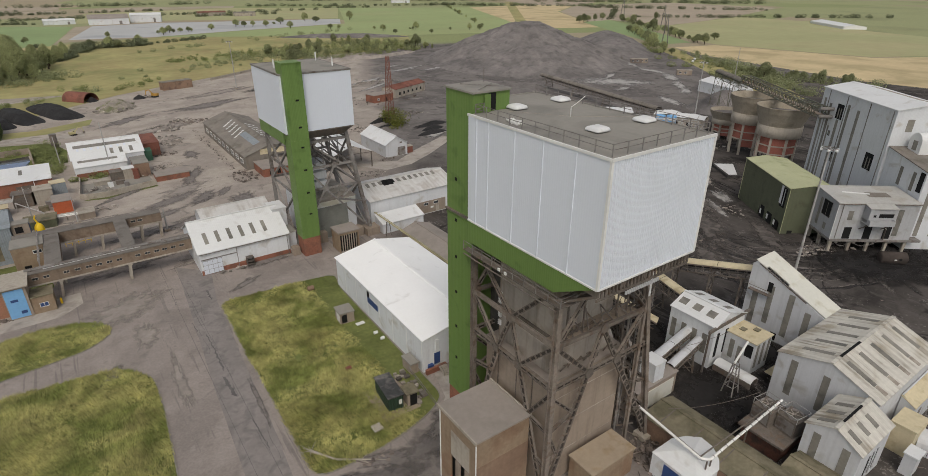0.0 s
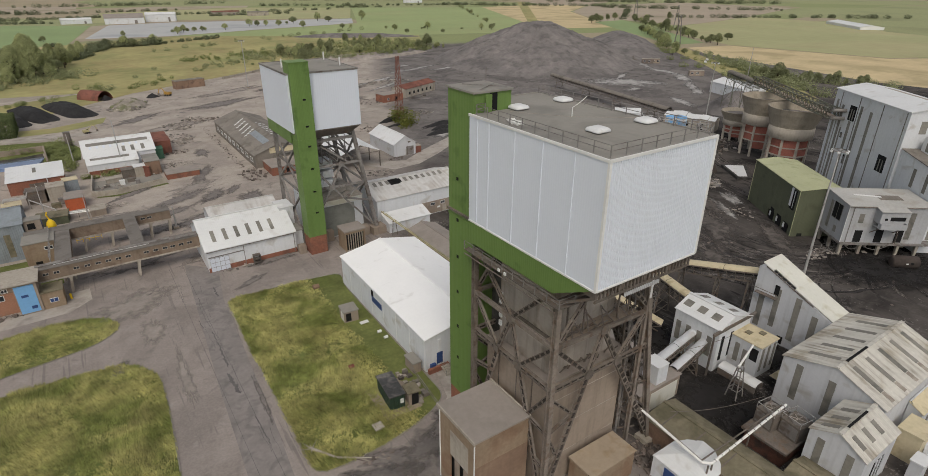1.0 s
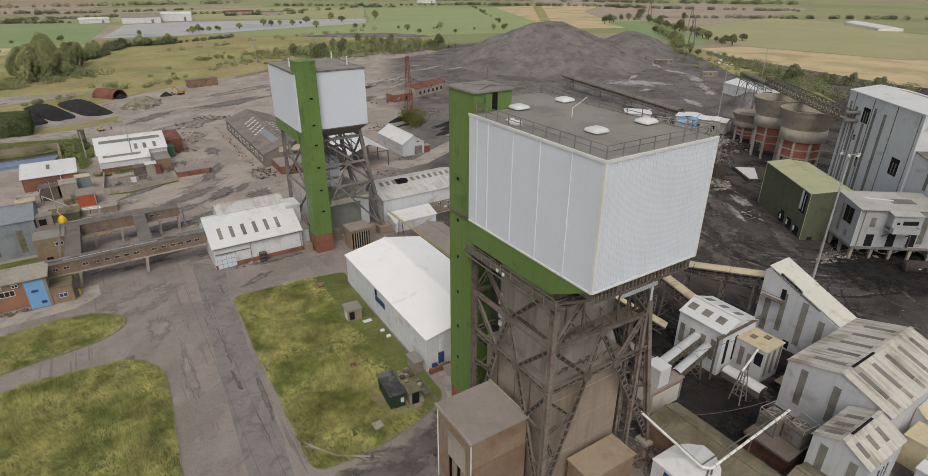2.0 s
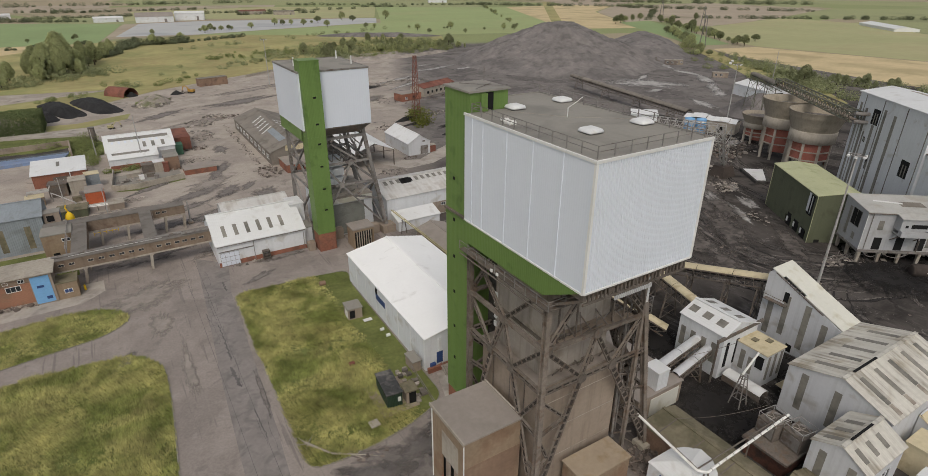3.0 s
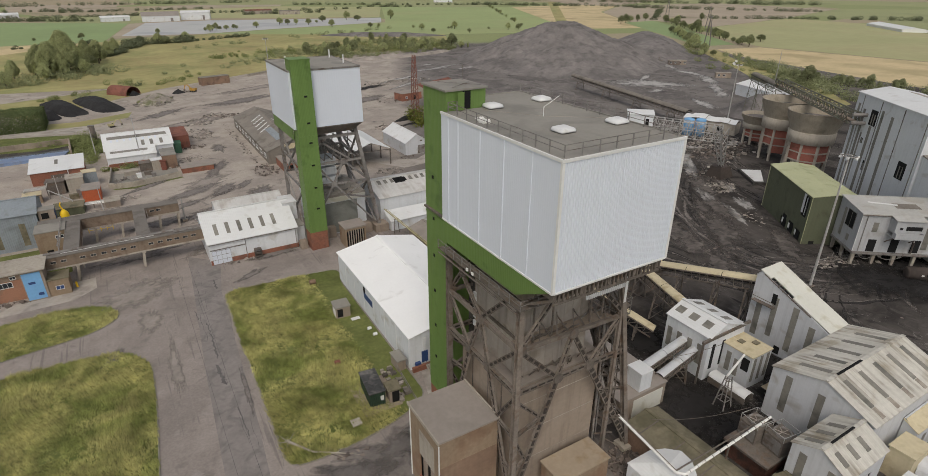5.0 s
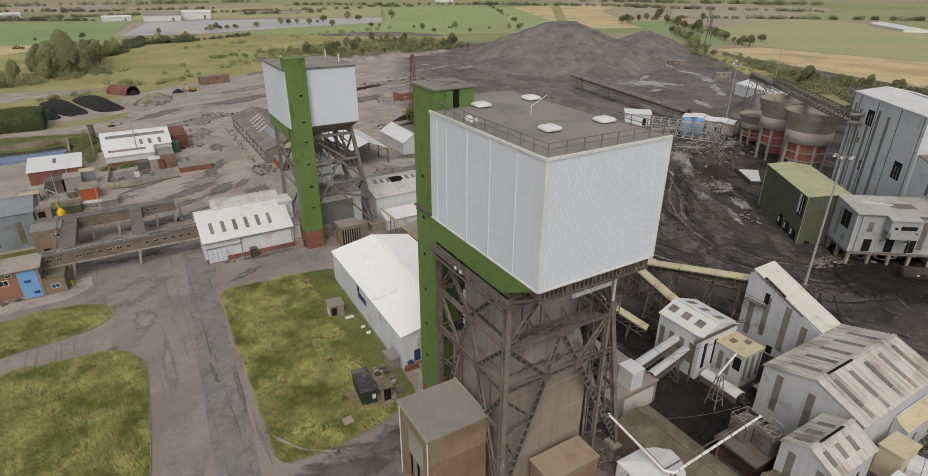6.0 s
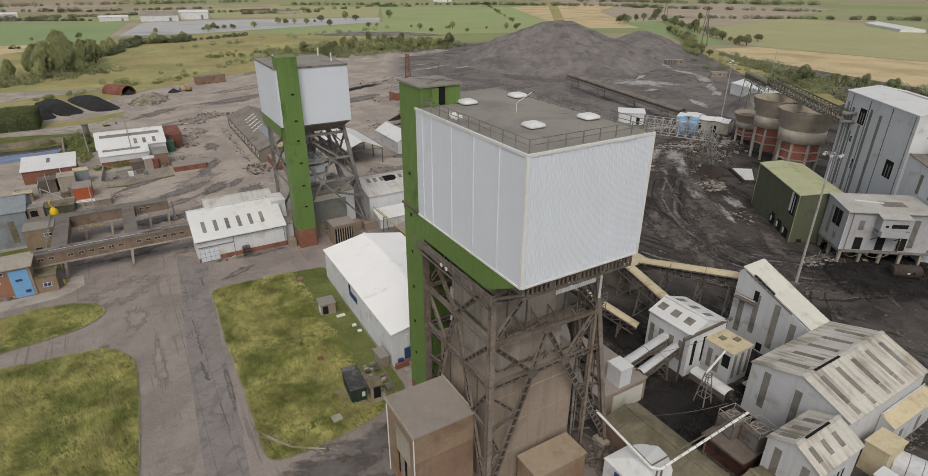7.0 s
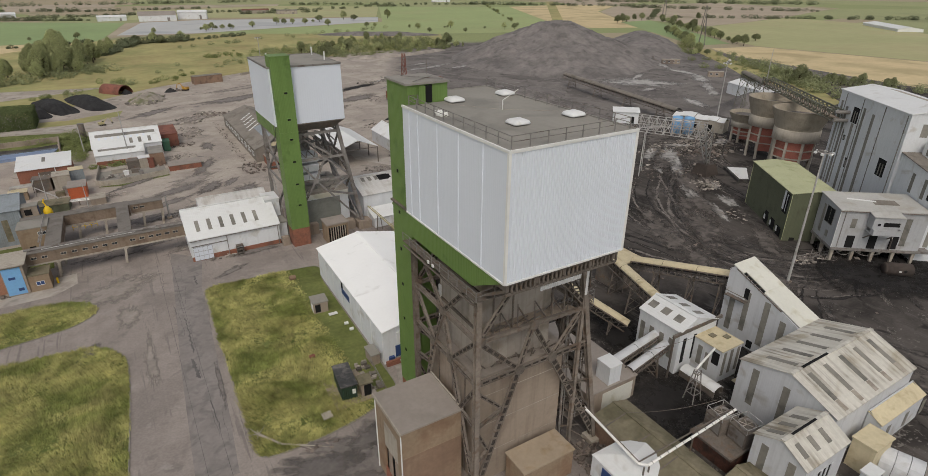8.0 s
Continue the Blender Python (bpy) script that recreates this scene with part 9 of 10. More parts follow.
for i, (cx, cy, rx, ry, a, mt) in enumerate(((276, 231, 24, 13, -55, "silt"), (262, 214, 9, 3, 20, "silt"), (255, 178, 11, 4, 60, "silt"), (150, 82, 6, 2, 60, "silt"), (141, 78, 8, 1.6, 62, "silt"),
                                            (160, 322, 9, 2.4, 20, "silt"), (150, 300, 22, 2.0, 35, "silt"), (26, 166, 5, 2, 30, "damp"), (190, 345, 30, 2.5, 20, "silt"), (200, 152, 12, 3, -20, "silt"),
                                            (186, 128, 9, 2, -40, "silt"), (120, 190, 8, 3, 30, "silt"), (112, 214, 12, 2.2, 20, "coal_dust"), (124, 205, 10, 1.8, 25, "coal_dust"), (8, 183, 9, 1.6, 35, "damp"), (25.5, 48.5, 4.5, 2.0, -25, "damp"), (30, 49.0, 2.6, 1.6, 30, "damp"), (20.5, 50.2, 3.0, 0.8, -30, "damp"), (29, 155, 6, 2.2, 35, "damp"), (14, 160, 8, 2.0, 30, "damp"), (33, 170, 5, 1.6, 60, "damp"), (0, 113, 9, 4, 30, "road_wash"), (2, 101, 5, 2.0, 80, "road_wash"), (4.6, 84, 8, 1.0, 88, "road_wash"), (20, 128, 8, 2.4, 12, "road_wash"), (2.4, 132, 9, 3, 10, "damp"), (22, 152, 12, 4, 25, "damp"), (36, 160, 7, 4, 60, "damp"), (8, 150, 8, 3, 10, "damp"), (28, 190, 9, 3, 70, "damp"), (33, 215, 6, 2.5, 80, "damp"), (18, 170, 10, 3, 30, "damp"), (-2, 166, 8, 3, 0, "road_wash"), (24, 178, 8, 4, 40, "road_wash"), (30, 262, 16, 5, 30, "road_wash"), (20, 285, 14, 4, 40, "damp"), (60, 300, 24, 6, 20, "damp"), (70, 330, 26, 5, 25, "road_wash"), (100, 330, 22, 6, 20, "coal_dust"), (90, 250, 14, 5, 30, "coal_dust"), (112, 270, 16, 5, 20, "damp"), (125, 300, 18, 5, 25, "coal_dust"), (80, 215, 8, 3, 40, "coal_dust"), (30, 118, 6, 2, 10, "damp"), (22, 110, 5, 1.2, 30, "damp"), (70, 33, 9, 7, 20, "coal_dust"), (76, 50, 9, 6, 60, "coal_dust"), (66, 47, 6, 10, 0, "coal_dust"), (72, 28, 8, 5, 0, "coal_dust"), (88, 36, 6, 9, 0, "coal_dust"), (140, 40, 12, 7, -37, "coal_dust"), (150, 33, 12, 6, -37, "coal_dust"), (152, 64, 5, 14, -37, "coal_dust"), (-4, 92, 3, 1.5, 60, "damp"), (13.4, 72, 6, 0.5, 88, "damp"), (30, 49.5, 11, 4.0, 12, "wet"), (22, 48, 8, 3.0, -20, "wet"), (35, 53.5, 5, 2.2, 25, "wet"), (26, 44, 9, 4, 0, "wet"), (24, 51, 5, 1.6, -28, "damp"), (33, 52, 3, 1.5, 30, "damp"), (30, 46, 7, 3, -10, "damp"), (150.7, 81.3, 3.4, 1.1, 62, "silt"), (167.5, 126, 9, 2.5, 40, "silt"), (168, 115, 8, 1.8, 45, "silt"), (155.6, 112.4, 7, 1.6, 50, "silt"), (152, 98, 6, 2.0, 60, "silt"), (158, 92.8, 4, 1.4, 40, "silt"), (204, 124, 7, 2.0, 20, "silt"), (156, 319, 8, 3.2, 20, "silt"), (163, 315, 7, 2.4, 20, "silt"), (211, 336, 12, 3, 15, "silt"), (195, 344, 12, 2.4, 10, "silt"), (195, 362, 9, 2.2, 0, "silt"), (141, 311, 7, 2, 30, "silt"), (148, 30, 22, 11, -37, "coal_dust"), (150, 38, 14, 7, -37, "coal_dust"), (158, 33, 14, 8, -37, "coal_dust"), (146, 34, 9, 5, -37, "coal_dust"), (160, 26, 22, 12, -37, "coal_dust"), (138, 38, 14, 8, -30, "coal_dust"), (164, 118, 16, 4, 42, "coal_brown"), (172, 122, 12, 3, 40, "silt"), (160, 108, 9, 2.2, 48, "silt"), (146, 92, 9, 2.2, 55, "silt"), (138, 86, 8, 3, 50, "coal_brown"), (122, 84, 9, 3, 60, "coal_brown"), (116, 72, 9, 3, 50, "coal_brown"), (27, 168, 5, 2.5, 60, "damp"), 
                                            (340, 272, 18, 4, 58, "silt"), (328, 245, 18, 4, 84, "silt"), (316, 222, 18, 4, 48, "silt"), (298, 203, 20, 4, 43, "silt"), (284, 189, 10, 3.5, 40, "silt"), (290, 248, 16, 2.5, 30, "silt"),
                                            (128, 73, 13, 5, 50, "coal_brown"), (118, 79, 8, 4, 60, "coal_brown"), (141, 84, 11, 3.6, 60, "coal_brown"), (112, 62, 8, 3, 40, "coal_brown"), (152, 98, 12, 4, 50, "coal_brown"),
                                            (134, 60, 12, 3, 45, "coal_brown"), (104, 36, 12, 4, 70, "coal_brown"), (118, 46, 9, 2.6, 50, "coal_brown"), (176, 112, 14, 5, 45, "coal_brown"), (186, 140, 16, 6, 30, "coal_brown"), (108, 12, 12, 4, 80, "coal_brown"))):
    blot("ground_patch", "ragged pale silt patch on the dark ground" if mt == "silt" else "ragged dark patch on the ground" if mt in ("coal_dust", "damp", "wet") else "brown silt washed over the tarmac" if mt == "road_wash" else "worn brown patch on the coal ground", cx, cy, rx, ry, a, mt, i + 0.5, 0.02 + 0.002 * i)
sheet_of("haul_track", [(75, 181), (74, 172), (82, 160), (92, 161), (104, 168), (124, 182), (121, 186), (100, 174), (90, 167), (82, 170)], 0.05, "road_pale", "pale dusty haul track past the shed", "track")
for i, (cx, cy, rx, a) in enumerate(((128, 204, 9, 5), (120, 192, 9, 5), (124, 198, 7, 8), (150, 214, 12, 10), (112, 222, 8, 20))):
    heap("coal_ridge", "low ridge of tipped black shale in the yard", cx, cy, rx, 2.2, 1.8, a, "coal", 20 + i, 26, 1.2, 0.12, 0.1)
DEBRIS = [(30, 240, 5, 9, 90, 1.8, "rubble"), (33, 258, 6, 4, 70, 1.8, "rubble"), (41.2, 238, 1.2, 18, 60, 0.9, "scrap"), (40.8, 205, 1.2, 16, 60, 0.9, "scrap"), (42, 180, 4, 7, 60, 1.8, "scrap"),
          (19, 312, 8, 8, 160, 3.2, "rubble"), (22, 322, 6, 9, 120, 3.4, "rubble"), (38, 338, 4, 3, 40, 1.6, "scrap"), (22, 205, 7, 3, 60, 1.4, "rubble"), (2.5, 174, 4, 1.6, 50, 1.2, "rubble"), (76, 159, 5, 3, 70, 1.4, "rubble"),
          (156, 95, 7, 4, 110, 1.6, "rubble"), (117, 66, 6, 3, 60, 1.3, "scrap"), (140, 77, 7, 3, 60, 1.3, "rubble"), (185, 118, 12, 7, 150, 2.0, "scrap"), (200, 128, 12, 8, 130, 2.0, "rubble"),
          (180, 128, 16, 6, 120, 2.0, "rubble"), (150, 310, 22, 5, 110, 2.6, "rubble"), (100, 213, 7, 4, 60, 1.8, "scrap"), (126, 228, 12, 4, 80, 2.2, "rubble"), (100, 60, 16, 16, 120, 0.9, "scrap"),
          (128, 72, 16, 14, 120, 0.9, "scrap"), (150, 112, 14, 10, 110, 1.2, "scrap"), (110, 28, 14, 14, 90, 0.8, "scrap"), (88, 170, 3, 2, 40, 1.2, "scrap"), (60, 150, 10, 6, 60, 1.4, "scrap"), (36, 150, 4, 3, 30, 1.2, "scrap"),
          (168, 112, 16, 10, 60, 2.0, "rubble"), (160, 104, 10, 6, 80, 1.6, "scrap"), (192, 118, 12, 8, 60, 2.4, "rubble"), (205, 118, 10, 5, 70, 2.2, "scrap"), (155, 94, 6, 4, 70, 1.8, "rubble"), (143, 72, 6, 3, 40, 1.2, "rubble"), (137, 50, 7, 2, 60, 1.2, "rubble"), (16, 199, 4, 2, 40, 1.4, "rubble"), (25, 221, 5, 3, 60, 1.6, "scrap"), (31, 265, 6, 3, 60, 1.8, "rubble"), (40, 272, 5, 3, 50, 1.8, "rubble"), (54, 32, 3.4, 3.4, 90, 1.8, "scrap"), (57, 30, 2.4, 4, 60, 1.6, "scrap"), (46, 29, 5, 1.5, 40, 1.0, "scrap"), (44, 268, 7, 4, 50, 2.0, "scrap"), (60, 255, 6, 2, 40, 2.0, "rubble"), (135, 262, 20, 10, 90, 2.2, "scrap"), (178, 200, 16, 6, 80, 2.0, "scrap")]
for i, (cx, cy, rx, ry, n, sz, mt) in enumerate(DEBRIS):
    debris("debris_field", "scattered pale rubble and boards on bare ground" if mt == "rubble" else "scattered rusty scrap on bare ground", cx, cy, rx, ry, int(n * 1.8), sz * 0.45, mt, 100 + i)

# tracked-up coal ground: low ridges and ruts
n_, vs, fs = 150, [], []
for i in range(n_ + 1):
    for j in range(n_ + 1):
        x, y = 62 + 98 * i / n_, -6 + 126 * j / n_
        vs.append((x, y, coal_height(x, y)))
for i in range(n_):
    for j in range(n_):
        k = i * (n_ + 1) + j
        fs.append((k, k + n_ + 1, k + n_ + 2, k + 1))
solid("coal_ground", Shape().add(vs, fs), M["ground"], "rutted black coal ground with tyre tracks", "ground", "", "structure", True)

# dragged dirt and tyre tracks curving across the coal ground
M["rut_dark"] = mat("wet_black_rut", (0.03, 0.027, 0.025), 0.85, var=0.3, big=3, fine=0.4)
M["rut_dust"] = mat("dry_grey_drag_mark", (0.19, 0.168, 0.15), 0.95, var=0.3, big=3, fine=0.4, stain=(0.08, 0.07, 0.063), amount=0.5, stain_size=1.3)
for k in ("rut", "rut_dark", "rut_dust"):
    fading(M[k])


def smear(cx, cy, r, a0, a1, width, material, seed):
    """A curved band of dragged dirt that thins out at its edges and ends."""
    n, vs, fade = 70, [], []
    for i in range(n + 1):
        f = i / n
        a = radians(a0 + (a1 - a0) * f)
        o = 1.4 * noise.noise(Vector((f * 4, seed, 2))) + 0.25 * noise.noise(Vector((f * 22, seed, 5)))
        for v in (-1, -0.5, 0, 0.5, 1):
            w = 0.5 * width * v * (1 + 0.5 * noise.noise(Vector((f * 9, v, seed))))
            x, y = cx + (r + o + w) * math.cos(a), cy + (r + o + w) * math.sin(a)
            vs.append((x, y, coal_height(x, y) + 0.03 + 0.0012 * (seed % 40)))
            fade.append((1 - v * v) * min(1, 5 * f, 5 - 5 * f) * (0.62 + 0.6 * noise.noise(Vector((f * 12, seed, 8)))))
    ob = solid("tyre_track", Shape().add(vs, [(5 * i + j, 5 * i + 5 + j, 5 * i + 6 + j, 5 * i + 1 + j) for i in range(n) for j in range(4)]), M[material],
               "curved track of dragged dirt in the coal yard", "tyre track", kind="structure", smooth=True)
    ob.data.attributes.new("fade", "FLOAT", "POINT").data.foreach_set("value", fade)


rnd = random.Random(53)
for i, (cx, cy, r, a0, a1) in enumerate(((146, 78, 32, 170, 262), (146, 78, 35.5, 175, 270), (146, 79, 38, 180, 275), (145, 77, 41, 190, 280), (170, 60, 47, 130, 190), (172, 58, 55, 120, 185), (150, 40, 42, 150, 215),
                                         (190, 40, 70, 118, 160), (200, 30, 88, 120, 158), (120, 30, 22, 150, 250), (140, 5, 40, 110, 180), (230, 60, 76, 120, 165), (236, 66, 70, 118, 168), (150, 74, 26, 165, 265),
                                         (178, 70, 62, 135, 205), (160, 20, 34, 80, 150), (175, 10, 50, 85, 150), (190, -10, 70, 95, 145), (150, 10, 30, 60, 130), (215, 40, 90, 122, 165))):
    for k in range(4):
        smear(cx + rnd.uniform(-3, 3), cy + rnd.uniform(-3, 3), r + (-0.95, 0.95, 2.6, -2.8)[k], a0 + rnd.uniform(-8, 8), a1 + rnd.uniform(-8, 8), (0.6, 0.6, 1.1, 1.9)[k] * rnd.uniform(0.7, 1.3), ("rut_dark", "rut_dark", "rut_dust", "rut")[k] if i % 3 else ("rut_dust", "rut_dust", "rut_dark", "rut")[k], 4 * i + k)


# ---------- trees, hedges and scrub ----------
def leaf_cloud(s, rnd, cx, cy, cz, rx, ry, rz, n, size):
    """n small leaf clumps, mostly near the skin of an ellipsoid, each a bent pair of leaf faces."""
    for _ in range(n):
        d = Vector((rnd.gauss(0, 1), rnd.gauss(0, 1), rnd.gauss(0, 1))).normalized()
        k = 0.72 + 0.36 * rnd.random() ** 0.7
        c = Vector((cx + d.x * rx * k, cy + d.y * ry * k, cz + d.z * rz * k))
        if c.z < 0.15:
            c.z = 0.15 + 0.3 * rnd.random()
        nm = (0.7 * d + Vector((rnd.gauss(0, 0.3), rnd.gauss(0, 0.3), 0.95 + rnd.gauss(0, 0.25)))).normalized()
        a = nm.cross(Vector((rnd.gauss(0, 1), rnd.gauss(0, 1), rnd.gauss(0, 1)))).normalized()
        b = nm.cross(a)
        w, h = size * rnd.uniform(0.5, 1.1), size * rnd.uniform(0.4, 0.9)
        m = c + nm * (0.25 * size)
        s.add([c - a * w, m - b * h, c + a * w, m + b * h], [(0, 1, 2), (0, 2, 3)])


def tree(name, seed, h, r, label, leaf="leaf", tall=False, size=0.7, lobes=9, per=75):
    """A tree in its own frame: tapered trunk, limbs, and a crown of lobes of small leaf clumps with gaps between them."""
    rnd = random.Random(seed)
    t = thing(name, label, "tree", 0, 0, 0, 0)
    part("trunk", Shape().tube((0, 0, 0), (0.1, 0.05, 0.35 * h), 0.035 * h, 8, 0.024 * h).tube((0.1, 0.05, 0.35 * h), (0.0, 0.1, 0.8 * h), 0.024 * h, 7, 0.008 * h), M["bark"], t)
    s, lb = Shape(), Shape()
    for i in range(lobes):
        a = i * 2.4 + rnd.uniform(-0.4, 0.4)
        f = (i + 0.5) / lobes
        z = h * ((0.25 + 0.68 * f) if tall else (0.38 + 0.5 * f))
        k = r * (0.72 if tall else 0.66) * math.sin(math.pi * (0.25 + 0.7 * f)) * rnd.uniform(0.7, 1.15)
        p = (k * math.cos(a), k * math.sin(a), z)
        lb.tube((0.05, 0.05, z * 0.72), p, 0.012 * h, 5, 0.004 * h)
        q = r * (rnd.uniform(0.14, 0.36) if lobes > 15 else rnd.uniform(0.2, 0.5))
        leaf_cloud(s, rnd, *p, q, q, q * (1.25 if tall else 0.85), per, size)
    part("limbs", lb, M["bark"], t)
    part("crown", s, M[leaf], t)
    return t


TREES = [tree("tree", 1, 9.0, 4.2, "broad green hedgerow tree beside the fields", "leaf", False, 0.4, 11, 260), tree("tree", 2, 7.0, 3.6, "round dark green hedgerow tree", "leaf_dark", False, 0.4, 11, 260),
         tree("tree", 3, 18.0, 5.2, "tall green poplar-like tree", "leaf", True, 0.4, 30, 330), tree("tree", 4, 11.0, 4.6, "large dark green tree in a row", "leaf_dark", False, 0.32, 14, 480)]
TREES.append(tree("tree", 6, 24.0, 8.5, "large pale green willow-like tree at the meadow edge", "leaf", True, 0.5, 64, 420))
HOME = [(192, 746), (31, 596), (-28, 424), (353, 183), (-20, 452)]
for tr, (x, y) in zip(TREES, HOME):
    tr.matrix_basis = pose(x, y, 0)
rnd = random.Random(77)


def plant(k, x, y, scale=1.0):
    ob = copy_thing(TREES[k], Matrix.Translation((x, y, 0)) @ Matrix.Rotation(rnd.uniform(0, 6.28), 4, "Z"))
    ob.scale = (scale * rnd.uniform(0.85, 1.15),) * 2 + (scale * rnd.uniform(0.85, 1.15),)
    return ob


# single trees round the sheeted field and along the far hedges
for x, y, k, sc in ((201, 743, 1, 1.5), (210, 739, 0, 1.2), (251, 760, 1, 1.9), (292, 783, 0, 1.7), (298, 760, 1, 1.7), (354, 777, 0, 1.8), (240, 752, 1, 0.9), (103, 688, 0, 1.4), (45, 592, 0, 1.7), (51, 588, 1, 1.3),
                    (69, 606, 0, 1.2), (76, 612, 1, 0.8), (316, 606, 0, 1.3), (312, 570, 1, 1.1), (346, 551, 1, 0.9), (545, 340, 1, 1.6), (507, 333, 1, 1.5), (581, 560, 3, 1.5), (596, 566, 3, 1.4),
                    (610, 572, 0, 1.6), (630, 578, 3, 1.3), (648, 581, 1, 1.8), (674, 567, 3, 1.2), (690, 560, 0, 1.4), (718, 544, 3, 1.3), (521, 419, 0, 1.5), (528, 428, 1, 1.4), (536, 440, 3, 1.2), (514, 410, 1, 1.2)):
    plant(k, x, y, sc * 0.68)
for x, y, sc in ((-27, 436, 0.8), (-18, 438, 0.95), (-21, 428, 0.55), (-12, 452, 0.62), (-8, 470, 0.6), (-36, 440, 0.55), (-1, 492, 0.55), (5, 516, 0.5), (10, 540, 0.45), (-46, 430, 0.5), (-30, 418, 0.4), (-10, 436, 0.4)):
    plant(4, x, y, sc)
for i in range(20):       # trees left of the meadow
    f = rnd.random()
    plant(2 if i % 5 else 3, -74 + 74 * f + rnd.uniform(-8, 8), 418 + 50 * f + rnd.uniform(-12, 16), rnd.uniform(0.5, 0.95))
for i in range(24):
    plant(i % 2, -66 + rnd.uniform(-26, 34), 412 + rnd.uniform(-16, 20), rnd.uniform(0.6, 1.1))
for i in range(18):       # belt of trees beyond the washery
    f = i / 17
    plant(3, 352 + 30 * f + rnd.uniform(-6, 6), 200 - 56 * f + rnd.uniform(-4, 4), rnd.uniform(0.35, 0.65))
for i in range(26):       # hedge trees along the crop strip
    f = i / 25
    plant(i % 2 if i % 4 else 3, 497 + 165 * f + rnd.uniform(-3, 3), 322 + 240 * f + rnd.uniform(-3, 3), rnd.uniform(0.6, 1.25))
for i in range(20):       # foot of the second tip
    f = i / 19
    plant(i % 2, 408 + 100 * f + rnd.uniform(-5, 5), 292 + 110 * f + rnd.uniform(-6, 6), rnd.uniform(0.5, 1.1))
for i in range(40):       # far hedgerows
    a, b = ((-90, 655), (225, 731)) if i < 14 else (((225, 700), (420, 545)) if i < 24 else ((640, 960), (420, 545)))
    f = rnd.random()
    plant(i % 2, a[0] + (b[0] - a[0]) * f, a[1] + (b[1] - a[1]) * f, rnd.uniform(0.4, 0.9))


def scrub(name, label, spots, leaf, seed, size=0.5, per=120):
    """Bushes and thickets, too many to count: spots are (x, y, spread x, spread y, turn, how many, height)."""
    rnd = random.Random(seed)
    s = Shape()
    for cx, cy, rx, ry, a, n, h in spots:
        c, d = math.cos(radians(a)), math.sin(radians(a))
        for _ in range(n):
            u, v = rnd.uniform(-rx, rx), rnd.uniform(-ry, ry)
            k = h * rnd.uniform(0.45, 1.1)
            x, y = cx + u * c - v * d, cy + u * d + v * c
            leaf_cloud(s, rnd, x, y, 0.42 * k, 0.72 * k * rnd.uniform(0.7, 1.4), 0.72 * k * rnd.uniform(0.7, 1.4), 0.5 * k, per, size * (0.5 + 0.09 * k))
    return solid(name, s, M[leaf], label, "scrub", "", "stuff")


scrub("scrub", "dense dark green scrub on the bank behind the yard", [(372, 200, 40, 9, 58, 60, 6.5), (345, 168, 30, 8, 52, 40, 5.5), (410, 262, 40, 8, 50, 30, 4), (205, 452, 66, 26, 6, 110, 4.5), (225, 500, 50, 26, 0, 60, 5), (140, 470, 22, 34, 0, 34, 4), (366, 172, 45, 7, -60, 50, 5), (110, 444, 44, 10, 20, 26, 3.4), (170, 590, 130, 8, 22, 24, 4), (70, 425, 40, 14, 10, 12, 2.6), (150, 436, 30, 6, 10, 16, 5), (-30, 420, 46, 16, 34, 50, 5), (-56, 400, 26, 14, 20, 36, 4.5), (-10, 424, 16, 10, 30, 18, 4.5), (-4, 440, 6, 12, 0, 12, 4), (-10, 343, 3, 2, 0, 3, 4), (12, 369, 5, 3, 0, 5, 4)], "leaf_dark", 5)
scrub("scrub", "pale olive bushes among the bank scrub", [(200, 440, 62, 18, 6, 60, 4.0), (215, 480, 60, 30, 0, 50, 4.5), (120, 480, 24, 22, 10, 24, 3.2), (100, 474, 30, 10, 0, 26, 2.8), (84, 470, 12, 8, 0, 14, 2.4)], "leaf_bush", 8, 0.4, 160)
for i in range(74):       # young trees standing in the bank scrub
    f, g = rnd.random(), rnd.random()
    plant((0, 1, 3, 2)[i % 4], 136 + 140 * f, 418 + 14 * math.sin(3.1 * f) + 92 * g * (0.5 + 0.5 * math.sin(3.1 * f)), rnd.uniform(0.4, 0.95) * (0.55 if i % 4 == 3 else 1))
scrub("scrub", "green bushes along the edge of the yard", [(34, 374, 12, 4, 20, 7, 3.4), (8, 380, 12, 5, 20, 7, 3.6), (49, 389, 10, 4, 20, 4, 3), (-18, 352, 14, 3, 30, 8, 3), (-19, 251, 7, 2.5, 0, 7, 3.2), (-9, 246, 4, 8, 0, 10, 4), (-7, 226, 2, 10, 0, 9, 3.0),
                                                       (6, 204.6, 4, 1, 0, 5, 2.6), (-2, 205, 1.5, 1.5, 0, 3, 2.2), (20, 318, 8, 3, 20, 8, 2.6), (430, 330, 40, 8, 45, 22, 5), (395, 262, 26, 6, -60, 16, 4), (372, 232, 30, 6, -60, 14, 4), (-8, 236, 3, 12, 0, 16, 2.4), (-14, 252, 8, 3, 0, 12, 2.2)], "leaf_bush", 6, 0.3, 260)
scrub("scrub", "yellow-green bushes at the foot of the lattice mast", [(117, 216, 4, 4, 0, 6, 6.5), (113, 209, 3, 3, 0, 4, 5), (121, 228, 3, 3, 0, 3, 5)], "leaf_yellow", 7)
hd = thing("hedge", "tall clipped dark green conifer hedge", "hedge", -38, 268, 0)
s = Shape()
r2 = random.Random(12)
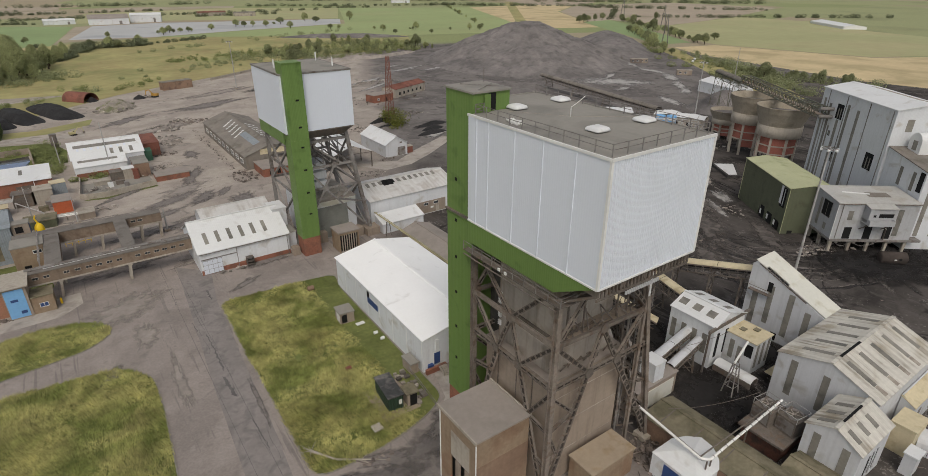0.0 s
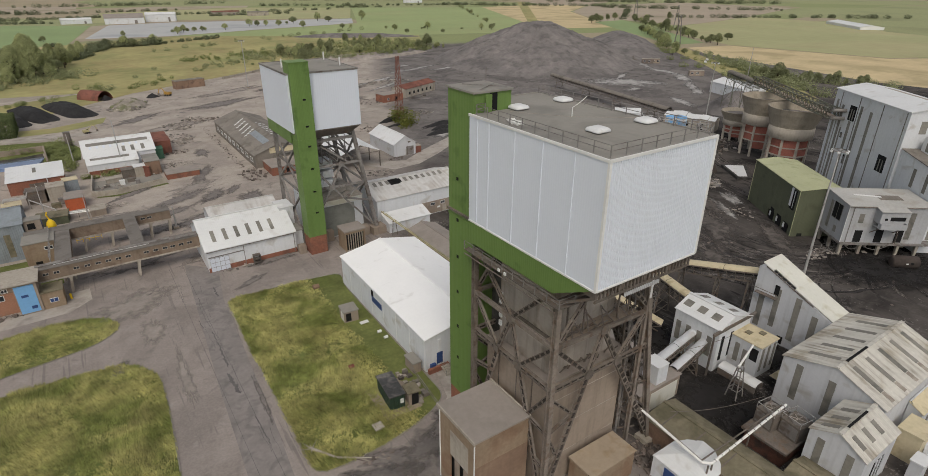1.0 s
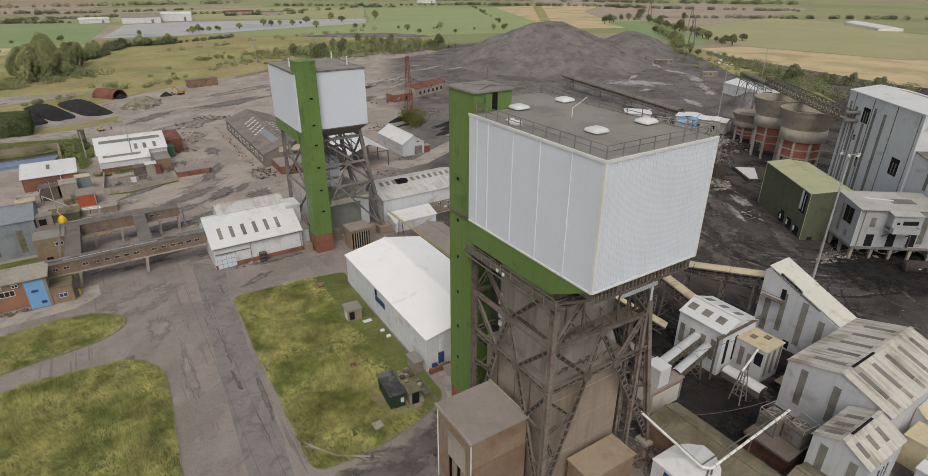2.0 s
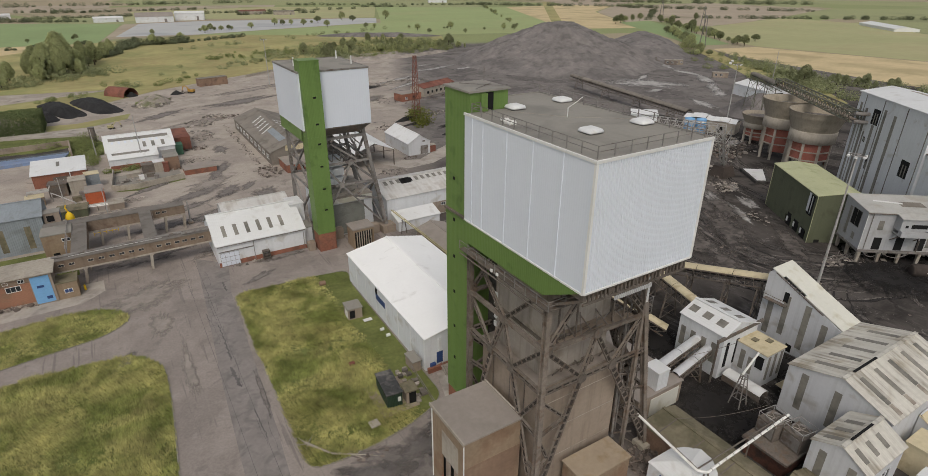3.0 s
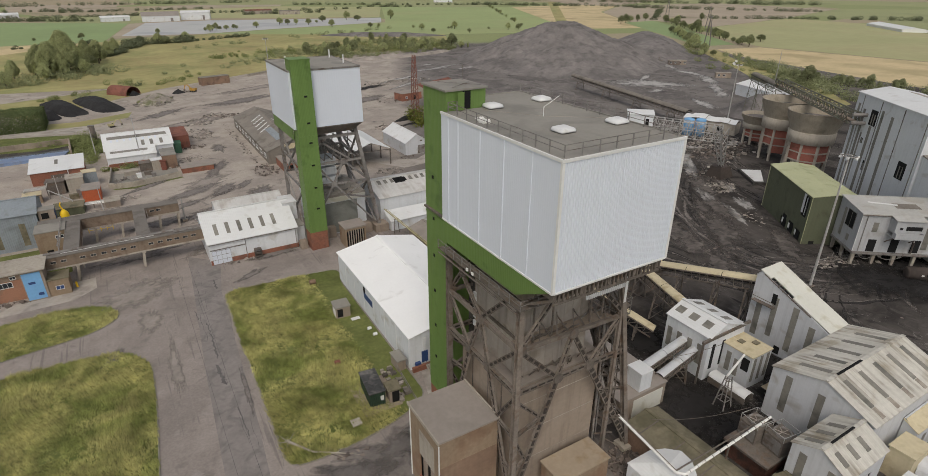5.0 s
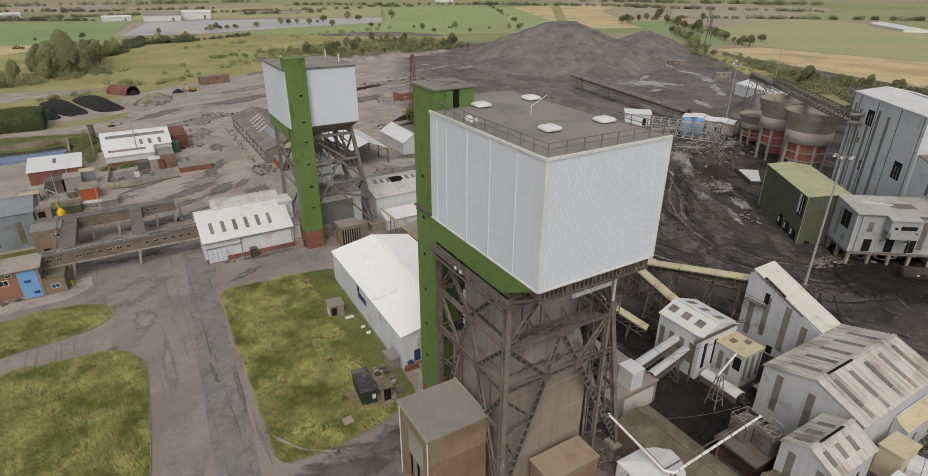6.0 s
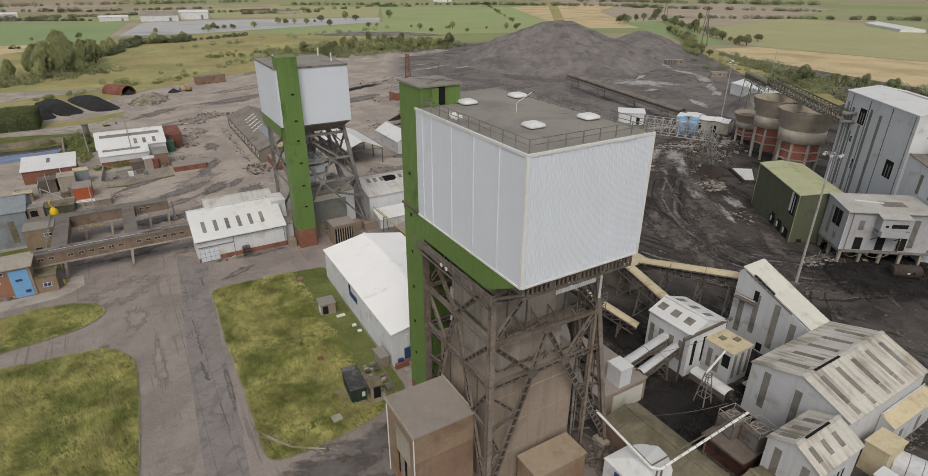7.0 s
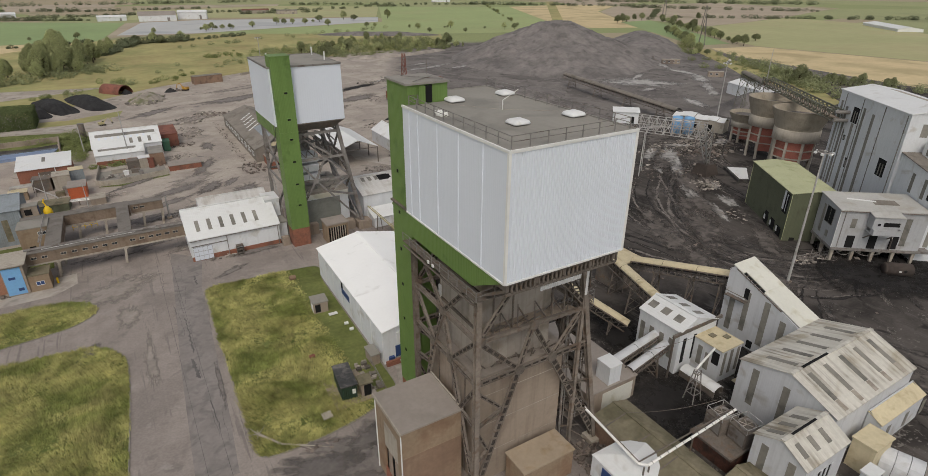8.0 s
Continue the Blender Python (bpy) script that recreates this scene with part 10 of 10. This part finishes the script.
for i in range(26000):      # leaves over the top and the clipped sides of a long block
    x, y, z = r2.uniform(-66, -23), r2.uniform(276, 292), r2.uniform(0.1, 7.0)
    side = r2.random()
    if side < 0.45:
        z = 7.0 + 0.5 * noise.noise(Vector((x * 0.35, y * 0.35, 3)))
    elif side < 0.85:
        y = 276 + 0.5 * noise.noise(Vector((x * 0.35, z * 0.5, 7)))
    else:
        x = -23 + 0.5 * noise.noise(Vector((y * 0.35, z * 0.5, 9)))
    leaf_cloud(s, r2, x, y, z, 0.2, 0.2, 0.2, 2, 0.3)
part("foliage", s, M["leaf_hedge"], hd)
far_woods = [(-200, 1150, 180, 5, 5, 70, 6), (150, 1010, 260, 4, 4, 90, 5), (520, 1120, 200, 5, -25, 70, 6), (800, 950, 180, 8, -40, 70, 7), (980, 700, 160, 8, -50, 60, 7), (900, 480, 200, 5, -35, 60, 6),
             (250, 955, 60, 5, 0, 30, 6), (1150, 900, 260, 26, -45, 110, 10), (700, 1300, 300, 14, -30, 90, 9), (0, 1350, 300, 12, 0, 90, 8), (760, 660, 120, 4, 40, 36, 5), (-250, 800, 160, 4, 20, 50, 5), (16, 552, 5, 42, -20, 40, 6),
             (46, 592, 26, 4, 10, 34, 6.5), (96, 610, 40, 4, 25, 26, 3.6), (-60, 935, 70, 4, -24, 40, 5), (-40, 610, 40, 3, 20, 22, 3.5), (480, 1062, 40, 4, -20, 20, 5), (60, 1130, 120, 4, 3, 40, 5)]
scrub("far_woods", "distant dark green woods and hedges", far_woods, "leaf_far", 9, 0.7, 150)

# ---------- far buildings, road and berm ----------
def far_barn(x, y, w, d, h, rz, label, wall="white_wall", roof="white_roof"):
    t, _l = shed("warehouse", label, 0, w, 0, d, h, h + d * 0.12, "x", 0.5, wall, roof, over=0.4, category="warehouse")
    t.matrix_basis = pose(x, y, 0, 0, 0, rz)
    plate(t, "door", (w * 0.75, 0, 0), (1, 0, 0), w * 0.07, h * 0.6, "steel_light", 0.1)


far_barn(49.6, 866, 44, 34, 7.0, -3, "long distant warehouse with a brown-grey roof", "white_wall", "brown_roof")
far_barn(97, 884, 36, 18, 9.0, -12, "tall white distant warehouse beside the sheeted field")
far_barn(4.5, 892, 33, 14, 5.0, 4, "small white distant warehouse")
far_barn(196, 962, 40, 12, 5, 0, "low pale distant farm building", "concrete_light", "rust")
far_barn(240, 930, 30, 10, 5, -6, "low pale distant farm building", "concrete_light", "slate_x")
far_barn(-150, 1010, 60, 14, 5, 8, "long low pale distant farm building")
far_barn(640, 1180, 40, 14, 6, -20, "small white distant barn", "white_wall", "slate_x")
for x, y, w, rz in ((800, 305, 95, 47),):
    t, _l = shed("glasshouse", "long pale distant glasshouse roofs", 0, w, 0, 26, 3, 5, "x", 0.5, "frame", "white_roof", over=0.2, category="glasshouse")
    t.matrix_basis = pose(x, y, 0, 0, 0, rz)
t = thing("storage_tank", "dark upright tank beside the white workshop", "tank", -6.0, 249.6, 0)
part("shell", Shape().tube((-6.0, 249.6, 0), (-6.0, 249.6, 5.6), 1.1, 16), M["steel"], t, "", True)
part("lid", Shape().tube((-6.0, 249.6, 5.6), (-6.0, 249.6, 5.8), 1.2, 16), M["steel_light"], t)
sheet_of("farm_road", [(505, 596), (520, 592), (900, 1080), (880, 1085)], 0.22, "meadow", "grassy farm track between the stubble fields", "track")
sheet_of("verge", [(-60, 340), (-30, 300), (25, 352), (60, 372), (118, 405), (90, 418), (20, 372)], 0.12, "meadow", "rough grass verge round the yard", "verge")
sheet_of("verge", [(455, 322), (412, 272), (388, 226), (338, 159), (319, 140), (286, 136), (300, 158), (328, 191), (378, 250), (430, 318)], 0.09, "meadow", "rough grass verge beside the stubble field", "verge")
sheet_of("grass_strip", [(-15, 232), (-3.4, 229), (-3.0, 246), (-6, 258), (-12, 256), (-12.4, 249)], 0.05, "lawn", "overgrown grass between the pond and the shed", "grass")
sheet_of("grass_strip", [(-2.0, 184.0), (4.0, 182.2), (17.8, 186.0), (17.4, 187.2), (4.0, 183.8), (-1.0, 184.6)], 0.04, "lawn", "thin grass along the compound wall", "grass")
sheet_of("grass_strip", [(-24, 128.6), (-16, 128.8), (-10.6, 131.0), (-11.2, 139.0), (-17.0, 147.0), (-26, 147.0)], 0.04, "lawn", "dull grass beside the grey shed", "grass")
sheet_of("grass_strip", [(-70, 248), (-35, 245), (-24, 243), (-12, 246), (-6, 252), (-11, 262), (-24, 266), (-37, 269), (-70, 274)], 0.05, "lawn", "green grass strip beside the pond", "grass")
sheet_of("site_track", [(-70, 275), (-37, 270), (-6, 265), (4, 266), (4, 272), (-5, 272), (-38, 279), (-70, 284)], 0.07, "road_pale", "pale dusty site track", "track")
sheet_of("verge", [(-26, 288), (-12, 286.5), (9, 297), (7, 285.5), (-8, 277), (-22, 277)], 0.06, "meadow", "dry grass strip in front of the coal heaps", "verge")
s, rows = Shape(), []
for i in range(61):
    f = i / 60
    x, y = 158 + 92 * f, 408 - 5 * math.sin(2.6 * f) + 20 * f ** 2.2
    h = min(1, 9 * f, 9 - 9 * f) * (2.0 + 1.1 * noise.noise(Vector((i * 0.35, 0, 6))))
    rows.append([(x, y + o, h * k + 0.25 * noise.noise(Vector((i * 0.8, o, 2)))) for o, k in ((-3.2, 0.0), (-1.6, 0.7), (0.0, 1.0), (2.0, 0.8), (4.0, 0.0))])
s.add([p for row in rows for p in row], [(5 * i + j, 5 * i + 5 + j, 5 * i + 6 + j, 5 * i + 1 + j) for i in range(60) for j in range(4)])
solid("berm", s, M["rubble"], "pale stone berm in front of the scrub", "berm", kind="structure")
solid("low_wall", Shape().beam((76, 372, 0.7), (112, 398, 0.7), 0.4, 1.4), M["concrete_light"], "long pale concrete wall at the yard edge", "wall", kind="structure")
for x, y in ((608, 449), (461, 336), (760, 640)):
    t = thing("pylon", "distant grey lattice power pylon", "pylon", x, y, 0, 30)
    for ox, oy in ((-1, -1), (1, -1), (1, 1), (-1, 1)):
        part("leg", Shape().beam((ox * 2.6, oy * 2.6, 0), (ox * 0.4, oy * 0.4, 26), 0.3), M["steel_light"], t)
    for z, w in ((17, 6), (21, 5), (25, 3.5)):
        part("arm", Shape().beam((-w, 0, z), (w, 0, z), 0.3), M["steel_light"], t)
for i, (x, y) in enumerate(((388, 256), (393, 259), (399, 262))):
    t = thing("parked_car", "small pale car parked beside the spoil road", "car", x, y, 0, 40)
    part("body", Shape().box(-2.0, 2.0, -0.85, 0.85, 0.3, 0.9).hexa([(-1.5, -0.8, 0.9), (1.2, -0.8, 0.9), (1.2, 0.8, 0.9), (-1.5, 0.8, 0.9)], [(-1.2, -0.65, 1.45), (0.6, -0.65, 1.45), (0.6, 0.65, 1.45), (-1.2, 0.65, 1.45)]), M["frame" if i != 1 else "steel_light"], t)
    for cx in (-1.3, 1.3):
        for cy in (-0.9, 0.7):
            part("wheel", Shape().tube((cx, cy, 0.32), (cx, cy + 0.2, 0.32), 0.32, 12), M["tyre"], t)
